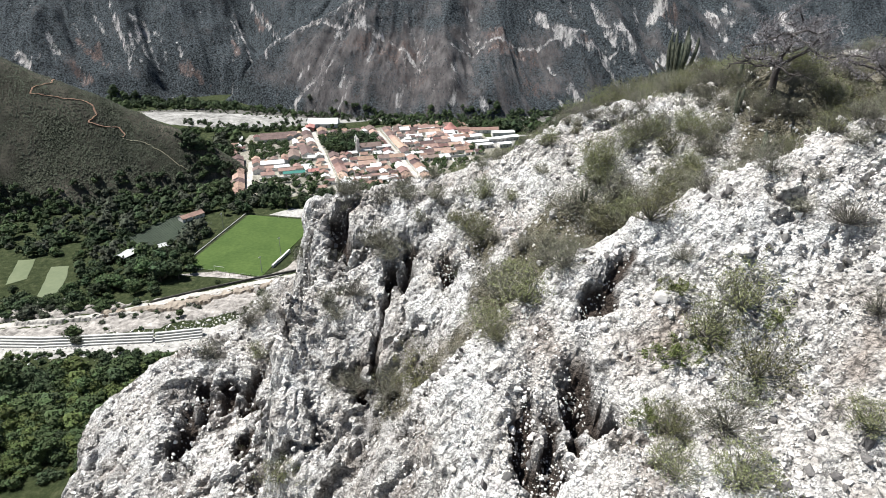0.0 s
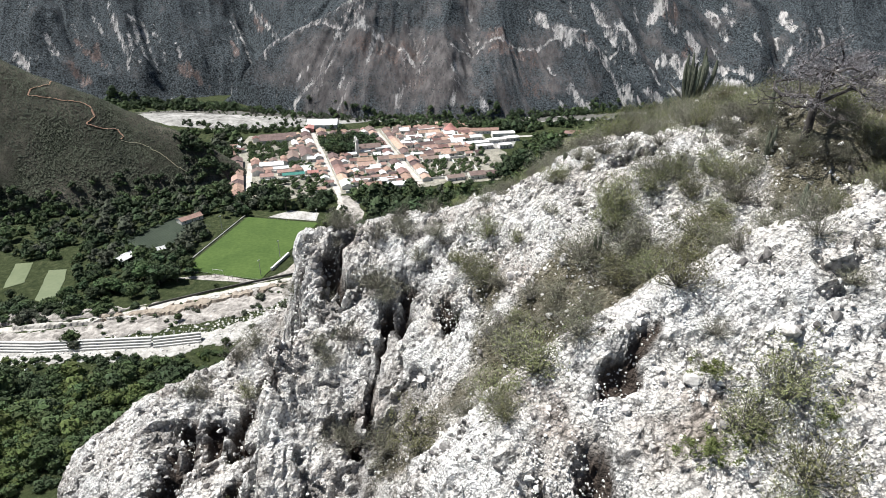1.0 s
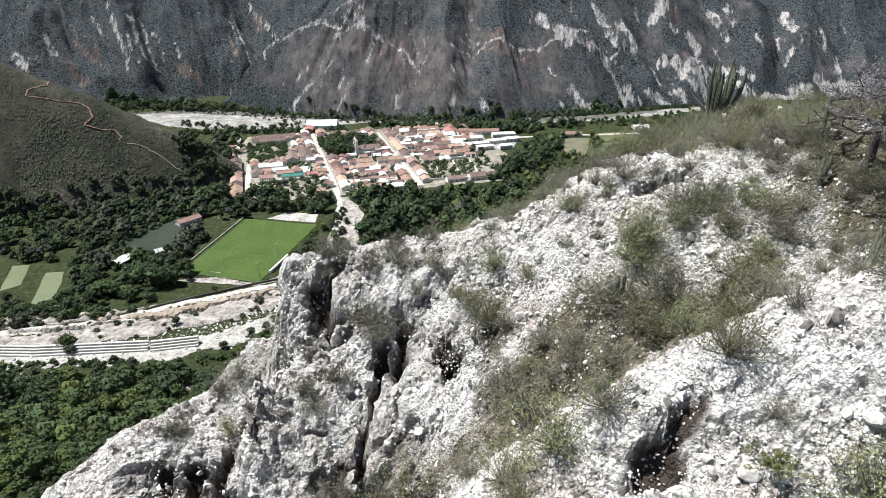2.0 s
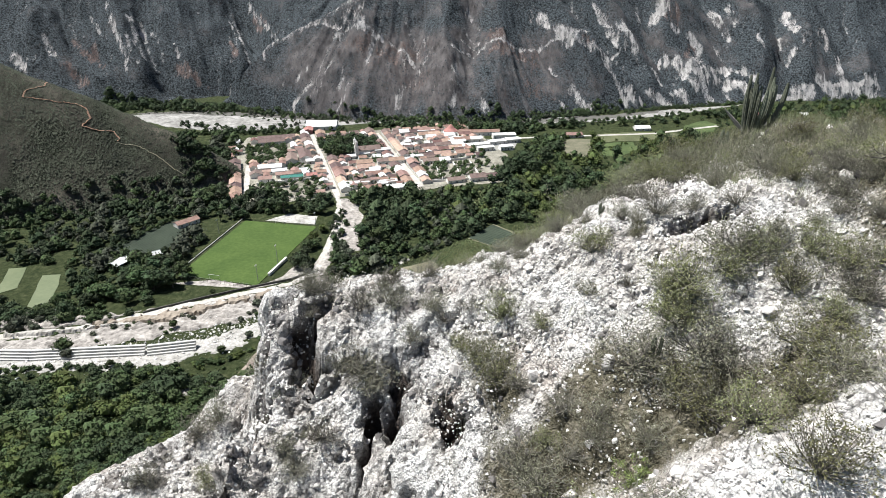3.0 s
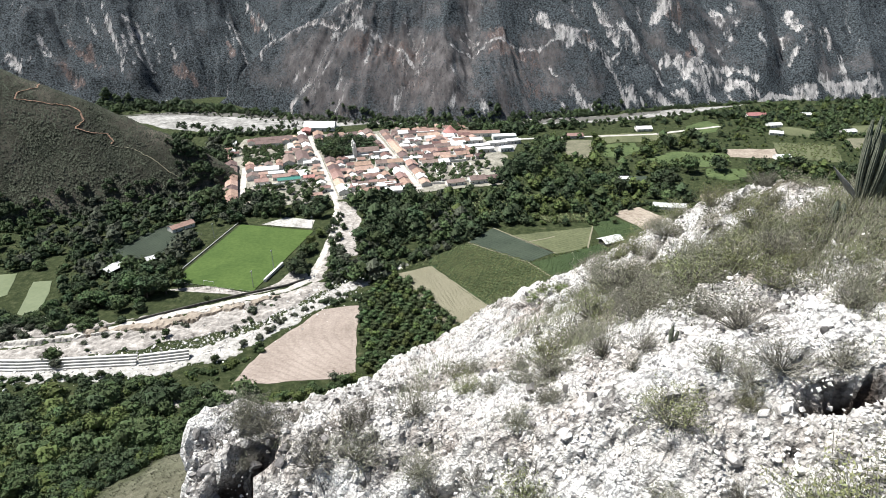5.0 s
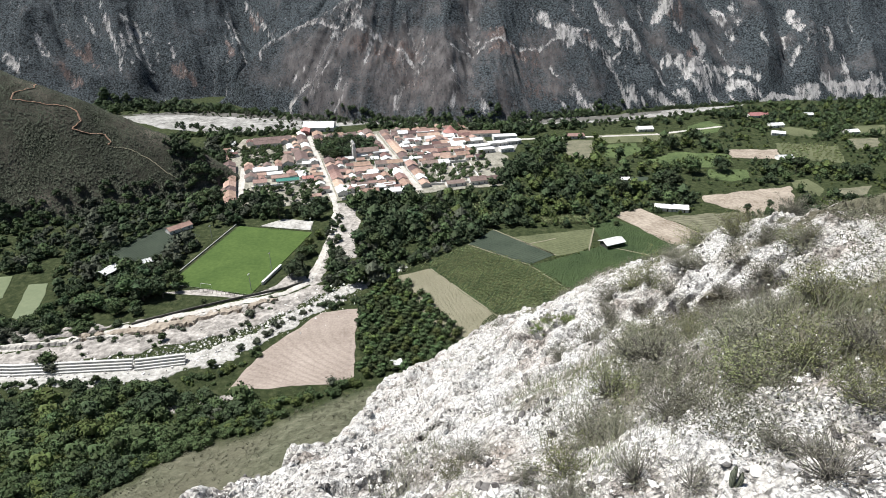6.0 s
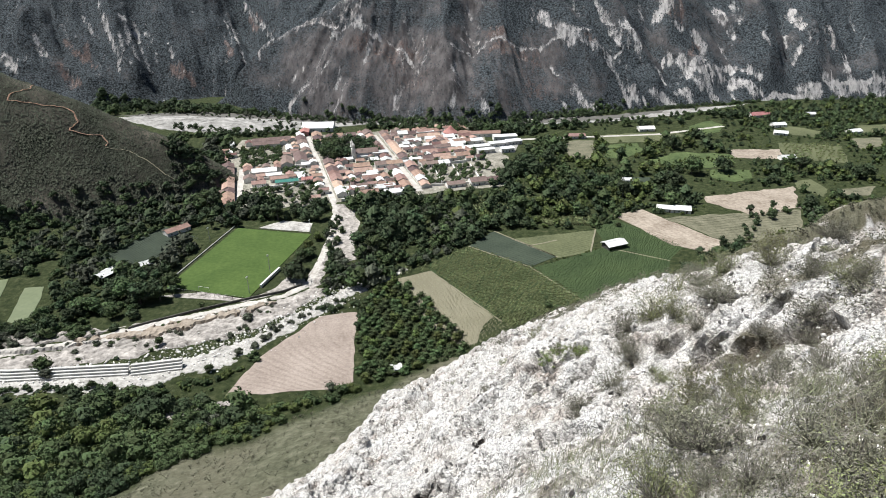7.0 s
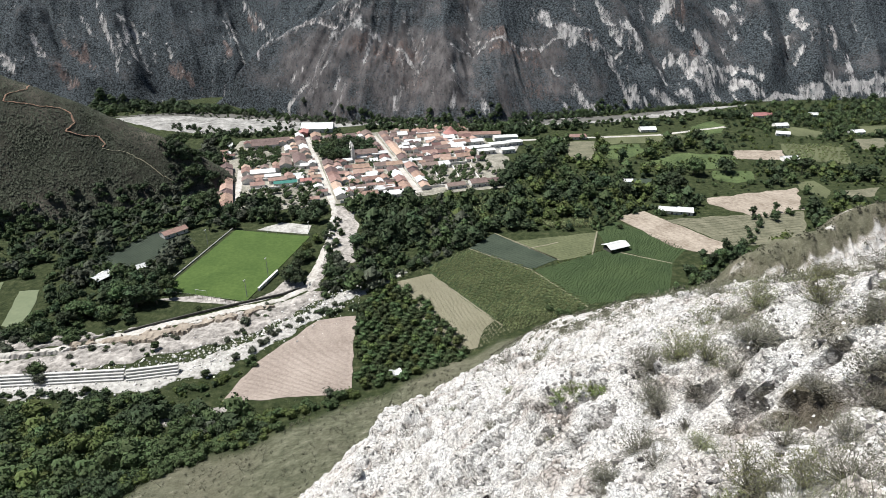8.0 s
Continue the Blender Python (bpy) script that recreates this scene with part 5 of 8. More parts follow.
# drifts of shrubs: x, y, spread in x, spread in y, how many, size, kinds
for cx, cy, sx, sy, count, size, kinds in (((7.0, 12.3, 2.2, 0.8, 14, 1.0, ("olive", "grey")), (2.5, 12.6, 2.4, 0.6, 9, 1.0, ("grey", "olive", "bare")), (5.6, 14.6, 1.6, 0.7, 9, 1.0, ("grey", "olive")), (9.8, 13.2, 1.3, 1.4, 10, 0.65, ("olive", "grey")), (12.5, 16.0, 2.2, 1.8, 16, 0.75, ("olive", "grey", "olive")), (12.6, 11.6, 1.4, 0.7, 14, 0.55, ("grey", "olive", "olive")), (11.6, 8.6, 1.3, 1.3, 16, 0.75, ("grey", "olive")), (14.5, 11.5, 1.6, 1.4, 16, 0.75, ("olive", "grey")),
        (10.2, 15.8, 1.2, 1.0, 10, 0.8, ("olive", "grey")), (15.5, 14.0, 2.6, 3.0, 26, 0.95, ("olive", "olive", "grey")), (11.0, 20.5, 2.2, 1.8, 26, 0.8, ("olive", "grey")), (14.5, 23.0, 3.0, 3.0, 24, 0.75, ("olive", "grey")), (7.6, 25.5, 2.6, 2.0, 14, 0.8, ("grey", "olive", "olive")), (4.8, 28.0, 2.4, 2.0, 18, 0.95, ("grey", "olive")), (10.5, 31.5, 2.6, 3.0, 20, 0.95, ("grey", "bare", "olive"))) +
        ((-6.5, 22.6, 1.6, 0.45, 8, 0.8, ("grey", "bare")), (-1.5, 22.0, 2.0, 0.6, 7, 0.8, ("grey", "bare")), (2.6, 21.3, 1.8, 0.6, 6, 0.75, ("bare", "grey")), (-4.6, 19.6, 1.2, 0.6, 4, 0.9, ("grey",)), (0.6, 17.8, 1.2, 0.7, 5, 0.95, ("grey", "olive")), (-0.6, 12.4, 0.8, 0.7, 5, 1.15, ("grey",)), (6.9, 3.4, 1.0, 0.9, 12, 1.0, ("olive", "olive", "fresh")), (5.0, 2.0, 0.5, 0.8, 3, 0.8, ("olive", "fresh")),
        (8.4, 1.6, 0.6, 0.9, 3, 0.9, ("olive", "grey")), (10.6, 7.2, 0.8, 1.0, 4, 0.85, ("bare", "grey")), (9.6, 10.5, 1.0, 0.7, 5, 0.8, ("grey", "bare")), (-8.8, 16.6, 0.9, 0.8, 3, 0.85, ("grey",)), (-13.5, 22.5, 1.4, 0.8, 5, 0.85, ("grey", "bare")), (4.6, 17.8, 1.2, 0.5, 4, 0.7, ("bare", "grey")), (7.6, 19.8, 1.2, 0.9, 5, 0.8, ("bare",))) +
        ((-17.5, 23.5, 2.0, 1.0, 4, 0.8, ("bare", "grey")), (15.0, 38.0, 3.0, 3.0, 10, 1.0, ("grey", "grey", "olive", "bare")), (12.5, 50.0, 1.6, 3.0, 6, 0.8, ("grey", "bare")), (19.0, 34.0, 3.0, 4.0, 18, 1.0, ("bare", "grey")), (4.5, 39.0, 2.0, 3.0, 6, 0.8, ("bare", "grey", "olive")), (19.0, 50.0, 3.5, 4.0, 14, 1.15, ("olive", "grey")), (8.5, 52.0, 1.5, 2.5, 6, 1.0, ("olive", "fresh")))):
    for _ in range(int(count * 0.42 + 0.5)):
        plant_shrub(kinds[rng.integers(len(kinds))], cx + sx * rng.normal(), cy + sy * rng.normal(), 1.1 * size * rng.uniform(0.55, 1.25))

for kind, places in SHRUB_PLACES:
    for x, y, size in places:
        plant_shrub(kind, x, y, 0.94 * size)

# farther scrub on the hillside and the apron, past counting
far_scrub = Heap()
M["scrub_leaf"] = surface("grey_scrub_leaves", (0.066, 0.065, 0.045), (0.190, 0.185, 0.135), 0.15, 3.0, per_island=0.4)
gen = np.random.default_rng(17)
TUFTS = []
for quads, leaf in ((90, 0.10), (56, 0.15), (14, 0.42), (170, 0.058)):
    tuft = Heap()
    d = gen.normal(size=(quads, 3))
    d /= np.linalg.norm(d, axis=1, keepdims=True)
    tuft.add(*leaf_quads(d * gen.uniform(0.35, 1.0, (quads, 1)) * np.array([0.85, 0.85, 0.5]) + np.array([0, 0, 0.42]), leaf, gen))
    TUFTS.append((np.concatenate(tuft.v), np.concatenate(tuft.f3)))
for fine, x0, x1, y0, y1, count, low_size, high_size, bias in ((0, 15, 40, 24, 64, 650, 0.6, 1.2, 0.0), (1, 15, 60, 60, 110, 800, 0.7, 1.4, 0.1), (1, 4, 24, 62, 100, 300, 0.5, 1.1, 0.25), (1, -40, 4, 60, 100, 120, 0.5, 0.9, 0.3), (2, -135, 40, 110, 262, 4200, 0.4, 1.3, -0.15), (0, 17, 40, -4, 26, 260, 0.6, 1.1, 0.0), (3, 4.5, 12, 20.2, 27, 130, 0.5, 0.95, 0.0), (3, 8, 18, 27, 37, 110, 0.5, 0.9, 0.1), (3, 6, 20, 38, 64, 120, 0.3, 0.7, 0.28), (3, 10, 15, 9, 16, 90, 0.4, 0.7, 0.0), (3, 5.8, 10.5, 11, 16.3, 30, 0.4, 0.7, 0.1)):
    px, py = gen.uniform(x0, x1, count), gen.uniform(y0, y1, count)
    keep = fbm(px / 6, py / 6, 3, 151) > bias - 0.15
    px, py = px[keep], py[keep]
    pz = on_ground(px, py)
    ok = pz > 1.5
    px, py, pz = px[ok], py[ok], pz[ok]
    far_scrub.add(*scatter(*TUFTS[fine], np.stack([px, py, pz], -1), gen.uniform(low_size, high_size, len(px)), gen, spin=False))
px, py = gen.uniform(100, 290, 3000), gen.uniform(215, 300, 3000)
away = py - np.interp(px, (60, 112, 180, 300), (225, 235, 252, 275))
keep = (far_spur_height(px, py) > 3) & (gen.random(3000) < np.where(away > -7, 0.9, 0.12))
px, py = px[keep], py[keep]
far_scrub.add(*scatter(*TUFTS[2], np.stack([px, py, far_spur_height(px, py)], -1), gen.uniform(0.7, 1.9, len(px)), gen, spin=False))
tagged(new("hillside_scrub", far_scrub.mesh("hillside_scrub", M["scrub_leaf"])), "dry grey-green scrub covering the slopes", "scrub", kind="stuff")

# feathery dry grass and wisps of brush, past counting
M["brush_grey"] = surface("dry_grey_brush", (0.125, 0.117, 0.090), (0.285, 0.270, 0.215), 0.5, 3.0, per_island=0.3)
M["brush_olive"] = surface("dry_olive_brush", (0.105, 0.116, 0.062), (0.235, 0.250, 0.145), 0.5, 3.0, per_island=0.3)
wisps = {"brush_grey": Heap(), "brush_olive": Heap()}
for x0, x1, y0, y1, count, low_size, high_size, bias in ((-3, 16, 22.5, 34, 1100, 0.45, 0.95, -0.05), (8.5, 17, 19.5, 27, 700, 0.4, 0.8, -0.15), (12, 24, 32, 62, 300, 0.4, 0.9, 0.15), (9, 24, 8, 24, 800, 0.35, 0.8, -0.1), (22, 48, 24, 104, 1300, 0.7, 1.4, -0.2), (-2, 9, 10.5, 15, 260, 0.3, 0.6, 0.0),
                                                          (-20, 8, 14, 24, 200, 0.25, 0.5, 0.1), (10, 24, 60, 100, 200, 0.6, 1.2, 0.1), (-150, 10, 150, 268, 700, 0.5, 1.0, -0.2)):
    px, py = gen.uniform(x0, x1, count), gen.uniform(y0, y1, count)
    keep = fbm(px / 4, py / 4, 3, 155) > bias
    px, py = px[keep], py[keep]
    pz = on_ground(px, py)
    blades = 30
    for k, key in enumerate(wisps):
        qx, qy, qz = px[k::2], py[k::2], pz[k::2]
        n = len(qx)
        size = gen.uniform(low_size, high_size, n)[:, None]
        a = gen.uniform(0, 6.283, (n, blades))
        root_x, root_y = qx[:, None] + size * 0.5 * gen.normal(size=(n, blades)), qy[:, None] + size * 0.5 * gen.normal(size=(n, blades))
        wide, out = 0.011 * size, size * gen.uniform(0.1, 0.6, (n, blades))
        tall = size * gen.uniform(0.35, 0.85, (n, blades))
        z0 = qz[:, None] - 0.12 * size + 0 * a
        v = np.stack([np.stack([root_x - wide * np.sin(a), root_y + wide * np.cos(a), z0], -1), np.stack([root_x + wide * np.sin(a), root_y - wide * np.cos(a), z0], -1),
                      np.stack([root_x + out * np.cos(a), root_y + out * np.sin(a), z0 + tall], -1)], 2)
        wisps[key].add(v.reshape(-1, 3), np.arange(n * blades * 3).reshape(-1, 3))
for key, heap in wisps.items():
    tagged(new("dry_grass", heap.mesh("dry_grass", M[key])), "feathery dry grass and brush on the slopes", "grass", kind="stuff")

# ---------------------------------------------------------------- cacti
M["cactus"] = surface("ribbed_grey_green_cactus", (0.080, 0.090, 0.062), (0.205, 0.215, 0.162), 1.0, 8.0, relief=0.02, per_object=0.2, local=True)
M["dead_cactus"] = surface("bleached_dead_cactus", (0.277, 0.264, 0.238), (0.462, 0.442, 0.409), 1.0, 8.0, relief=0.02, local=True)


def column_mesh(height, radius, lean, material, name="column", sides=10):
    """A ribbed column that leaves the root outwards, bends upright and ends in a rounded tip."""
    t = np.linspace(0, 1, 9)
    line = np.stack([lean[0] * (1 - (1 - t) ** 2.2), lean[1] * (1 - (1 - t) ** 2.2), height * t], -1)
    r = radius * np.array([0.75, 0.95, 1.0, 1.02, 1.0, 1.0, 0.98, 0.88, 0.45])
    v, q = tube(line, r, sides * 2)
    ring = v.reshape(9, sides * 2, 3)
    mid = line[:, None]
    ring[:, ::2] = mid + (ring[:, ::2] - mid) * 0.78
    return mesh_from(name, ring.reshape(-1, 3), q, material)


def cactus(x, y, columns, height, spread, radius, label, dead=0, lean=(0, 0), sink=0.05):
    ob = thing("cactus", label, "cactus", pose(x, y, float(on_ground(np.array(x), np.array(y))) - sink))
    gen = np.random.default_rng(int(abs(x * 10) + y))
    for k in range(columns):
        a = 6.283 * k / columns + gen.uniform(-0.3, 0.3)
        s = spread * gen.uniform(0.25, 1.0)
        l = (math.cos(a) * s + lean[0], math.sin(a) * s * 0.7 + lean[1])
        part("column", column_mesh(height * gen.uniform(0.72, 1.05), radius * gen.uniform(0.85, 1.1), l, M["cactus"]), ob, at=pose(l[0] * 0.2, l[1] * 0.2, 0))
    for k in range(dead):
        t = np.linspace(0, 1, 6)[:, None]
        end = np.array([-1.25 + 0.28 * k, 0.1 * k, 1.75 - 0.3 * k])
        stalk = np.array([-0.1, 0, 0.45]) + t * (end - np.array([-0.1, 0, 0.45])) + np.sin(t * 5) * np.array([0.03, 0.02, 0.03])
        v, q = tube(stalk, radius * np.array([0.75, 0.8, 0.75, 0.7, 0.55, 0.2]), 8)
        part("dead_column", mesh_from("dead_column", v, q, M["dead_cactus"]), ob, "bleached dead column")
    return ob


cactus(12.3, 26.2, 15, 3.5, 0.75, 0.10, "tall many-stemmed column cactus on the hilltop", dead=3, lean=(0.35, 0), sink=0.4)
cactus(10.6, 24.8, 5, 1.1, 0.35, 0.09, "small dark clump of column cactus")
cactus(9.6, 9.0, 3, 1.4, 0.25, 0.08, "low column cactus beside the pale slope", lean=(0.2, 0))
cactus(4.6, 13.6, 2, 1.5, 0.15, 0.07, "thin column cactus among grey shrubs")
cactus(11.2, 15.0, 1, 2.2, 0.05, 0.07, "single thin column cactus in the scrub")
cactus(10.6, 13.4, 2, 1.1, 0.2, 0.07, "short column cactus in dry scrub")
cactus(4.4, 20.6, 5, 0.5, 0.2, 0.045, "small cactus cluster on the pale crest")
cactus(20.5, 88.0, 1, 3.6, 0.05, 0.13, "single dark column cactus on the slope")

# ---------------------------------------------------------------- the gnarled tree on the hilltop
M["bark"] = surface("dark_gnarled_bark", (0.0264, 0.0224, 0.0211), (0.0792, 0.0713, 0.066), 1.5, 9.0, relief=0.02, local=True)
M["lichen"] = surface("grey_lichen_twigs", (0.085, 0.078, 0.083), (0.275, 0.258, 0.268), 1.5, 6.0, per_island=0.3, local=True)


def gnarled_tree(x, y, size, label, seed):
    gen = np.random.default_rng(seed)
    ob = thing("gnarled_tree", label, "tree", pose(x, y, float(on_ground(np.array(x), np.array(y))) - 0.1))
    ends = []

    def limb(start, way, length, radius, depth):
        pts = [np.array(start)]
        w = np.array(way, float)
        for _ in range(5):
            w = w + gen.normal(size=3) * (0.10 if depth == 0 else 0.33) + np.array([0, 0, 0.04 if depth < 2 else -0.02])
            w /= np.linalg.norm(w)
            pts.append(pts[-1] + w * length / 5)
        wood_heaps(depth).add(*tube(np.array(pts), np.linspace(radius, radius * 0.55, 6), 6 if depth < 2 else 4))
        if depth >= 2:
            ends.extend(pts[1:])
        if depth < 4:
            count = 5 if depth == 0 else 3 if depth < 3 else 2
            first = gen.uniform(0, 6.283)
            for k in range(count):
                a = first + 6.283 * k / count + gen.uniform(-0.4, 0.4)
                side = np.array([math.cos(a), math.sin(a), gen.uniform(0.28, 0.70) if depth == 0 else gen.uniform(-0.04, 0.22)])
                limb(pts[gen.integers(4 if depth == 0 else 2, 6)], (0.15 if depth == 0 else 0.6) * w + side, length * (gen.uniform(0.85, 1.25) if depth == 0 else gen.uniform(0.5, 0.75)), radius * 0.50, depth + 1)

    heaps = [Heap(), Heap(), Heap()]

    def wood_heaps(depth):
        return heaps[min(depth, 2)]

    limb((0, 0, 0), (0.05, 0, 1), 0.80 * size, 0.075 * size, 0)
    part("trunk", heaps[0].mesh("trunk", M["bark"], True), ob)
    part("forked_wood", heaps[1].mesh("forked_wood", M["bark"], True), ob)
    part("crown_wood", heaps[2].mesh("crown_wood", M["bark"]), ob)
    ends = np.array(ends)
    ends = ends[ends[:, 2] > 0.50 * ends[:, 2].max()]
    twigs = Heap()
    at = ends[gen.integers(len(ends), size=8000)] + gen.normal(size=(8000, 3)) * np.array([0.065, 0.065, 0.040]) * size
    twigs.add(*leaf_quads(at, 0.044, gen, 2.6))
    part("lichen", twigs.mesh("lichen", M["lichen"]), ob, "fine grey lichen-hung twigs")


gnarled_tree(11.6, 12.9, 2.3, "gnarled leafless tree hung with grey lichen", 5)
gnarled_tree(17.6, 14.5, 2.1, "second gnarled grey tree on the hilltop", 9)

# ---------------------------------------------------------------- more flat pieces and the footpath
plate("algae_pond", [(-248, 308), (-262, 346), (-251, 348), (-243, 330), (-235, 303)], 0.20, M["pond"], "shallow pond green with algae", "pond", bulge=0.8)
plate("algae_pond", [(-276, 322), (-290, 356), (-279, 358), (-268, 330)], 0.20, M["pond"], "long pond green with algae", "pond", bulge=0.8)
plate("vegetable_plot", [(-244, 378), (-214, 440), (-184, 422), (-204, 372)], 0.20, M["dark_crop"], "dark netted vegetable plot", "field", bulge=1.5)
plate("gravel_yard", [(-141, 437), (-101, 429), (-102, 446), (-126, 451)], 0.22, M["sand"], "white gravel yard behind the pitch", "yard", bulge=1)
plate("gravel_yard", [(-176, 336), (-120, 329), (-99, 341), (-88, 352), (-97, 372), (-106, 346), (-118, 332), (-150, 341)], 0.14, M["rubble"], "dusty strip round the pitch", "yard", bulge=1)
plate("banana_grove_ground", [(-4, 512), (77, 503), (60, 448), (0, 455)], 0.12, M["crop"], "bright green banana plot floor", "field", bulge=2)
plate("citrus_field", [(359, 661), (420, 646), (394, 588), (344, 606)], 0.16, M["pale_grass"], "pale grass between citrus rows", "field", bulge=2)
plate("pale_meadow", [(169, 689), (213, 701), (266, 703), (270, 689), (249, 673), (216, 664), (172, 660)], 0.09, M["pale_grass"], "pale meadow near the river", "field", bulge=3)
plate("gravel_yard", [(-92, 484), (-84, 486), (-66, 448), (-65, 405), (-60, 384), (-70, 380), (-78, 424)], 0.16, M["rubble"], "stony dry clearing beside the track", "yard", bulge=2)
plate("green_meadow", [(274, 705), (299, 741), (327, 757), (332, 736), (317, 706), (287, 691)], 0.11, M["bushy_grass"], "light green meadow beside the river", "field", bulge=3)
plate("dry_yard", [(131, 668), (162, 673), (160, 647), (145, 604), (123, 612)], 0.13, M["dry_meadow"], "dry pale meadow behind the school", "field", bulge=3)
plate("bushy_meadow", [(240, 627), (292, 620), (282, 590), (256, 576), (222, 583), (195, 594)], 0.10, M["bushy_grass"], "bushy light green meadow", "field", bulge=5)
plate("bushy_meadow", [(252, 571), (289, 570), (283, 548), (259, 535), (244, 547)], 0.10, M["bushy_grass"], "bushy light green meadow among trees", "field", bulge=3)
plate("bushy_meadow", [(177, 655), (208, 660), (207, 635), (178, 604), (160, 612)], 0.10, M["bushy_grass"], "bushy green meadow near the village", "field", bulge=3)
plate("pale_meadow", [(399, 731), (414, 726), (432, 706), (415, 682), (392, 691)], 0.10, M["pale_grass"], "pale green meadow beside farm sheds", "field", bulge=2)
plate("pale_meadow", [(448, 676), (484, 680), (467, 648), (434, 635)], 0.10, M["dry_meadow"], "dry meadow beside the citrus rows", "field", bulge=2)
plate("pale_meadow", [(315, 539), (333, 542), (333, 516), (319, 500), (308, 518)], 0.10, M["pale_grass"], "small pale meadow between trees", "field", bulge=2)
plate("pale_meadow", [(345, 518), (380, 524), (361, 502), (338, 500)], 0.10, M["dry_meadow"], "small dry meadow behind the slope", "field", bulge=2)
plate("citrus_field", [(488, 731), (529, 736), (503, 696), (474, 696)], 0.10, M["pale_grass"], "pale field with far rows", "field", bulge=2)
plate("pale_meadow", [(470, 640), (560, 650), (540, 590), (450, 600)], 0.12, M["pale_grass"], "pale meadow far down the valley", "field", bulge=3)
plate("pond", [(158, 548), (188, 550), (180, 527), (160, 530)], 0.15, M["dark_crop"], "dark still pond among trees", "pond", bulge=2)
plate("lane", ribbon([(85, 676), (150, 684), (240, 695), (330, 730)], 5), 0.20, M["dust"], "pale lane towards the river", "lane", bulge=0.5)

M["path"] = surface("red_dirt_path", (0.205, 0.118, 0.080), (0.315, 0.20, 0.145), 0.1, 0.9)


def hill_top(x, y):
    """The height of the built hill sheet."""
    i = np.clip(np.searchsorted(lx, x) - 1, 0, len(lx) - 2)
    j = np.clip(np.searchsorted(ly, y) - 1, 0, len(ly) - 2)
    u, v = (x - lx[i]) / (lx[i + 1] - lx[i]), (y - ly[j]) / (ly[j + 1] - ly[j])
    return (LZ[j, i] * (1 - u) + LZ[j, i + 1] * u) * (1 - v) + (LZ[j + 1, i] * (1 - u) + LZ[j + 1, i + 1] * u) * v


def footpath(line, width, material, label):
    """A slightly raised strip of trodden earth that follows the hill."""
    pts = []
    for (ax, ay), (bx, by) in zip(line, line[1:]):
        n = max(2, int(math.hypot(bx - ax, by - ay) / 1.2))
        pts += [(ax + (bx - ax) * k / n + 0.9 * noise.noise((ax + k * 0.4, ay, 0)), ay + (by - ay) * k / n + 0.9 * noise.noise((ax + k * 0.4, ay, 5))) for k in range(n)]
    pts = np.array(pts)
    ridge = np.stack([pts[:, 0], pts[:, 1], hill_top(pts[:, 0], pts[:, 1]) + 0.10], -1)
    v, q = tube(ridge, np.full(len(ridge), width), 6)
    mid = np.repeat(ridge, 6, 0)
    v[:, 2] = mid[:, 2] + (v[:, 2] - mid[:, 2]) * 0.25
    tagged(new("footpath", mesh_from("footpath", v, q, material, smooth=True)), label, "footpath", kind="structure")


footpath(path_line, 0.8, M["path"], "narrow reddish dirt footpath up the scrub hill")
footpath(crest_path, 0.6, M["stubble"], "pale trodden path along the hill crest")

# ---------------------------------------------------------------- trees
M["trunk"] = surface("brown_grey_trunk", (0.0396, 0.033, 0.0264), (0.106, 0.0924, 0.0792), 1.0, 6.0, local=True)
CROWN_TONES = {"dark": ((0.0162, 0.0277, 0.0132), (0.058, 0.081, 0.0378)), "mid": ((0.0247, 0.0403, 0.0163), (0.0793, 0.1118, 0.0442)), "light": ((0.036, 0.0528, 0.0144), (0.1032, 0.1272, 0.0408)), "grey": ((0.03, 0.0375, 0.0244), (0.0875, 0.095, 0.0663))}
for tone, (a, b) in CROWN_TONES.items():
    M["crown_" + tone] = surface("tree_crown_" + tone, a, b, 0.5, 2.2, per_object=0.35, per_island=0.30, local=True, relief=0.5)
    M["wood_" + tone] = surface("woodland_" + tone, a, b, 0.03, 1.2, per_island=0.28, relief=0.6)


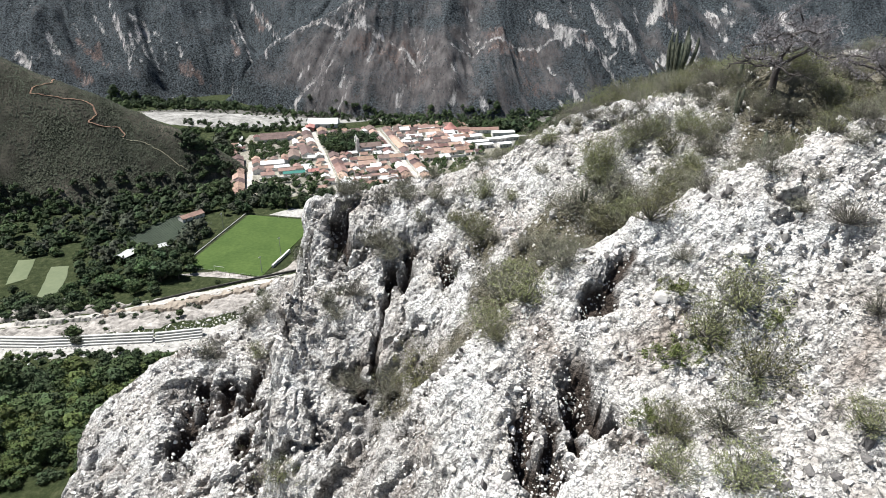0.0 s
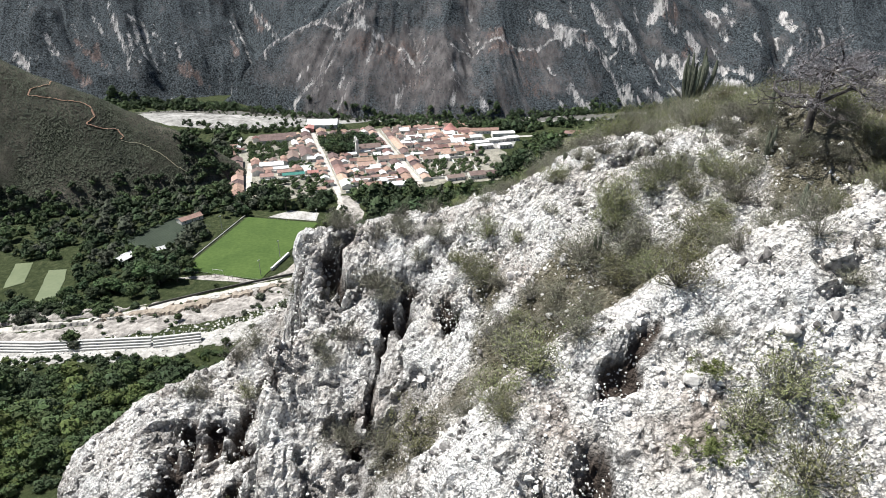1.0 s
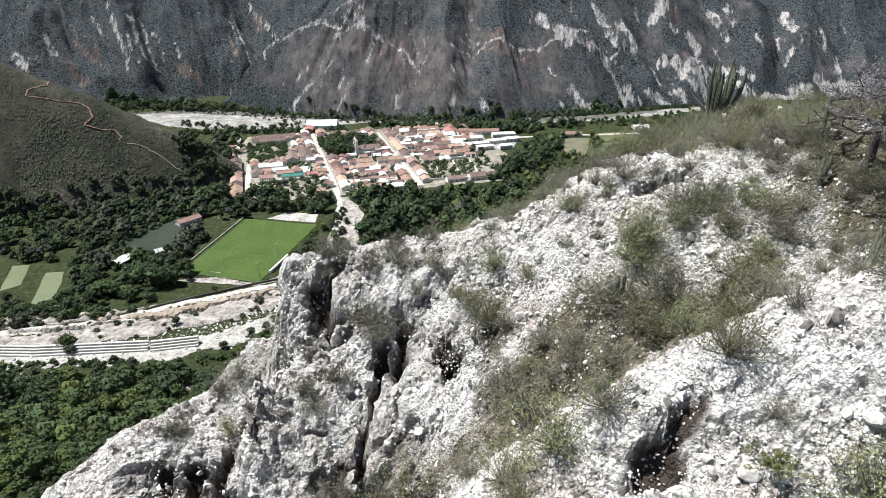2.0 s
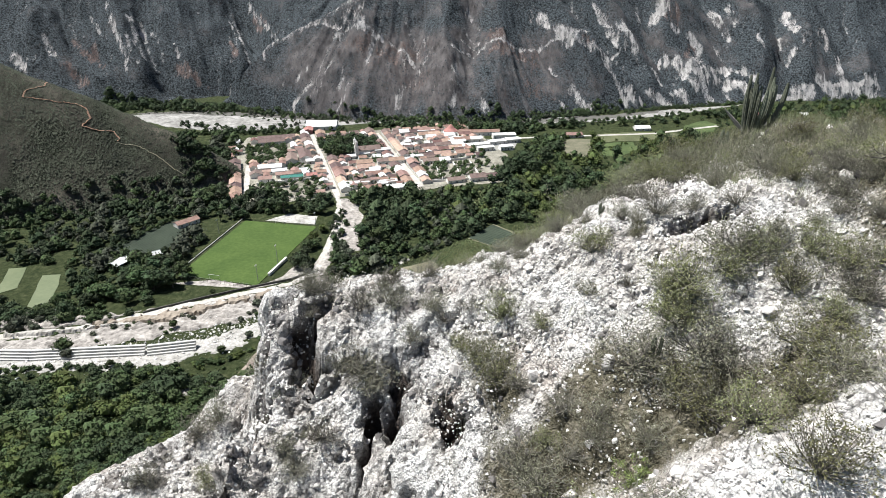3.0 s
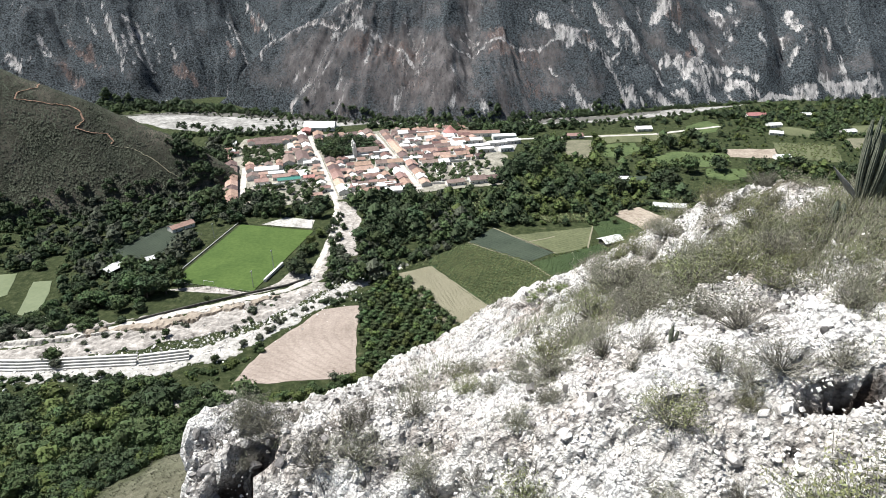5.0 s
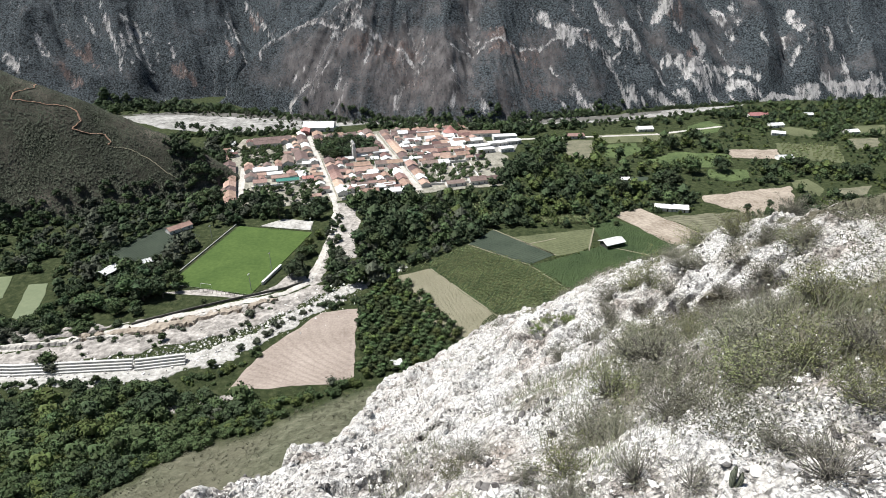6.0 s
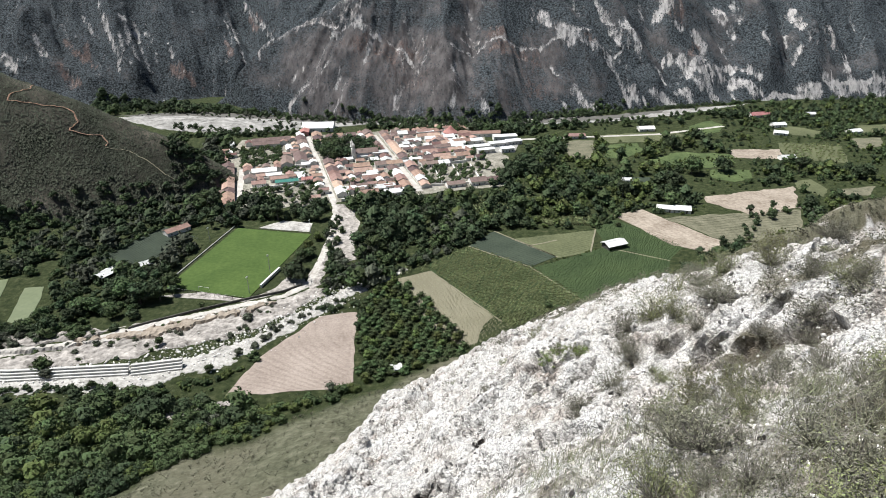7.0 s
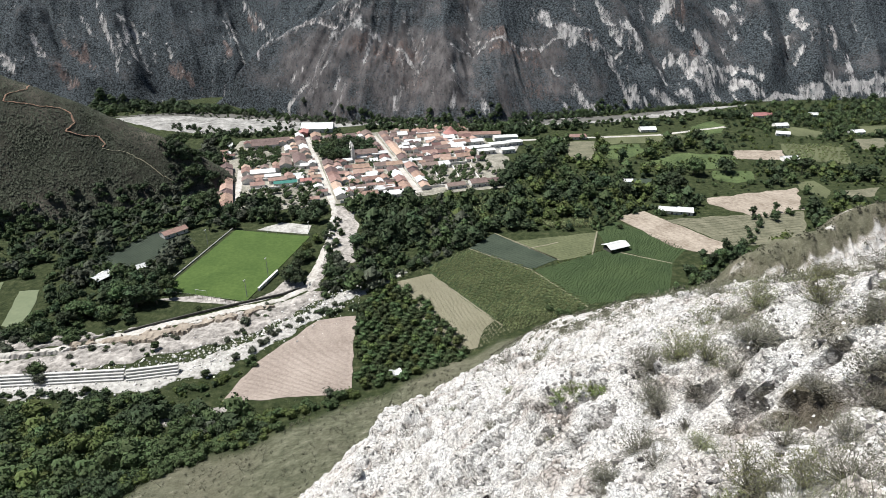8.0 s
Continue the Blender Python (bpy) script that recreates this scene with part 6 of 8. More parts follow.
def crown_shape(seed, clumps, leaves, width, height, lift, leaf=0.10, lump=OCTA):
    """Vertices and triangles of a crown: dense inner lumps wrapped in many small leaf sprays that face outwards."""
    gen = np.random.default_rng(seed)
    heap = Heap()
    a = gen.uniform(0, 6.283, clumps)
    h = gen.uniform(0, 1, clumps)
    rad = width * 0.5 * np.sqrt(gen.uniform(0.02, 0.62, clumps)) * np.sqrt(np.clip(1.12 - h**2, 0.1, 1))
    at = np.stack([np.cos(a) * rad, np.sin(a) * rad, lift + (0.12 + 0.70 * h) * (height - lift)], -1)
    size = width * gen.uniform(0.12, 0.27, clumps) * (1.25 if clumps < 9 else 1.0)
    per = max(3, leaves // clumps)
    for p, s in zip(at, size):
        form = np.array([1.15, 1.15, 0.85]) * s
        v = lump[0] * (1 + 0.16 * gen.normal(size=(len(lump[0]), 1)).clip(-1.5, 1.5)) * (0.92 if lump is OCTA else 0.74)
        heap.add(v * form + p, lump[1])
        d = gen.normal(size=(per, 3))
        d[:, 2] = d[:, 2] * 0.9 + 0.25
        d /= np.linalg.norm(d, axis=1, keepdims=True)
        out = d + 0.55 * gen.normal(size=(per, 3))
        out /= np.linalg.norm(out, axis=1, keepdims=True)
        side = np.cross(out, gen.normal(size=(per, 3)))
        side /= np.linalg.norm(side, axis=1, keepdims=True)
        up = np.cross(out, side)
        c = p + d * form * gen.uniform(0.70, 1.30, (per, 1))
        r = width * leaf * gen.uniform(0.5, 1.25, (per, 1))
        tri = np.stack([c + side * r, c - side * 0.6 * r + up * 0.8 * r, c - side * 0.5 * r - up * 0.75 * r], 1)
        heap.add(tri.reshape(-1, 3), np.arange(per * 3).reshape(-1, 3))
    return np.concatenate(heap.v), np.concatenate(heap.f3)


def trunk_mesh(seed, height, radius):
    gen = np.random.default_rng(seed)
    heap = Heap()
    heap.add(*tube(np.array([[0, 0, -0.3], [0.1, 0, height * 0.3], [0.05, 0.15, height * 0.6], [0, 0.1, height * 0.85]]), radius * np.array([1.2, 1, 0.7, 0.35]), 6))
    for _ in range(4):
        a = gen.uniform(0, 6.283)
        heap.add(*tube(np.array([[0.05, 0.05, height * 0.4], [math.cos(a) * height * 0.14, math.sin(a) * height * 0.14, height * 0.58], [math.cos(a) * height * 0.28, math.sin(a) * height * 0.28, height * 0.74]]), radius * np.array([0.6, 0.45, 0.2]), 5))
    return heap.mesh("trunk", M["trunk"], True)


TREES = {}
for n, (tone, width, height, lift) in enumerate((("dark", 9, 9, 1.5), ("mid", 8, 8, 1.2), ("light", 7, 7, 1.0), ("grey", 8, 7, 1.4), ("dark", 7, 11, 1.8), ("mid", 10, 8.5, 1.4))):
    v, f = crown_shape(500 + n, 15, 620, width * 1.08, height, lift, 0.062, ICO1)
    TREES.setdefault(tone, []).append((trunk_mesh(520 + n, height, 0.028 * height), mesh_from("crown", v, f, M["crown_" + tone])))
TREE_LABEL = {"dark": "dark green broadleaf tree with a dense uneven crown", "mid": "green broadleaf tree in the valley", "light": "fresh light green leafy tree", "grey": "dull grey-green thorny tree"}
STAND = []


def plant_tree(tone, x, y, size, group="valley trees", z=0.0):
    trunk, crown = TREES[tone][rng.integers(len(TREES[tone]))]
    m = Matrix.LocRotScale((x, y, z), Euler((0, 0, rng.uniform(0, 6.28))), Vector((size * rng.uniform(0.85, 1.15), size * rng.uniform(0.85, 1.15), size * rng.uniform(0.85, 1.1))))
    ob = thing("tree", TREE_LABEL[tone], "tree", m, group)
    part("trunk", trunk, ob)
    part("crown", crown, ob)
    STAND.append((x, y))
    return ob


def inside(px, py, poly):
    n, hit = len(poly), np.zeros(np.shape(px), bool)
    for k in range(n):
        (ax, ay), (bx, by) = poly[k], poly[(k + 1) % n]
        cross = ((ay > py) != (by > py)) & (px < (bx - ax) * (py - ay) / (by - ay + 1e-9) + ax)
        hit ^= cross
    return hit


# open ground that stays free of trees
OPEN = ([[(-160, 442), (-92, 428), (-112, 326), (-180, 343)], [(-110, 238), (-42, 246), (-48, 322), (-74, 318), (-102, 276)], [(-33, 359), (-10, 380), (16, 404), (36, 432), (112, 434), (132, 464), (160, 475), (204, 408), (186, 388), (152, 378), (137, 337), (84, 318), (12, 276), (-8, 296)], [(216, 502), (310, 526), (290, 472), (243, 456), (213, 486)], [(295, 638), (356, 640), (340, 598), (286, 604)], [(170, 456), (285, 472), (262, 422), (205, 402)], [(-250, 300), (-298, 352), (-276, 362), (-246, 352), (-230, 302)], [(-246, 376), (-214, 444), (-180, 424), (-202, 370)]] +
        [[(-143, 437), (-98, 428), (-100, 448), (-126, 454)], [(166, 692), (213, 704), (268, 706), (274, 688), (250, 669), (216, 660), (170, 656)], [(272, 706), (299, 744), (330, 760), (335, 736), (318, 703), (287, 688)], [(129, 672), (165, 676), (163, 647), (147, 600), (120, 610)], [(240, 630), (296, 622), (285, 587), (256, 573), (222, 580), (192, 594)], [(250, 574), (292, 572), (286, 547), (259, 532), (242, 546)], [(175, 658), (211, 663), (210, 634), (178, 601), (158, 611)], [(397, 734), (416, 729), (435, 706), (415, 679), (390, 690)],
        [(446, 680), (487, 683), (470, 646), (432, 632)]] +
        [[(313, 542), (336, 545), (336, 516), (319, 497), (305, 518)], [(343, 521), (383, 527), (363, 500), (335, 498)], [(486, 734), (532, 739), (505, 693), (471, 693)], [(355, 665), (424, 650), (396, 584), (340, 604)], [(-420, 690), (-165, 694), (-165, 705), (110, 728), (310, 770), (310, 830), (112, 770), (-200, 790), (-420, 810)], [(-99, 488), (-84, 490), (-64, 450), (-64, 405), (-58, 380), (-71, 377), (-82, 422)], [(156, 550), (190, 552), (182, 525), (158, 528)], ribbon(track_line, 9)] +
        [[(-300, 232), (-214, 244), (-150, 248), (-116, 260), (-94, 282), (-74, 308), (-56, 330), (-60, 345), (-78, 330), (-102, 300), (-140, 272), (-300, 268)], [(-215, 505), (-90, 490), (-18, 500), (60, 515), (95, 690), (-80, 712), (-170, 712), (-215, 600)], ribbon([(85, 676), (150, 684), (240, 695), (330, 730)], 8)])


def free(px, py):
    ok = np.ones(np.shape(px), bool)
    for poly in OPEN:
        ok &= ~inside(px, py, poly)
    return ok


gen = np.random.default_rng(23)
# single trees that stand out: tone, x, y, size
for tone, x, y, size in ((("dark", -97, 366, 1.0), ("dark", -100, 360, 0.8), ("light", -92, 416, 0.9), ("light", -96, 402, 0.9), ("mid", -93, 390, 0.8), ("mid", -143, 322, 0.45), ("dark", -182, 352, 1.1), ("dark", -178, 342, 1.0),
        ("mid", -188, 342, 1.0), ("dark", -186, 360, 1.0), ("dark", -196, 352, 0.9), ("mid", -174, 334, 0.9), ("dark", -166, 337, 0.8), ("dark", -226, 322, 0.7), ("dark", -192, 372, 0.9), ("mid", -186, 384, 0.8),
        ("dark", -178, 396, 0.8), ("grey", -112, 309, 0.7), ("mid", -152, 285, 0.6), ("grey", -96, 300, 0.55), ("grey", -74, 348, 0.9), ("grey", -66, 352, 0.9), ("mid", -200, 262, 1.25), ("grey", -196, 258, 0.7),
        ("mid", -170, 250, 0.45), ("mid", -118, 262, 0.5), ("dark", -158, 440, 0.9), ("dark", -168, 446, 1.0), ("dark", -176, 436, 0.9), ("dark", 192, 398, 1.0), ("dark", 200, 392, 1.0)) +
        (("mid", 184, 386, 1.0), ("dark", 176, 380, 0.9), ("light", 166, 370, 0.7), ("dark", 240, 462, 0.8), ("dark", 252, 452, 0.8), ("dark", 262, 470, 0.9), ("dark", 158, 366, 0.7), ("mid", 130, 438, 0.4),
        ("dark", -95, 357, 1.5), ("dark", -96, 369, 1.2), ("mid", -97, 384, 0.9), ("dark", -181, 327, 1.6), ("dark", -171, 331, 1.3), ("mid", -193, 334, 1.4), ("dark", -203, 343, 1.3))):
    plant_tree(tone, x, y, size)


# large old trees that rise over the woods
for tone, x, y, size in ((("dark", -62, 398, 1.7), ("dark", -54, 408, 1.5), ("mid", -48, 396, 1.4), ("dark", -40, 420, 1.8), ("dark", -22, 428, 1.9), ("dark", -10, 440, 1.8), ("mid", -30, 446, 1.6), ("dark", 84, 545, 2.0),
        ("dark", 96, 560, 2.1), ("dark", 70, 556, 1.8), ("mid", 108, 545, 1.8), ("dark", 80, 575, 1.8), ("dark", 100, 590, 1.7), ("mid", 60, 470, 1.5), ("dark", 95, 478, 1.6), ("mid", 120, 500, 1.7),
        ("dark", 150, 500, 1.6), ("dark", 135, 520, 1.6), ("dark", 200, 520, 1.7), ("mid", 230, 560, 1.7), ("dark", 262, 565, 1.8), ("dark", 170, 590, 1.6), ("mid", 205, 610, 1.6), ("dark", 240, 640, 1.7),
        ("dark", 330, 560, 1.6), ("dark", 380, 545, 1.7), ("dark", -130, 452, 1.4), ("dark", -146, 458, 1.5), ("dark", -118, 462, 1.3), ("dark", -104, 470, 1.3), ("dark", -166, 462, 1.5)) +
        (("dark", -185, 470, 1.5), ("mid", -198, 488, 1.5), ("grey", -68, 372, 1.1), ("grey", -72, 384, 1.0), ("grey", -58, 366, 1.1), ("dark", -188, 348, 1.35), ("dark", -176, 356, 1.3), ("mid", -170, 346, 1.2),
        ("mid", -205, 318, 1.1), ("mid", -190, 312, 1.1), ("dark", -212, 310, 1.0))):
    plant_tree(tone, x, y, size)


def pick_tone(tones, x, y):
    """Neighbouring trees are mostly of one tone."""
    k = 0.5 + 0.85 * float(fbm(np.array([x / 26.0]), np.array([y / 26.0]), 3, 163)[0]) + 0.13 * gen.normal()
    return tones[int(min(max(k, 0), 0.999) * len(tones))]


def grove(poly, spacing, tones, sizes, share, thick=0.75):
    """Trees over a stretch of the valley, some as single trees, the rest gathered as woodland."""
    xs, ys = [p[0] for p in poly], [p[1] for p in poly]
    n = int((max(xs) - min(xs)) * (max(ys) - min(ys)) / spacing**2)
    px, py = gen.uniform(min(xs), max(xs), n), gen.uniform(min(ys), max(ys), n)
    ok = inside(px, py, poly) & free(px, py) & (fbm(px / 22, py / 22, 3, 161) > 0.75 - 1.5 * thick)
    for x, y in zip(px[ok], py[ok]):
        tone = pick_tone(tones, x, y)
        dice = gen.random()
        size = gen.uniform(*sizes) * ((1.45 if dice < 0.22 else 0.9) if y < 345 else 1.6 if dice < 0.12 else 1.05 if dice < 0.5 else 0.62)
        if gen.random() < share and len(STAND) < 135:
            plant_tree(tone, float(x), float(y), float(size))
        else:
            WOOD.setdefault(tone, []).append((x, y, size))


WOOD = {}
grove([(-275, 150), (-192, 150), (-186, 238), (-275, 238)], 4.8, ("dark", "dark", "mid"), (0.6, 1.1), 0.04, 0.9)
grove([(-195, 150), (-175, 160), (-124, 205), (-100, 222), (-76, 231), (-104, 236), (-150, 248), (-195, 240)], 4.3, ("dark", "mid", "dark", "mid", "light", "mid"), (0.5, 1.15), 0.04, 1.0)
grove([(-262, 268), (-200, 286), (-176, 302), (-180, 330), (-262, 312)], 4.6, ("mid", "dark", "grey"), (0.5, 0.85), 0.35, 0.8)
grove([(-240, 330), (-176, 330), (-180, 400), (-200, 440), (-240, 380)], 5.4, ("dark", "mid", "grey"), (0.6, 1.0), 0.4, 0.8)
grove([(-340, 380), (-250, 350), (-205, 440), (-190, 500), (-230, 470), (-330, 440)], 6.5, ("dark", "grey", "dark", "mid"), (0.6, 1.05), 0.1, 0.85)
grove([(-205, 440), (-92, 440), (-92, 495), (-210, 505)], 6.5, ("dark", "mid", "dark", "grey"), (0.7, 1.15), 0.4, 0.85)
grove([(-76, 345), (-40, 345), (-30, 372), (14, 408), (36, 436), (0, 500), (-85, 490), (-78, 420)], 6.2, ("dark", "dark", "mid", "grey"), (0.75, 1.3), 0.3, 0.8)
grove([(14, 408), (112, 436), (132, 466), (200, 475), (215, 500), (200, 560), (60, 515), (0, 500)], 6.5, ("dark", "mid", "dark", "light"), (0.7, 1.2), 0.15, 0.8)
grove([(60, 515), (200, 555), (300, 520), (420, 560), (330, 600), (290, 640), (360, 660), (300, 720), (250, 700), (90, 675)], 8.2, ("dark", "mid", "light", "mid", "light"), (0.6, 1.15), 0.05, 0.62)
grove([(195, 385), (290, 470), (310, 525), (520, 600), (620, 520), (300, 380)], 8.4, ("dark", "mid", "light"), (0.6, 1.1), 0.05, 0.65)
grove([(400, 580), (640, 560), (720, 860), (330, 790), (310, 740), (420, 650)], 8.5, ("mid", "dark", "light", "mid"), (0.5, 0.9), 0.02, 0.8)
grove([(330, 795), (430, 845), (620, 880), (900, 925), (1000, 760), (720, 700), (640, 640), (560, 655), (420, 700)], 9.0, ("mid", "dark", "mid"), (0.5, 0.95), 0.0, 0.85)
grove([(-90, 706), (110, 690), (120, 735), (-90, 735)], 7, ("dark", "mid", "dark"), (0.8, 1.2), 0.15, 0.9)
grove([(90, 725), (300, 770), (300, 745), (110, 700)], 8, ("dark", "mid"), (0.6, 1.0), 0.1, 0.5)
grove([(-470, 790), (-330, 800), (-240, 782), (-150, 766), (-150, 776), (-230, 796), (-300, 815), (-350, 845), (-470, 850)], 5.5, ("dark", "mid", "dark"), (0.7, 1.1), 0.0, 0.9)
grove([(-230, 500), (-205, 510), (-215, 640), (-260, 690), (-240, 560)], 7, ("dark", "mid", "grey"), (0.7, 1.1), 0.1, 0.9)


def hedge(line, width, step_m, tones, sizes):
    """Bushes strung along a line."""
    for (ax, ay), (bx, by) in zip(line, line[1:]):
        n = max(1, int(math.hypot(bx - ax, by - ay) / step_m))
        for q in range(n):
            u = (q + gen.random()) / n
            px, py = ax + (bx - ax) * u + gen.normal() * width, ay + (by - ay) * u + gen.normal() * width
            size = gen.uniform(*sizes)
            if width < 8 or free(np.array(px), np.array(py)):
                WOOD.setdefault(pick_tone(tones, px, py), []).append((px, py, size))


# low bushes over the valley down the river
hedge([(40, 470), (150, 500), (300, 540), (480, 590)], 30.0, 0.9, ("mid", "dark", "light", "mid"), (0.22, 0.5))
hedge([(120, 600), (260, 640), (420, 700), (620, 740)], 34.0, 1.0, ("mid", "dark", "light", "mid"), (0.22, 0.5))
# sparse bushes on the bushy meadows
hedge([(200, 596), (250, 600), (290, 606)], 7.5, 1.6, ("light", "mid", "light"), (0.15, 0.4))
hedge([(250, 555), (286, 560)], 6.0, 1.6, ("light", "mid", "light"), (0.15, 0.4))
hedge([(170, 612), (195, 655)], 6.0, 1.6, ("light", "mid"), (0.15, 0.4))
# trees along the mountain foot behind the village
hedge([(-330, 838), (-250, 796), (-190, 772), (-60, 754), (50, 750), (150, 776), (230, 812)], 5.0, 2.0, ("dark", "mid", "dark", "grey"), (0.45, 1.0))
hedge([(-90, 728), (20, 724), (110, 730)], 7.0, 2.2, ("dark", "mid", "dark"), (0.6, 1.2))
# the wooded foot of the scrub hill
for shift in (0, 7, 15):
    hedge([(-380, 405 + shift), (-340, 424 + shift), (-300, 447 + shift), (-250, 474 + shift), (-212, 496 + shift)], 4.0, 2.6 + 0.12 * shift, ("dark", "grey", "mid", "dark"), (0.4, 1.0))
# trees on the hill's flank above the village
hedge([(-240, 534), (-221, 530), (-205, 528), (-197, 524)], 4.5, 0.9, ("dark", "dark", "mid"), (0.35, 0.9))
hedge([(-232, 517), (-214, 512), (-198, 508)], 4.5, 1.2, ("dark", "grey", "mid"), (0.3, 0.8))
# undergrowth below the hillside
hedge([(-275, 205), (-200, 205), (-140, 222)], 22.0, 0.40, ("mid", "dark", "dark", "light"), (0.25, 0.6))
hedge([(-150, 172), (-133, 187), (-115, 202), (-93, 218), (-73, 230)], 3.4, 0.6, ("mid", "dark", "light", "mid"), (0.3, 0.75))
hedge([(-170, 172), (-142, 192), (-118, 210)], 6.0, 0.7, ("dark", "dark", "mid"), (0.4, 0.9))
hedge([(-190, 235), (-140, 240), (-110, 244)], 5.0, 1.2, ("light", "mid", "grey"), (0.2, 0.45))
# hedges and bushes along the streambed, the track and the fields
hedge([(-128, 214), (-116, 217), (-98, 225), (-76, 232), (-57, 242), (-42, 250)], 2.2, 2.0, ("mid", "grey", "light", "mid"), (0.45, 0.8))
hedge([(-130, 252), (-112, 256), (-104, 264), (-97, 276)], 2.0, 2.2, ("light", "mid", "grey"), (0.3, 0.6))
hedge([(-107, 276), (-100, 288), (-93, 298), (-84, 310), (-72, 322), (-62, 330)], 1.6, 2.6, ("mid", "dark", "grey"), (0.3, 0.62))
hedge([(-70, 318), (-58, 326), (-50, 322), (-46, 300)], 1.8, 2.6, ("mid", "dark"), (0.4, 0.7))
hedge([(-225, 300), (-195, 290), (-165, 284), (-152, 279)], 2.5, 2.8, ("mid", "grey", "light"), (0.25, 0.5))
hedge([(-240, 276), (-200, 284), (-170, 292), (-140, 300)], 4.0, 4.0, ("grey", "mid"), (0.2, 0.5))
hedge([(-120, 290), (-112, 310), (-98, 326)], 3.5, 2.6, ("mid", "grey"), (0.25, 0.5))
hedge([(-72, 335), (-74, 352), (-76, 370), (-78, 392), (-82, 420), (-84, 450)], 2.6, 3.2, ("grey", "mid", "dark"), (0.4, 0.8))
hedge([(-60, 345), (-45, 352), (-34, 362), (-24, 376), (-8, 388), (10, 406)], 2.6, 2.8, ("grey", "dark", "mid"), (0.4, 0.85))
hedge([(-10, 372), (20, 352), (50, 338), (84, 322)], 0.9, 3.0, ("mid", "dark"), (0.14, 0.26))
hedge([(56, 372), (86, 388), (112, 403)], 0.8, 4.0, ("mid", "light"), (0.12, 0.25))
hedge([(60, 318), (84, 314), (112, 326), (138, 338), (160, 362)], 3.0, 2.6, ("dark", "mid", "mid"), (0.4, 0.8))
hedge([(160, 362), (184, 386), (205, 402)], 4.0, 2.4, ("dark", "mid", "dark"), (0.6, 1.0))
hedge([(-242, 372), (-214, 440)], 2.0, 3.0, ("dark", "mid"), (0.4, 0.7))
hedge([(-250, 300), (-236, 300), (-224, 340), (-240, 352)], 2.0, 3.0, ("mid", "dark", "grey"), (0.35, 0.7))
hedge([(-262, 240), (-200, 247), (-160, 250)], 1.5, 3.0, ("mid", "dark", "light"), (0.3, 0.6))
hedge([(112, 434), (132, 460), (158, 474), (175, 462)], 2.0, 3.4, ("mid", "dark"), (0.4, 0.7))
hedge([(205, 402), (243, 456), (290, 472)], 3.0, 4.5, ("mid", "dark"), (0.35, 0.7))
hedge([(110, 330), (125, 300), (160, 290), (230, 330)], 9.0, 1.8, ("dark", "mid", "mid"), (0.6, 1.0))
hedge([(-420, 800), (-330, 800), (-250, 778), (-180, 752)], 5.0, 3.6, ("grey", "mid", "dark"), (0.2, 0.5))
hedge([(48, 536), (70, 566), (90, 596), (108, 630), (118, 668)], 7.0, 1.3, ("dark", "mid"), (0.8, 1.4))
hedge([(-310, 690), (-250, 692), (-190, 702), (-172, 706)], 4.0, 2.0, ("dark", "mid"), (0.4, 0.9))
hedge([(-330, 735), (-260, 712), (-190, 718)], 7.0, 3.2, ("mid", "dark"), (0.35, 0.8))
hedge([(110, 772), (230, 798), (330, 832), (430, 858)], 4.0, 2.6, ("dark", "mid"), (0.4, 0.8))
hedge([(150, 735), (230, 752), (320, 790), (360, 800)], 6.0, 2.6, ("dark", "mid"), (0.4, 0.8))
hedge([(-190, 735), (-120, 750), (0, 752), (110, 752)], 5.0, 4.5, ("mid", "dark", "grey"), (0.4, 0.8))
LOW_CROWN = [crown_shape(560 + k, 6, 84, 9.4, 7.0, 0.2, 0.105) for k in range(4)]
NEAR_CROWN = [crown_shape(570 + k, 9, 330, 9.6, 5.6, 0.0, 0.064, ICO1) for k in range(4)]
for tone, places in WOOD.items():
    heap = Heap()
    places = np.array(places)
    for k in range(4):
        some = places[k::4]
        if len(some):
            z = np.where(some[:, 0] < -190, np.maximum(0, left_hill_height(some[:, 0], some[:, 1])), 0)
            z = np.maximum(z, mountain_height(some[:, 0], some[:, 1])) * (some[:, 1] > 340) + np.maximum(0, on_ground(some[:, 0], some[:, 1])) * (some[:, 1] <= 340)
            spot, close = np.stack([some[:, 0], some[:, 1], z - 0.3], -1), some[:, 1] < 330
            heap.add(*scatter(*LOW_CROWN[k], spot[~close], some[~close, 2], gen, spin=False))
            if close.any():
                heap.add(*scatter(*NEAR_CROWN[k], spot[close], some[close, 2], gen, spin=False))
    tagged(new("woodland", heap.mesh("woodland", M["wood_" + tone])), {"dark": "dark green woodland of the valley floor", "mid": "green woodland and bushes of the valley", "light": "light green bushes among the woods", "grey": "grey-green thorn bushes of the valley"}[tone], "woodland", kind="stuff")

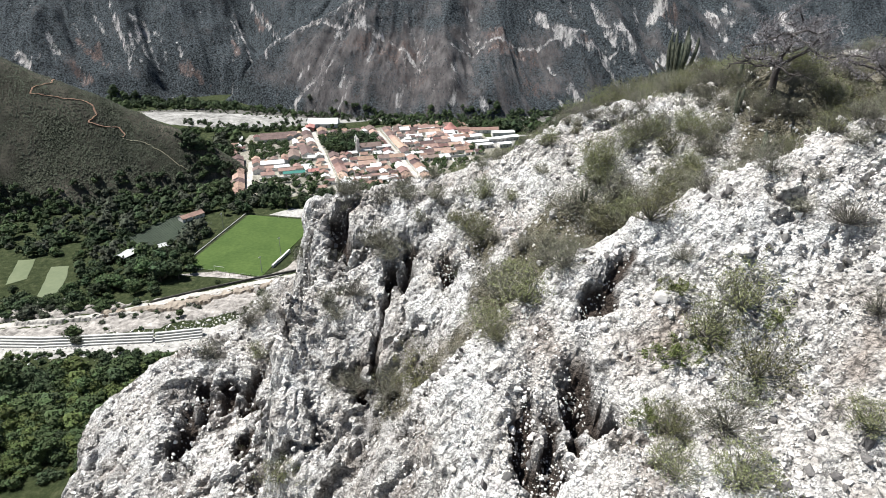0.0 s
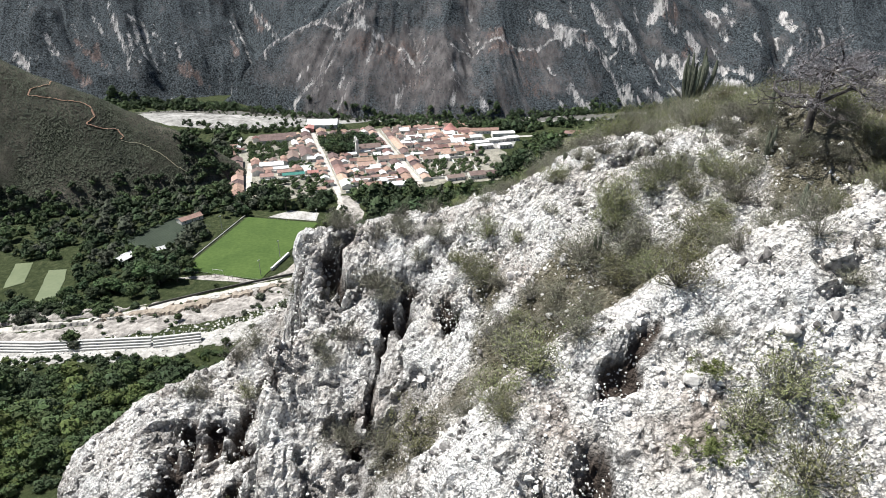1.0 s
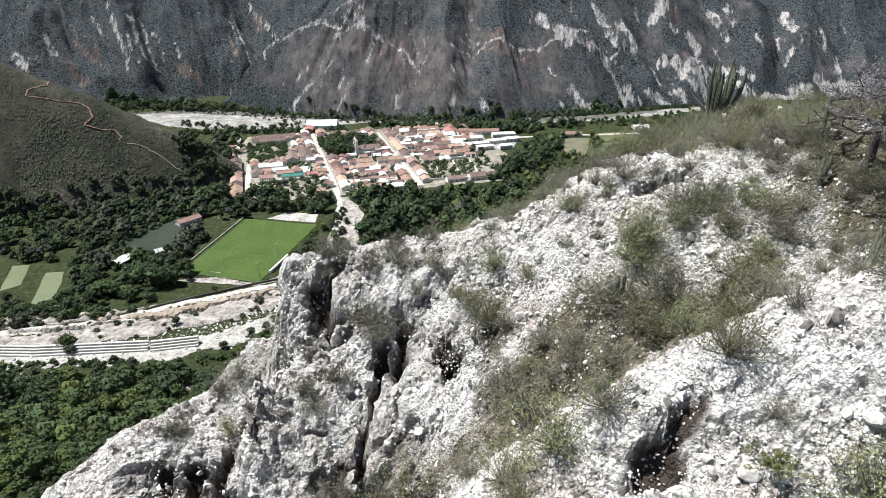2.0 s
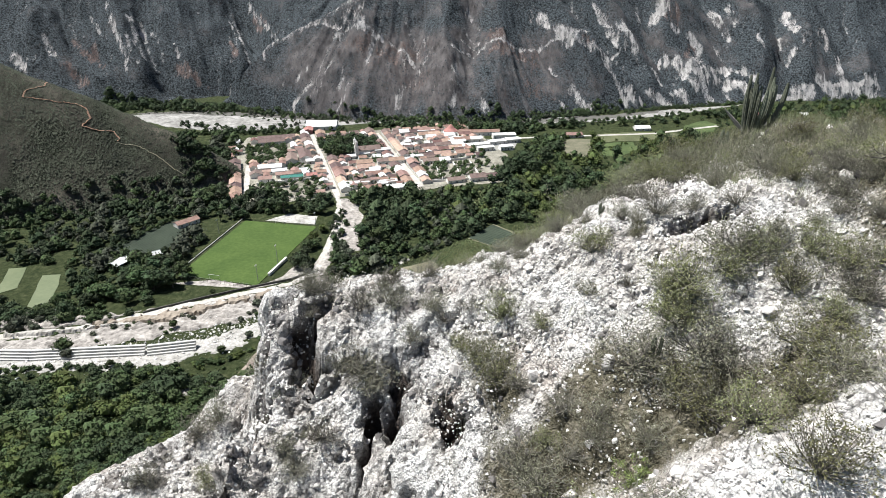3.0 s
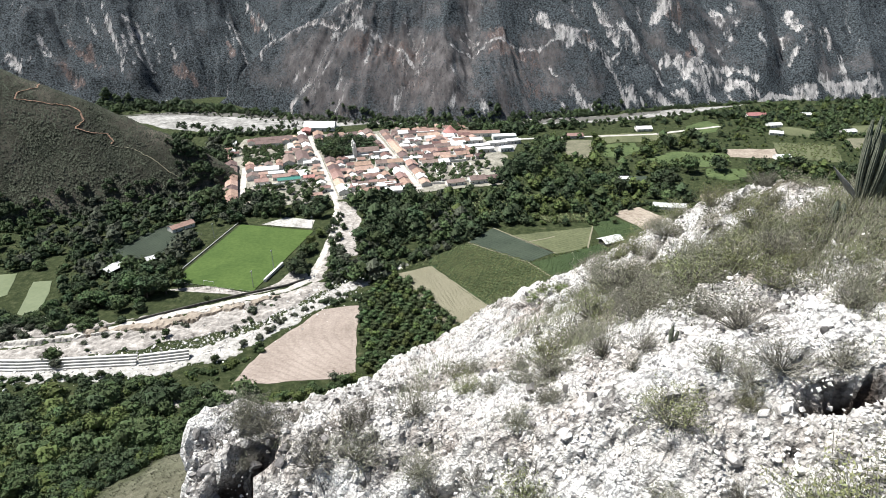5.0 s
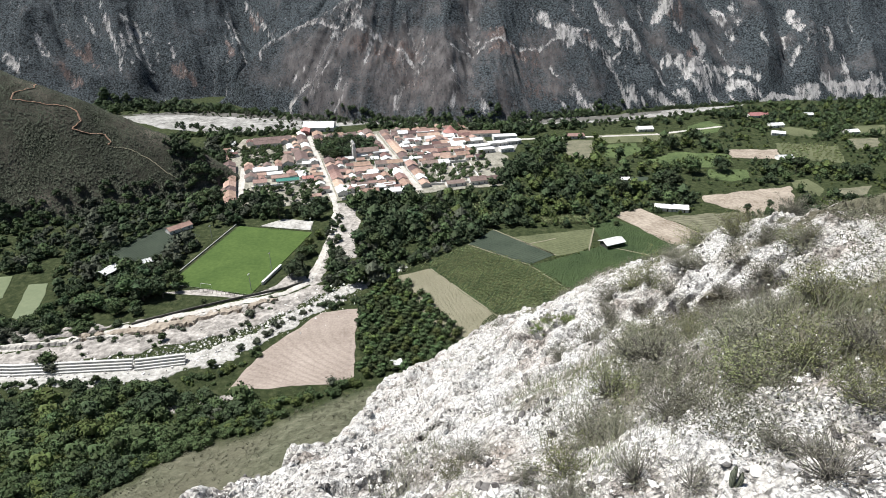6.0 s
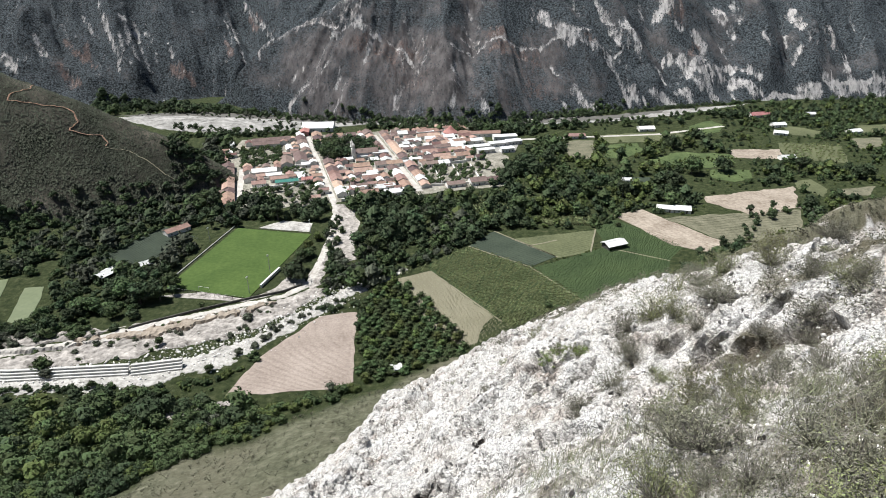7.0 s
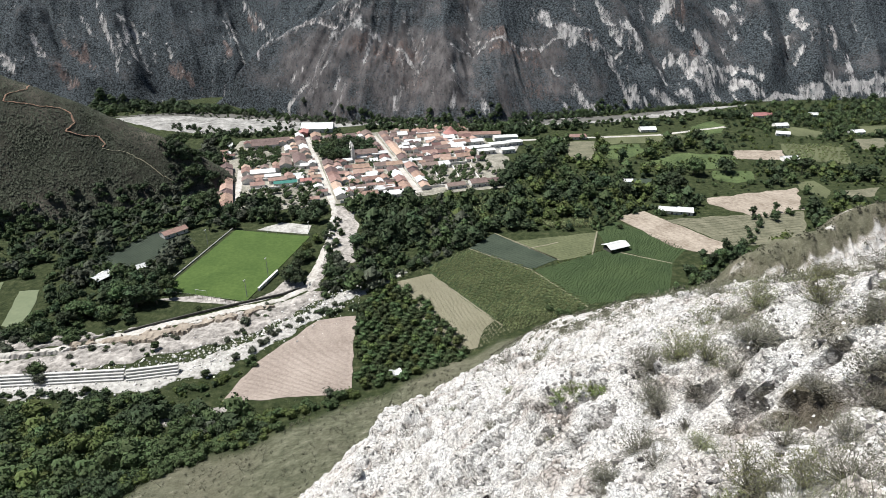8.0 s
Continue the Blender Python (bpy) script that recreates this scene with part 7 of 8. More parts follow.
# the orchard beside the ploughed field, in rows
orchard_poly = [(-52, 326), (-33, 356), (-22, 345), (10, 292), (10, 272), (-20, 258), (-43, 252)]
orchard_crown = {t: mesh_from("crown", *crown_shape(580 + k, 8, 300, 5.6, 4.6, 0.3, 0.07, ICO1), M["crown_" + t]) for k, t in enumerate(("mid", "light"))}
orchard_trunk = trunk_mesh(590, 4.2, 0.11)
for i in range(-2, 16):
    for j in range(-2, 22):
        x, y = -58 + i * 5.6 + j * 1.6 + gen.normal() * 0.5, 252 + j * 5.2 - i * 0.6 + gen.normal() * 0.5
        if inside(np.array(x), np.array(y), orchard_poly):
            s = gen.uniform(0.8, 1.15)
            ob = thing("orchard_tree", "round dark green orchard tree in a row", "tree", Matrix.LocRotScale((x, y, 0), Euler((0, 0, gen.uniform(0, 6.28))), Vector((s, s, s))), "orchard trees")
            part("trunk", orchard_trunk, ob)
            part("crown", orchard_crown["light" if gen.random() < 0.3 else "mid"], ob)

# crops standing in rows, past counting
crop_gen = np.random.default_rng(29)
sprout = Heap()
sprout.add(*leaf_quads(crop_gen.normal(size=(10, 3)) * np.array([0.35, 0.35, 0.35]) + np.array([0, 0, 0.6]), 0.55, crop_gen, 2.2))
sprout_v, sprout_f = np.concatenate(sprout.v), np.concatenate(sprout.f3)
M["crop_leaf"] = surface("crop_leaves", (0.058, 0.073, 0.028), (0.158, 0.176, 0.084), 0.06, 0.8, per_island=0.35)
M["crop_leaf_dark"] = surface("dark_crop_leaves", (0.0198, 0.0383, 0.0145), (0.0627, 0.0891, 0.0396), 0.06, 0.8, per_island=0.3)
M["stubble_row"] = surface("straw_rows", (0.172, 0.162, 0.109), (0.304, 0.284, 0.205), 0.1, 1.0, per_island=0.3)


def crop_rows(name, poly, turn, row, gap, size, material, label, z=0.2):
    xs, ys = [p[0] for p in poly], [p[1] for p in poly]
    cx, cy, reach = sum(xs) / len(xs), sum(ys) / len(ys), max(max(xs) - min(xs), max(ys) - min(ys))
    u, v = np.meshgrid(np.arange(-reach, reach, row), np.arange(-reach, reach, gap))
    u, v = u.ravel() + crop_gen.normal(size=u.size) * 0.12 * row, v.ravel() + crop_gen.normal(size=v.size) * 0.3 * gap
    c, s = math.cos(radians(turn)), math.sin(radians(turn))
    px, py = cx + u * c - v * s, cy + u * s + v * c
    ok = inside(px, py, poly) & (crop_gen.random(len(px)) < 0.93)
    at = np.stack([px[ok], py[ok], np.full(ok.sum(), z)], -1)
    tagged(new(name, mesh_from(name, *scatter(sprout_v, sprout_f, at, size * crop_gen.uniform(0.7, 1.3, len(at)), crop_gen, spin=False), material)), label, "crop", kind="stuff")


crop_rows("maize", [(-10, 378), (16, 401), (55, 371), (83, 327), (36, 300), (-9, 367)], 40, 2.0, 1.5, 1.5, M["crop_leaf"], "tall leafy maize standing in rows")
crop_rows("beans", [(58, 371), (112, 401), (149, 380), (134, 341), (85, 323)], 55, 1.8, 1.4, 0.6, M["crop_leaf_dark"], "low dark green bean rows")
crop_rows("beans", [(113, 432), (130, 450), (166, 404), (150, 382), (116, 405)], 55, 1.8, 1.4, 0.6, M["crop_leaf_dark"], "low green bean rows beside the barn")
crop_rows("straw", [(-30, 356), (-12, 365), (37, 299), (12, 281), (-5, 296)], 18, 2.4, 1.0, 0.55, M["stubble_row"], "dry straw stubble in fine rows")
crop_rows("straw", [(-30, 372), (-14, 384), (-10, 376), (-12, 368), (-30, 358)], 30, 4.0, 4.0, 1.6, M["crop_leaf"], "small round bushes on a dry plot")
crop_rows("bananas", [(-2, 510), (75, 502), (60, 450), (2, 457)], 20, 3.4, 3.2, 2.6, M["crop_leaf"], "dense bright green banana plants")
crop_rows("citrus", [(360, 660), (419, 645), (393, 589), (345, 607)], 62, 9.0, 4.0, 2.6, M["crop_leaf"], "citrus bushes in spaced rows")
crop_rows("cane", [(74, 452), (113, 452), (112, 441), (76, 441)], 10, 1.6, 1.4, 2.2, M["crop_leaf"], "strip of tall bright green cane")



def furrows(name, poly, turn, gap, height, material, label, z):
    """Low ridges of turned earth across a field, each clipped to the field and slightly bent."""
    heap = Heap()
    xs, ys = [p[0] for p in poly], [p[1] for p in poly]
    cx, cy, reach = sum(xs) / len(xs), sum(ys) / len(ys), max(max(xs) - min(xs), max(ys) - min(ys))
    c, s = math.cos(radians(turn)), math.sin(radians(turn))
    u = np.arange(-reach, reach, 2.0)
    for w in np.arange(-reach, reach, gap):
        ww = w + 0.25 * gap * noise.noise((w, 0, 3)) + 1.2 * np.sin(u / 17 + 0.02 * w)
        px, py = cx + u * c - ww * s, cy + u * s + ww * c
        ok = inside(px, py, poly)
        if ok.sum() > 3:
            first, last = np.flatnonzero(ok)[0], np.flatnonzero(ok)[-1] + 1
            line = np.stack([px, py, np.full(len(px), z)], -1)[first:last]
            heap.add(*tube(line, height * crop_gen.uniform(0.4, 1.2, len(line)), 4))
    tagged(new(name, heap.mesh(name, material)), label, "furrows", kind="stuff")


furrows("furrows", [(-103, 244), (-46, 251), (-53, 316), (-72, 312), (-96, 273)], 6, 1.0, 0.10, M["plough"], "fine furrows of turned pinkish earth", 0.20)
furrows("furrows", [(133, 460), (157, 471), (199, 408), (186, 392), (161, 406)], -58, 3.2, 0.3, M["bare_field"], "faint furrows in a bare tan field", 0.16)
furrows("furrows", [(-243, 379), (-214, 438), (-185, 421), (-205, 373)], 64, 2.2, 0.45, M["dark_crop"], "dark planted rows under netting", 0.1)
furrows("furrows", [(17, 405), (36, 429), (74, 388), (55, 373)], -45, 2.4, 0.4, M["dark_crop"], "blue-green vegetable rows", 0.14)
furrows("furrows", [(49, 416), (111, 431), (99, 395), (76, 387)], -40, 3.0, 0.3, M["pale_grass"], "pale grassy rows", 0.08)
furrows("furrows", [(172, 454), (283, 469), (260, 426), (206, 407)], 12, 4.0, 0.35, M["dry_meadow"], "faint dry rows across a meadow", 0.05)
for line in (((-10, 367), (37, 298)), ((56, 372), (84, 324)), ((16, 404), (56, 372)), ((48, 416), (76, 387)), ((112, 433), (100, 394)), ((112, 402), (150, 381)), ((36, 430), (75, 388)), ((58, 404), (80, 414))):
    plate("field_edge", ribbon(list(line), 1.1), 0.34, M["stubble"], "pale trodden strip between two fields", "field edge", bulge=0.3)

# ---------------------------------------------------------------- the pitch and what stands round it
M["white_paint"] = surface("white_painted_metal", (0.409, 0.409, 0.396), (0.528, 0.528, 0.515), 0.5, 3.0, rough=0.5)
M["concrete"] = surface("grey_concrete", (0.185, 0.178, 0.165), (0.304, 0.297, 0.277), 0.5, 3.0)
M["white_wall"] = surface("whitewashed_wall", (0.52, 0.505, 0.475), (0.74, 0.72, 0.69), 0.25, 1.8)
M["dark_wall"] = surface("dark_stone_wall", (0.0396, 0.0396, 0.0363), (0.106, 0.102, 0.0924), 0.4, 2.0)
M["steel"] = surface("galvanised_steel", (0.224, 0.231, 0.231), (0.343, 0.35, 0.35), 1.0, 4.0, rough=0.45)
M["rusty_post"] = surface("dark_fence_post", (0.0528, 0.0462, 0.0396), (0.119, 0.106, 0.0924), 1.0, 4.0)


def bar(a, b, radius, sides=6):
    return tube(np.array([a, np.add(a, b) / 2, b], float), [radius] * 3, sides)


def goal(x, y, turn, name="goal"):
    ob = thing(name, "white steel football goal at the pitch end", "goal", pose(x, y, 0.3, 0, 0, turn), "goals")
    for sx in (-3.66, 3.66):
        h = Heap()
        h.add(*bar((sx, 0, 0), (sx, 0, 2.44), 0.10))
        part("post", h.mesh("post", M["white_paint"]), ob)
    h = Heap()
    h.add(*bar((-3.76, 0, 2.44), (3.76, 0, 2.44), 0.10))
    part("crossbar", h.mesh("crossbar", M["white_paint"]), ob)


goal(-149, 342.5, -14)
goal(-128, 430, -14)


def flood_light(x, y, height, turn):
    ob = thing("floodlight", "tall pale floodlight pole with two lamps", "floodlight", pose(x, y, 0.2, 0, 0, turn), "floodlights")
    h = Heap()
    h.add(*tube(np.array([[0, 0, 0], [0, 0, height * 0.5], [0, 0, height]]), [0.22, 0.17, 0.12], 8))
    part("pole", h.mesh("pole", M["steel"]), ob)
    h = Heap()
    h.add(*bar((-0.9, 0, height), (0.9, 0, height), 0.07))
    part("crossarm", h.mesh("crossarm", M["steel"]), ob)
    lamp = box_mesh("lamp", 0.75, 0.45, 0.6, M["white_paint"], 0.08)
    for sx in (-0.65, 0.65):
        part("lamp", lamp, ob, "white lamp housing", pose(sx, 0.1, height - 0.1, -25))


for x, y, h in ((-120, 339, 11), (-113, 362, 14), (-169, 412, 11), (-100, 428, 10)):
    flood_light(x, y, h, 75)

fence = thing("fence", "thin wire fence with dark posts behind the goal", "fence", pose(0, 0, 0))
post = box_mesh("post", 0.14, 0.14, 3.2, M["rusty_post"], 0.02)
for k in range(19):
    u = k / 18
    part("post", post, fence, at=pose(-172 + 53 * u, 342 - 12.5 * u, 0.1))
for z in (1.2, 2.2, 3.1):
    h = Heap()
    h.add(*bar((-172, 342, z), (-119, 329.5, z), 0.03, 4))
    part("wire", h.mesh("wire", M["steel"]), fence)


def wall_run(name, line, height, width, material, label, z=0.0):
    """A free-standing wall along a line, with a slightly wider coping."""
    ob = thing(name, label, "wall", pose(0, 0, 0))
    for (ax, ay), (bx, by) in zip(line, line[1:]):
        length, turn = math.hypot(bx - ax, by - ay), math.degrees(math.atan2(by - ay, bx - ax))
        m = pose((ax + bx) / 2, (ay + by) / 2, z, 0, 0, turn)
        part("wall_stretch", box_mesh("wall_stretch", length, width, height, material, 0.04), ob, at=m)
        part("coping", box_mesh("coping", length, width + 0.12, 0.10, material, 0.02), ob, at=m @ pose(0, 0, height))


wall_run("pitch_wall", [(-115, 346), (-109, 370)], 2.0, 1.2, M["white_wall"], "long white stand wall beside the pitch")
wall_run("track_wall", [(-176, 300), (-169, 305), (-148, 317), (-123, 330), (-99, 341), (-90, 349)], 1.3, 0.5, M["dark_wall"], "low dark stone wall along the track")
wall_run("pitch_kerb", [(-176, 352), (-160, 440)], 0.6, 0.6, M["concrete"], "low grey kerb along the pitch")

# ---------------------------------------------------------------- the stepped gabion wall by the streambed
M["gabion"] = surface("white_stone_gabion", (0.29, 0.284, 0.271), (0.528, 0.521, 0.502), 0.4, 2.6, relief=0.12)


def gabion(line, label):
    ob = thing("gabion_wall", label, "retaining wall", pose(0, 0, 0))
    for (ax, ay), (bx, by) in zip(line, line[1:]):
        length, turn = math.hypot(bx - ax, by - ay), math.degrees(math.atan2(by - ay, bx - ax))
        for k in range(4):
            m = pose((ax + bx) / 2, (ay + by) / 2, k * 1.05, 0, 0, turn) @ pose(0, k * 1.15, 0)
            part("course", box_mesh("course", length, 1.5, 1.05, M["gabion"], 0.10), ob, at=m)


gabion([(-290, 256), (-214, 254.5), (-157, 259.5)], "long stepped wall of white stone gabions")
gabion([(-155.5, 259), (-132, 264)], "short stepped wall of white stone gabions")

stream_gen = np.random.default_rng(67)
u = stream_gen.random(2600) * 6
bed_x = np.interp(u, range(7), (-250, -205, -150, -120, -99, -78, -58)) + stream_gen.normal(size=2600) * 6
bed_y = np.interp(u, range(7), (254, 258, 266, 280, 300, 324, 344)) + stream_gen.normal(size=2600) * 9
rubble = Heap()
for k in range(4):
    v, f = stone_shape(620 + k)
    rubble.add(*scatter(v, f, np.stack([bed_x[k::4], bed_y[k::4], 0.35 + 0 * bed_x[k::4]], -1), 0.18 + 0.7 * stream_gen.random(len(bed_x[k::4])) ** 4, stream_gen))
tagged(new("stream_stones", rubble.mesh("stream_stones", M["stone"])), "pale boulders and rubble of the streambed", "stones", kind="stuff")

# ---------------------------------------------------------------- the village
M["village"] = surface("trodden_village_ground", (0.045, 0.046, 0.028), (0.36, 0.335, 0.285), 0.08, 0.5)
M["tile_a"] = surface("weathered_terracotta_tiles", (0.120, 0.072, 0.058), (0.300, 0.195, 0.163), 0.25, 2.4, relief=0.06, per_object=0.35, local=True)
M["tile_b"] = surface("brown_old_tiles", (0.085, 0.058, 0.053), (0.20, 0.146, 0.132), 0.25, 2.4, relief=0.06, per_object=0.35, local=True)
M["tile_c"] = surface("light_orange_tiles", (0.21, 0.132, 0.104), (0.40, 0.285, 0.240), 0.25, 2.4, relief=0.06, per_object=0.3, local=True)
M["tile_pink"] = surface("faded_red_sheet_roof", (0.224, 0.0924, 0.0858), (0.343, 0.178, 0.165), 0.25, 2.0, per_object=0.2, local=True)
M["tin"] = surface("pale_tin_roof", (0.44, 0.44, 0.435), (0.70, 0.70, 0.69), 0.2, 1.6, rough=0.45, per_object=0.2, local=True)
M["teal"] = surface("teal_sheet_roof", (0.033, 0.132, 0.112), (0.066, 0.198, 0.165), 0.3, 2.0, local=True)
M["plaster"] = surface("white_plaster", (0.48, 0.462, 0.43), (0.74, 0.72, 0.685), 0.3, 2.4, per_object=0.2, local=True)
M["door"] = surface("dark_painted_door", (0.0396, 0.0297, 0.0231), (0.099, 0.0726, 0.0594), 1.0, 6.0, per_object=0.4, local=True)
M["glass"] = surface("dark_window_pane", (0.0132, 0.0145, 0.0165), (0.033, 0.0343, 0.037), 1.0, 6.0, rough=0.15, spec=0.5, local=True)
M["blue_wall"] = surface("light_blue_wall", (0.198, 0.277, 0.383), (0.277, 0.356, 0.449), 0.5, 2.4, local=True)
door_shape = box_mesh("door", 1.1, 0.10, 2.1, M["door"], 0.02)
frame_shape = box_mesh("frame", 1.24, 0.08, 1.34, M["white_paint"], 0.02)
pane_shape = box_mesh("pane", 1.0, 0.10, 1.1, M["glass"], 0.01)


def gable_wall(length, depth, height, rise, material):
    bm = bmesh.new()
    x, y = length / 2, depth / 2
    low = [bm.verts.new(p) for p in ((-x, -y, 0), (x, -y, 0), (x, y, 0), (-x, y, 0))]
    top = [bm.verts.new(p) for p in ((-x, -y, height), (x, -y, height), (x, y, height), (-x, y, height))]
    r0, r1 = bm.verts.new((-x, 0, height + rise)), bm.verts.new((x, 0, height + rise))
    for k in (0, 2):
        bm.faces.new((low[k], low[k + 1], top[k + 1], top[k]))
    bm.faces.new((low[1], low[2], top[2], r1, top[1]))
    bm.faces.new((low[3], low[0], top[0], r0, top[3]))
    bmesh.ops.recalc_face_normals(bm, faces=bm.faces)
    me = bpy.data.meshes.new("wall")
    bm.to_mesh(me)
    bm.free()
    me.materials.append(material)
    return me


def gable_roof(length, depth, height, rise, material, over=0.55, sag=0.12):
    """A two-sided roof with eaves, thickness, a rounded ridge cap and a slight sag."""
    n = 9
    u = np.linspace(-1, 1, n)
    x = u * (length / 2 + over * 0.6)
    heap = Heap()
    y1, z1 = depth / 2 + over, height - rise * over / (depth / 2)
    dip = -sag * (1 - u**2)
    for side in (-1, 1):
        rows = []
        for t, thick in ((0, 0.16), (0.5, 0.16), (1, 0.16)):
            wob = 0.04 * np.sin(u * 9 + t * 5 + length)
            rows.append(np.stack([x, np.full(n, side * y1 * t), (height + rise) + (z1 - height - rise) * t + dip * (1 - 0.4 * t) + wob + thick], -1))
        top = np.stack(rows)
        low = top - np.array([0, 0, 0.16])
        v = np.concatenate([top.reshape(-1, 3), low.reshape(-1, 3)])
        i = np.arange(3 * n).reshape(3, n)
        q = np.stack([i[:-1, :-1], i[:-1, 1:], i[1:, 1:], i[1:, :-1]], -1).reshape(-1, 4)
        rim = [np.stack([i[2, :-1], i[2, 1:], i[2, 1:] + 3 * n, i[2, :-1] + 3 * n], -1), np.stack([i[:-1, 0], i[1:, 0], i[1:, 0] + 3 * n, i[:-1, 0] + 3 * n], -1), np.stack([i[:-1, -1], i[1:, -1], i[1:, -1] + 3 * n, i[:-1, -1] + 3 * n], -1)]
        heap.add(v, np.concatenate([q, q[:, ::-1] + 3 * n] + rim))
    heap.add(*tube(np.stack([x, 0 * x, height + rise + dip + 0.15], -1), np.full(n, 0.14), 6))
    return heap.mesh("roof", material)


def house(x, y, turn, length, depth, height, roof, wall="plaster", rise=None, label="", name="house", windows=None, group="village houses"):
    words = {"tile_a": "terracotta", "tile_b": "old brown tiled", "tile_c": "light orange tiled", "tile_pink": "faded red", "tin": "pale tin", "teal": "teal sheet"}[roof]
    ob = thing(name, label or f"low white house under a {words} roof", "house", pose(x, y, 0, 0, 0, turn), group)
    rise = rise if rise is not None else depth * 0.22
    part("wall", gable_wall(length, depth, height, rise, M[wall]), ob)
    part("roof", gable_roof(length, depth, height, rise, M[roof]), ob, f"{words} roof")
    count = windows if windows is not None else max(1, int(length / 5))
    for side, flip in ((-1, 0), (1, 180)):
        for k in range(count):
            wx = (k + 0.5) / count * length - length / 2
            if k == count // 2:
                part("door", door_shape, ob, at=pose(wx, side * (depth / 2 + 0.02), 0.02, 0, 0, flip))
            else:
                fr = part("window", frame_shape, ob, at=pose(wx, side * (depth / 2 + 0.01), 1.0, 0, 0, flip))
                part("pane", pane_shape, fr, at=pose(0, -0.03, 0.12))
    return ob


V_AXIS, U_AXIS = Vector((-0.295, 0.955)), Vector((0.955, 0.295))
ORIGIN = Vector((-95, 497))
AXIS_TURN = math.degrees(math.atan2(U_AXIS.y, U_AXIS.x))


def uv(u, v):
    p = ORIGIN + U_AXIS * u + V_AXIS * v
    return p.x, p.y


def street(u0, v0, u1, v1, width, label):
    plate("street", ribbon([uv(u0, v0), uv((u0 + u1) / 2, (v0 + v1) / 2), uv(u1, v1)], width), 0.26, M["dust"], label, "street", bulge=0.3)


street(0, -4, 0, 205, 5.5, "bright dusty main street of the village")
street(75, -4, 72, 185, 6, "white side street between tiled houses")
street(-76, 12, -72, 105, 5, "narrow white street on the village edge")
plate("street", ribbon([uv(3.6, 64), uv(71.5, 68)], 5), 0.23, M["dust"], "cross street near the church", "street", bulge=0.3)
plate("street", ribbon([uv(3.6, 150), uv(71.5, 152)], 5), 0.23, M["dust"], "cross street behind the park", "street", bulge=0.3)
plate("street", ribbon([uv(76, 100), uv(150, 104)], 5), 0.23, M["dust"], "cross street in the upper village", "street", bulge=0.3)
plate("village_ground", [uv(-100, -6), uv(150, -14), uv(185, 60), uv(188, 190), uv(-70, 210), uv(-100, 110)], 0.18, M["village"], "trodden village ground with grass", "ground", bulge=3)
village = np.random.default_rng(41)
TAKEN = []


def clear(u, v, l, d):
    for a, b, c, e in TAKEN:
        if abs(u - a) < (l + c) / 2 - 0.4 and abs(v - b) < (d + e) / 2 - 0.4:
            return False
    TAKEN.append((u, v, l, d))
    return True


def in_village(u, v, length, depth, along, roof=None, height=None, **more):
    """A house at the village's own coordinates, if there is room; along: 'u' or 'v', the run of its ridge."""
    lu, lv = (length, depth) if along == "u" else (depth, length)
    if not clear(u, v, lu, lv):
        return
    x, y = uv(u, v)
    roof = roof or village.choice(["tile_a", "tile_a", "tile_a", "tile_b", "tile_b", "tile_b", "tile_c", "tile_c", "tin", "tin"])
    house(x, y, AXIS_TURN + (90 if along == "v" else 0) + village.normal() * 1.2, length, depth, height or village.uniform(3.0, 4.2), str(roof), **more)


# buildings that stand out
in_village(-30, 106, 24, 11, "v", "tile_b", 4.2)
in_village(-16, 112, 28, 12, "v", "tile_b", 4.4)
in_village(-46, 176, 28, 11, "u", "tile_b", 4.0)
in_village(-40, 188, 40, 11, "u", "tile_b", 4.0)
in_village(-52, 82, 22, 9, "u", "tin", 4.6)
in_village(-44, 72, 14, 6, "u", "tin", 3.2)
in_village(-40, 60, 16, 7, "u", "tile_c", 3.4)
in_village(-34, 50, 20, 6, "u", "teal", 3.2)
in_village(-58, 52, 12, 8, "u", "tile_c", 3.4)
in_village(-16, 50, 10, 7, "u", "tile_pink", 3.4)
TAKEN += [(-40, 23, 58, 38), (-24, 82, 26, 18), (-53, 138, 42, 62)]
hx, hy = -148, 722
house(hx, hy, 3, 36, 24, 4.6, "tin", "plaster", 4.2, "large hall with a white roof and pink walls", "hall", 4, "")
house(-160, 699, 98, 16, 10, 4.5, "tile_pink", "tile_pink", 1.6, "pink hall annex with a faded red roof", "hall_annex", 2, "")
house(31, 690, 4, 62, 9, 4.2, "tile_a", "plaster", 2.0, "long white school building under terracotta tiles", "school", 12, "")
house(66, 676, 8, 26, 10, 5.0, "tin", "plaster", 0.8, "white flat-roofed school block", "school_block", 5, "")
plate("school_yard", [(26, 645), (82, 668), (72, 628), (30, 625)], 0.30, M["concrete"], "pale concrete school yard", "yard", bulge=0.3)
TAKEN += [(188, 92, 64, 40), (30, 135, 62, 62)]
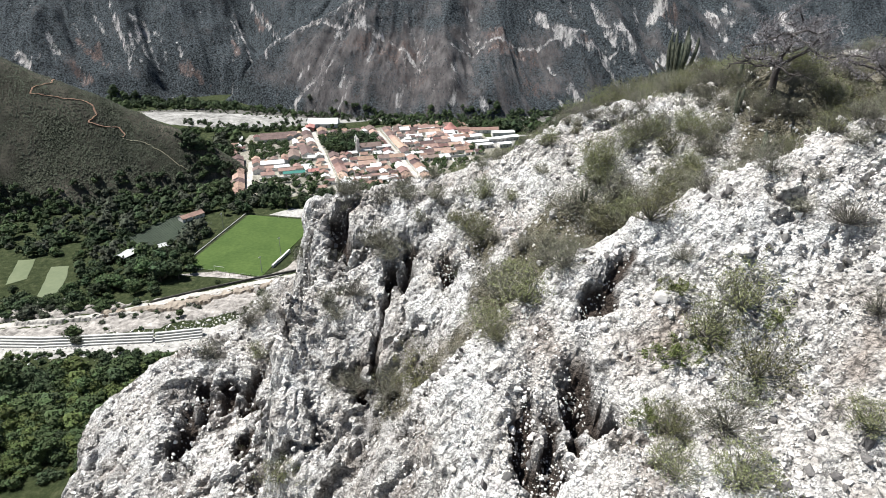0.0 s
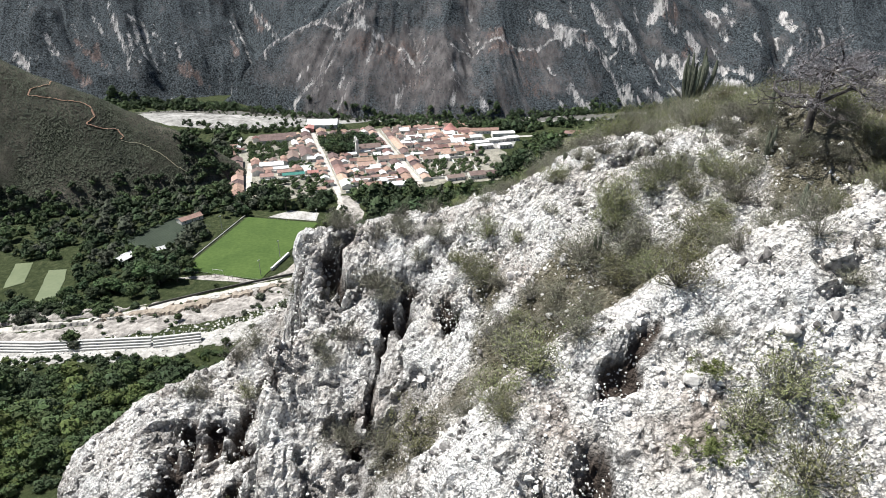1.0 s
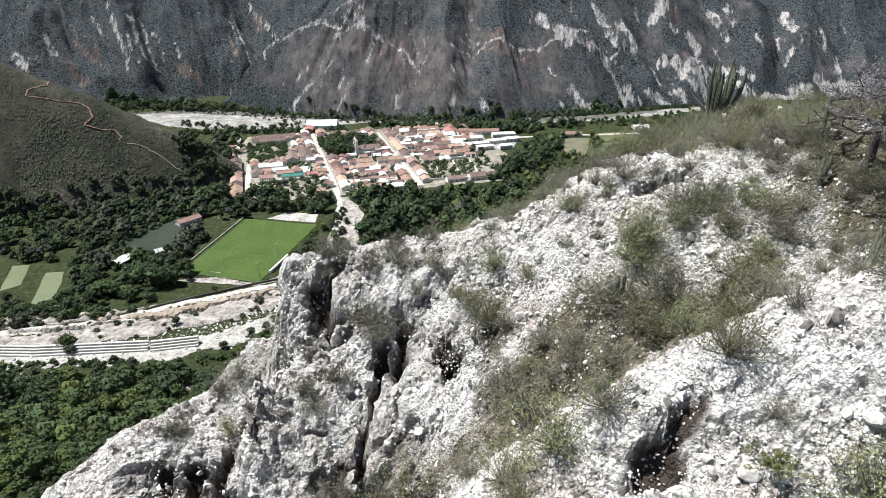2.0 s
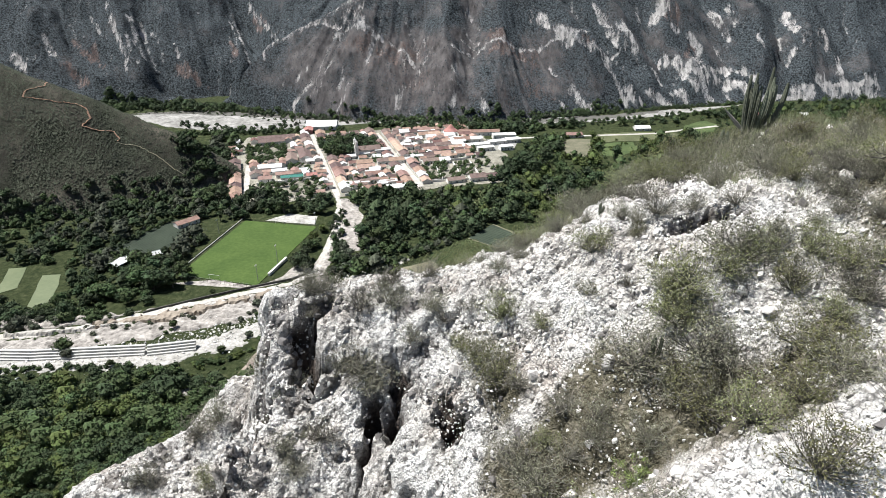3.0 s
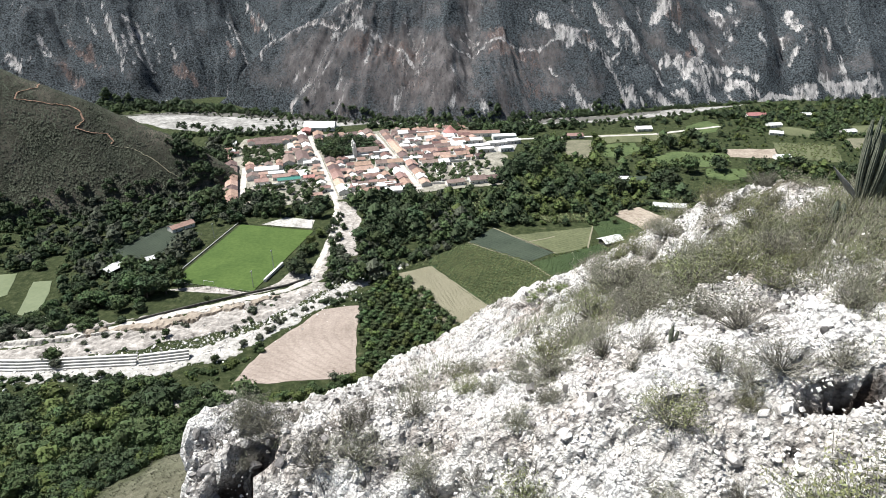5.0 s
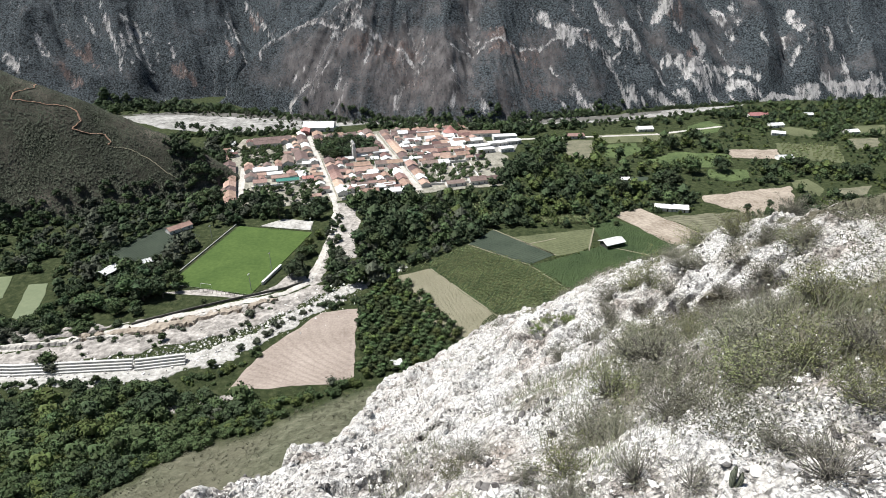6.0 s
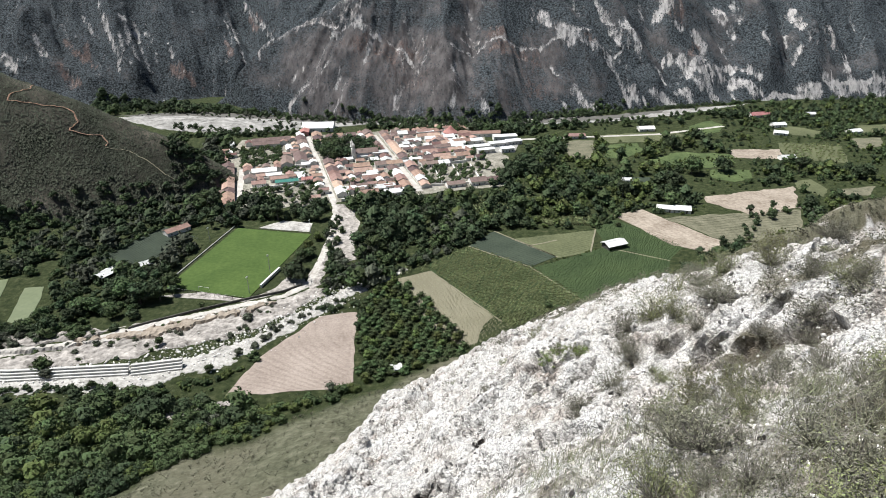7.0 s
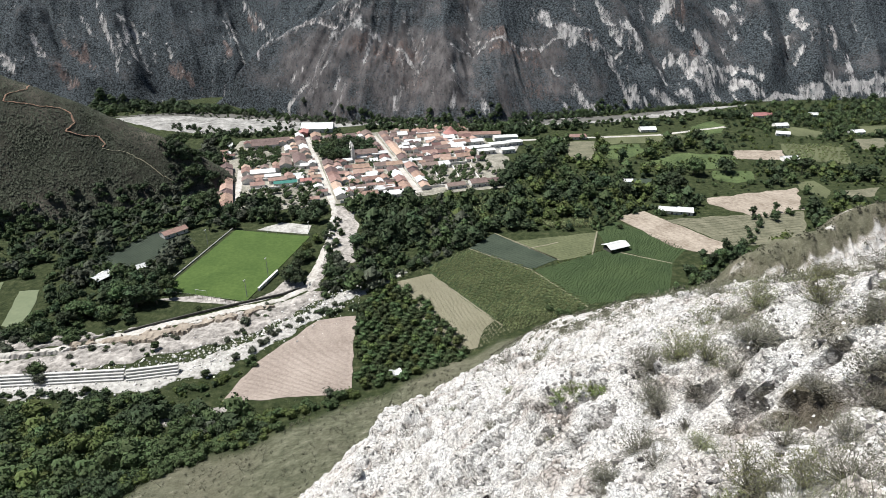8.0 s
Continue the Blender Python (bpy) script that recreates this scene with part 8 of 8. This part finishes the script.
# streets lined by houses
for u, side in ((0, -1), (0, 1), (74, -1), (74, 1), (-75, -1), (-75, 1)):
    v = 1.0
    top = 200 if u == 0 else 180 if u > 0 else 100
    while v < top:
        l, d = village.uniform(9, 17), village.uniform(7.5, 10.5)
        if abs(v + l / 2 - 66) > 7 or u <= 0:
            in_village(u + side * (4.2 + d / 2), v + l / 2, l, d, "v")
        v += l + 0.25
for v, u0, u1 in ((-2, 6, 70), (59, 10, 68), (72, 10, 68), (95, 84, 168), (110, 84, 168), (34, 12, 66), (-2, 82, 140), (122, 122, 172), (143, 84, 172), (156, 84, 172), (185, 8, 60), (60, 84, 112), (78, 84, 165), (172, 84, 176), (40, -12, -8)):
    u = u0
    while u < u1:
        l, d = village.uniform(9, 18), village.uniform(7.5, 10.5)
        in_village(u + l / 2, v + village.normal() * 0.8, l, d, "u")
        u += l + village.choice([0.25, 0.25, 5.0])
for _ in range(2600):
    u, v = village.uniform(-92, 176), village.uniform(0, 190)
    if (u < 84 or v > 62) and u < 150 + 0.2 * v and u < 200 and abs(u) > 5 and abs(u - 74) > 6 and abs(u + 75) > 5 and not (4 < u < 72 and (abs(v - 66) < 5 or abs(v - 151) < 5)) and not (u > 76 and abs(v - 102) < 5):
        in_village(u, v, village.uniform(5, 11), village.uniform(4.5, 7.5), village.choice(["u", "v"]), windows=1)
for u, v, l, d in ((128, 172, 20, 9), (152, 150, 18, 8), (150, 118, 16, 9), (96, 118, 14, 8), (118, 96, 14, 7), (40, 40, 14, 8), (22, 14, 18, 6), (48, 10, 16, 6), (152, 128, 18, 8)):
    x, y = uv(u, v)
    house(x, y, AXIS_TURN, l, d, 4.0, "tin", "plaster", 0.5, "flat white plastered house with a pale roof", "flat_house", 3)
for u0, v0, u1, v1 in ((6, -8, 70, -9), (8, 20, 30, 21), (40, 24, 68, 24), (-64, 66, -40, 67), (-66, 90, -64, 60), (84, 62, 140, 60), (146, 60, 150, 110), (86, 88, 140, 87), (-66, 42, -10, 43), (60, 80, 68, 98)):
    wall_run("yard_wall", [uv(u0, v0), uv(u1, v1)], 2.4, 0.5, M["white_wall"], "whitewashed wall round village yards")
for x, y, l, d in ((36, 640, 22, 8), (56, 652, 20, 8), (74, 660, 16, 9), (42, 628, 18, 7), (64, 632, 14, 8), (20, 634, 16, 9), (12, 652, 18, 8)):
    house(x, y, 18, l, d, 4.2, "tin", "plaster", 0.6, "white flat-roofed school building", "school_building", 4, "school buildings")
# garden walls in the lower village
for k, (u0, v0, u1, v1) in enumerate(((84, 12, 88, 56), (99, 8, 104, 55), (117, 4, 123, 52), (134, 0, 140, 50), (84, 5, 140, -2))):
    wall_run("garden_wall", [uv(u0, v0), uv(u1, v1)], 2.2, 0.4, M["white_wall"], "white garden wall between village plots")
wall_run("compound_wall", [uv(-66, 97), uv(-6, 94)], 2.6, 0.5, M["white_wall"], "long white compound wall")

# the church
church = thing("church", "white village church with two small bell towers", "church", pose(-80, 612, 0, 0, 0, AXIS_TURN))
part("nave", gable_wall(24, 10, 7, 3, M["plaster"]), church)
part("roof", gable_roof(24, 10, 7, 3, M["tile_b"]), church, "old tiled church roof")
tower_shape = box_mesh("tower", 3.6, 3.6, 12, M["plaster"], 0.1)
belfry_shape = box_mesh("belfry", 2.6, 2.6, 3.2, M["plaster"], 0.1)
cap_v, cap_q = tube(np.array([[0, 0, 0], [0, 0, 0.9], [0, 0, 1.6], [0, 0, 2.4], [0, 0, 3.4]]), [1.7, 1.5, 0.9, 0.3, 0.05], 10)
cap_shape = mesh_from("spire", cap_v, cap_q, M["plaster"])
for px, py in ((-13, -4.5), (-13, 4.5)):
    t = part("tower", tower_shape, church, at=pose(px, py, 0))
    part("belfry", belfry_shape, t, at=pose(0, 0, 12))
    part("spire", cap_shape, t, at=pose(0, 0, 15.2))
house(-66, 614, AXIS_TURN, 16, 9, 6, "tin", "plaster", 1.2, "tall white parish house beside the church", "parish_house", 3, "")
# the pavilion with a pointed roof
pavilion = thing("pavilion", "round pavilion with a pointed pink roof", "pavilion", pose(6, 690, 0))
v, q = tube(np.array([[0, 0, 0], [0, 0, 2.5], [0, 0, 5.0]]), [7.0, 7.0, 7.0], 12)
part("wall", mesh_from("wall", v, q, M["plaster"]), pavilion)
v, q = tube(np.array([[0, 0, 5.0], [0, 0, 5.2], [0, 0, 8.0], [0, 0, 11.5], [0, 0, 12.5]]), [8.6, 8.6, 4.6, 1.6, 0.1], 12)
part("roof", mesh_from("roof", v, q, M["tile_pink"]), pavilion, "pointed pink roof")

# park and garden trees
GARDEN = []
for _ in range(64):
    u, v = village.uniform(4, 61), village.uniform(104, 167)
    plant_tree(str(village.choice(["dark", "dark", "mid"])), *uv(u, v), village.uniform(0.85, 1.45), "park trees")
for u0, u1, v0, v1, count in ((84, 138, 4, 54, 80), (-68, -8, 4, 42, 50), (-34, -12, 74, 92, 10), (-98, -80, 0, 100, 16), (-73, -33, 107, 168, 110), (10, 66, 6, 54, 24), (14, 66, 76, 98, 14), (84, 145, 62, 98, 24), (142, 165, 0, 170, 60), (-60, 70, 196, 215, 16)):
    for _ in range(count):
        spot, size = uv(village.uniform(u0, u1), village.uniform(v0, v1)), village.uniform(0.35, 0.75)
        if village.random() < 0.16:
            plant_tree(str(village.choice(["dark", "mid", "mid", "light"])), *spot, size, "village trees")
        else:
            GARDEN.append((*spot, size))

late = np.array(GARDEN)
heap = Heap()
heap.add(*scatter(*LOW_CROWN[1], np.stack([late[:, 0], late[:, 1], 0 * late[:, 0]], -1), late[:, 2], gen, spin=False))
tagged(new("garden_bushes", heap.mesh("garden_bushes", M["wood_mid"])), "green bushes in the village gardens", "bushes", kind="stuff")


def palm(x, y, height, seed):
    """A palm: a slim leaning trunk and a head of drooping fronds."""
    g = np.random.default_rng(seed)
    ob = thing("palm_tree", "tall palm with drooping fronds beside village houses", "tree", pose(x, y, 0), "palms")
    v, q = tube(np.array([[0, 0, -0.2], [0.15, 0, height * 0.4], [0.3, 0.1, height * 0.75], [0.4, 0.1, height]]), [0.26, 0.2, 0.17, 0.15], 6)
    part("trunk", mesh_from("trunk", v, q, M["trunk"], smooth=True), ob)
    for k in range(13):
        a, rise, long = k * 2.4 + g.normal() * 0.2, g.uniform(-0.1, 0.9), g.uniform(2.4, 3.2)
        u = np.linspace(0, 1, 6)
        mid = np.stack([0.4 + np.cos(a) * long * u, 0.1 + np.sin(a) * long * u, height + long * (rise * u - 0.95 * u**2)], -1)
        side = np.array([-np.sin(a), np.cos(a), 0]) * (0.55 * np.sin(np.pi * (0.12 + 0.86 * u)))[:, None]
        v = np.concatenate([mid + side - [0, 0, 0.18], mid, mid - side - [0, 0, 0.18]])
        f = [(r * 6 + i, r * 6 + i + 1, r * 6 + i + 7, r * 6 + i + 6) for r in range(2) for i in range(5)]
        part("frond", mesh_from("frond", v, np.array(f), M["crown_mid"]), ob)


for k, (u, v, height) in enumerate(((-18, 46, 11), (-62, 20, 10), (-70, 12, 9), (-58, 8, 8), (22, 22, 9), (12, -6, 8))):
    palm(*uv(u, v), height, 640 + k)

# ---------------------------------------------------------------- farm buildings and huts
barn = thing("barn", "open field barn with a white sheet roof", "barn", pose(118, 403, 0, 0, 0, 25))
part("roof", gable_roof(16, 9, 3.4, 1.6, M["tin"], 0.7), barn, "white sheet roof")
for px in (-7, -2.3, 2.3, 7):
    for py in (-4, 4):
        part("post", box_mesh("post", 0.25, 0.25, 3.3, M["rusty_post"], 0.03), barn, at=pose(px, py, 0))
part("back_wall", box_mesh("back_wall", 14, 0.25, 2.6, M["dark_wall"], 0.03), barn, at=pose(0, 4.2, 0))
part("side_wall", box_mesh("side_wall", 0.25, 8, 2.6, M["dark_wall"], 0.03), barn, at=pose(-7.2, 0, 0))
for x, y, turn, l, d, roof in ((176, 470, -12, 13, 8, "tin"), (189, 468, -12, 12, 9, "tin"), (394, 729, 10, 16, 9, "tin"), (394, 778, 8, 26, 12, "tile_pink"), (465, 699, 12, 16, 9, "tin"), (379, 693, -20, 14, 8, "tin"), (340, 602, 5, 15, 8, "tin"), (233, 713, 5, 18, 10, "tin"), (163, 537, 0, 8, 6, "tin"), (146, 683, 4, 20, 9, "tile_c"), (460, 780, 0, 12, 8, "tin"), (-25, 262, 20, 5, 4, "tin"), (84, 314, 20, 8, 5, "tin")):
    house(x, y, turn, l, d, 3.0, roof, label="small farmhouse under a " + ("pale tin" if roof == "tin" else "red tiled") + " roof", name="farmhouse", group="farmhouses")
house(-200, 430, 50, 18, 8, 3.2, "tile_a", "plaster", 1.6, "long hut under a terracotta roof beside the plot", "hut", 3, "")
for x, y, turn, l, d in ((-216, 359, 66, 15, 9), (-197, 371, 40, 7, 6)):
    tent = thing("canopy", "white peaked canopy roof among trees", "canopy", pose(x, y, 0, 0, 0, turn), "canopies")
    part("roof", gable_roof(l, d, 4.6, 1.6, M["tin"], 0.4), tent, "white sheet roof")
    for px in (-l / 2 + 0.4, l / 2 - 0.4):
        for py in (-d / 2 + 0.4, d / 2 - 0.4):
            part("post", box_mesh("post", 0.2, 0.2, 4.5, M["rusty_post"], 0.03), tent, at=pose(px, py, 0))
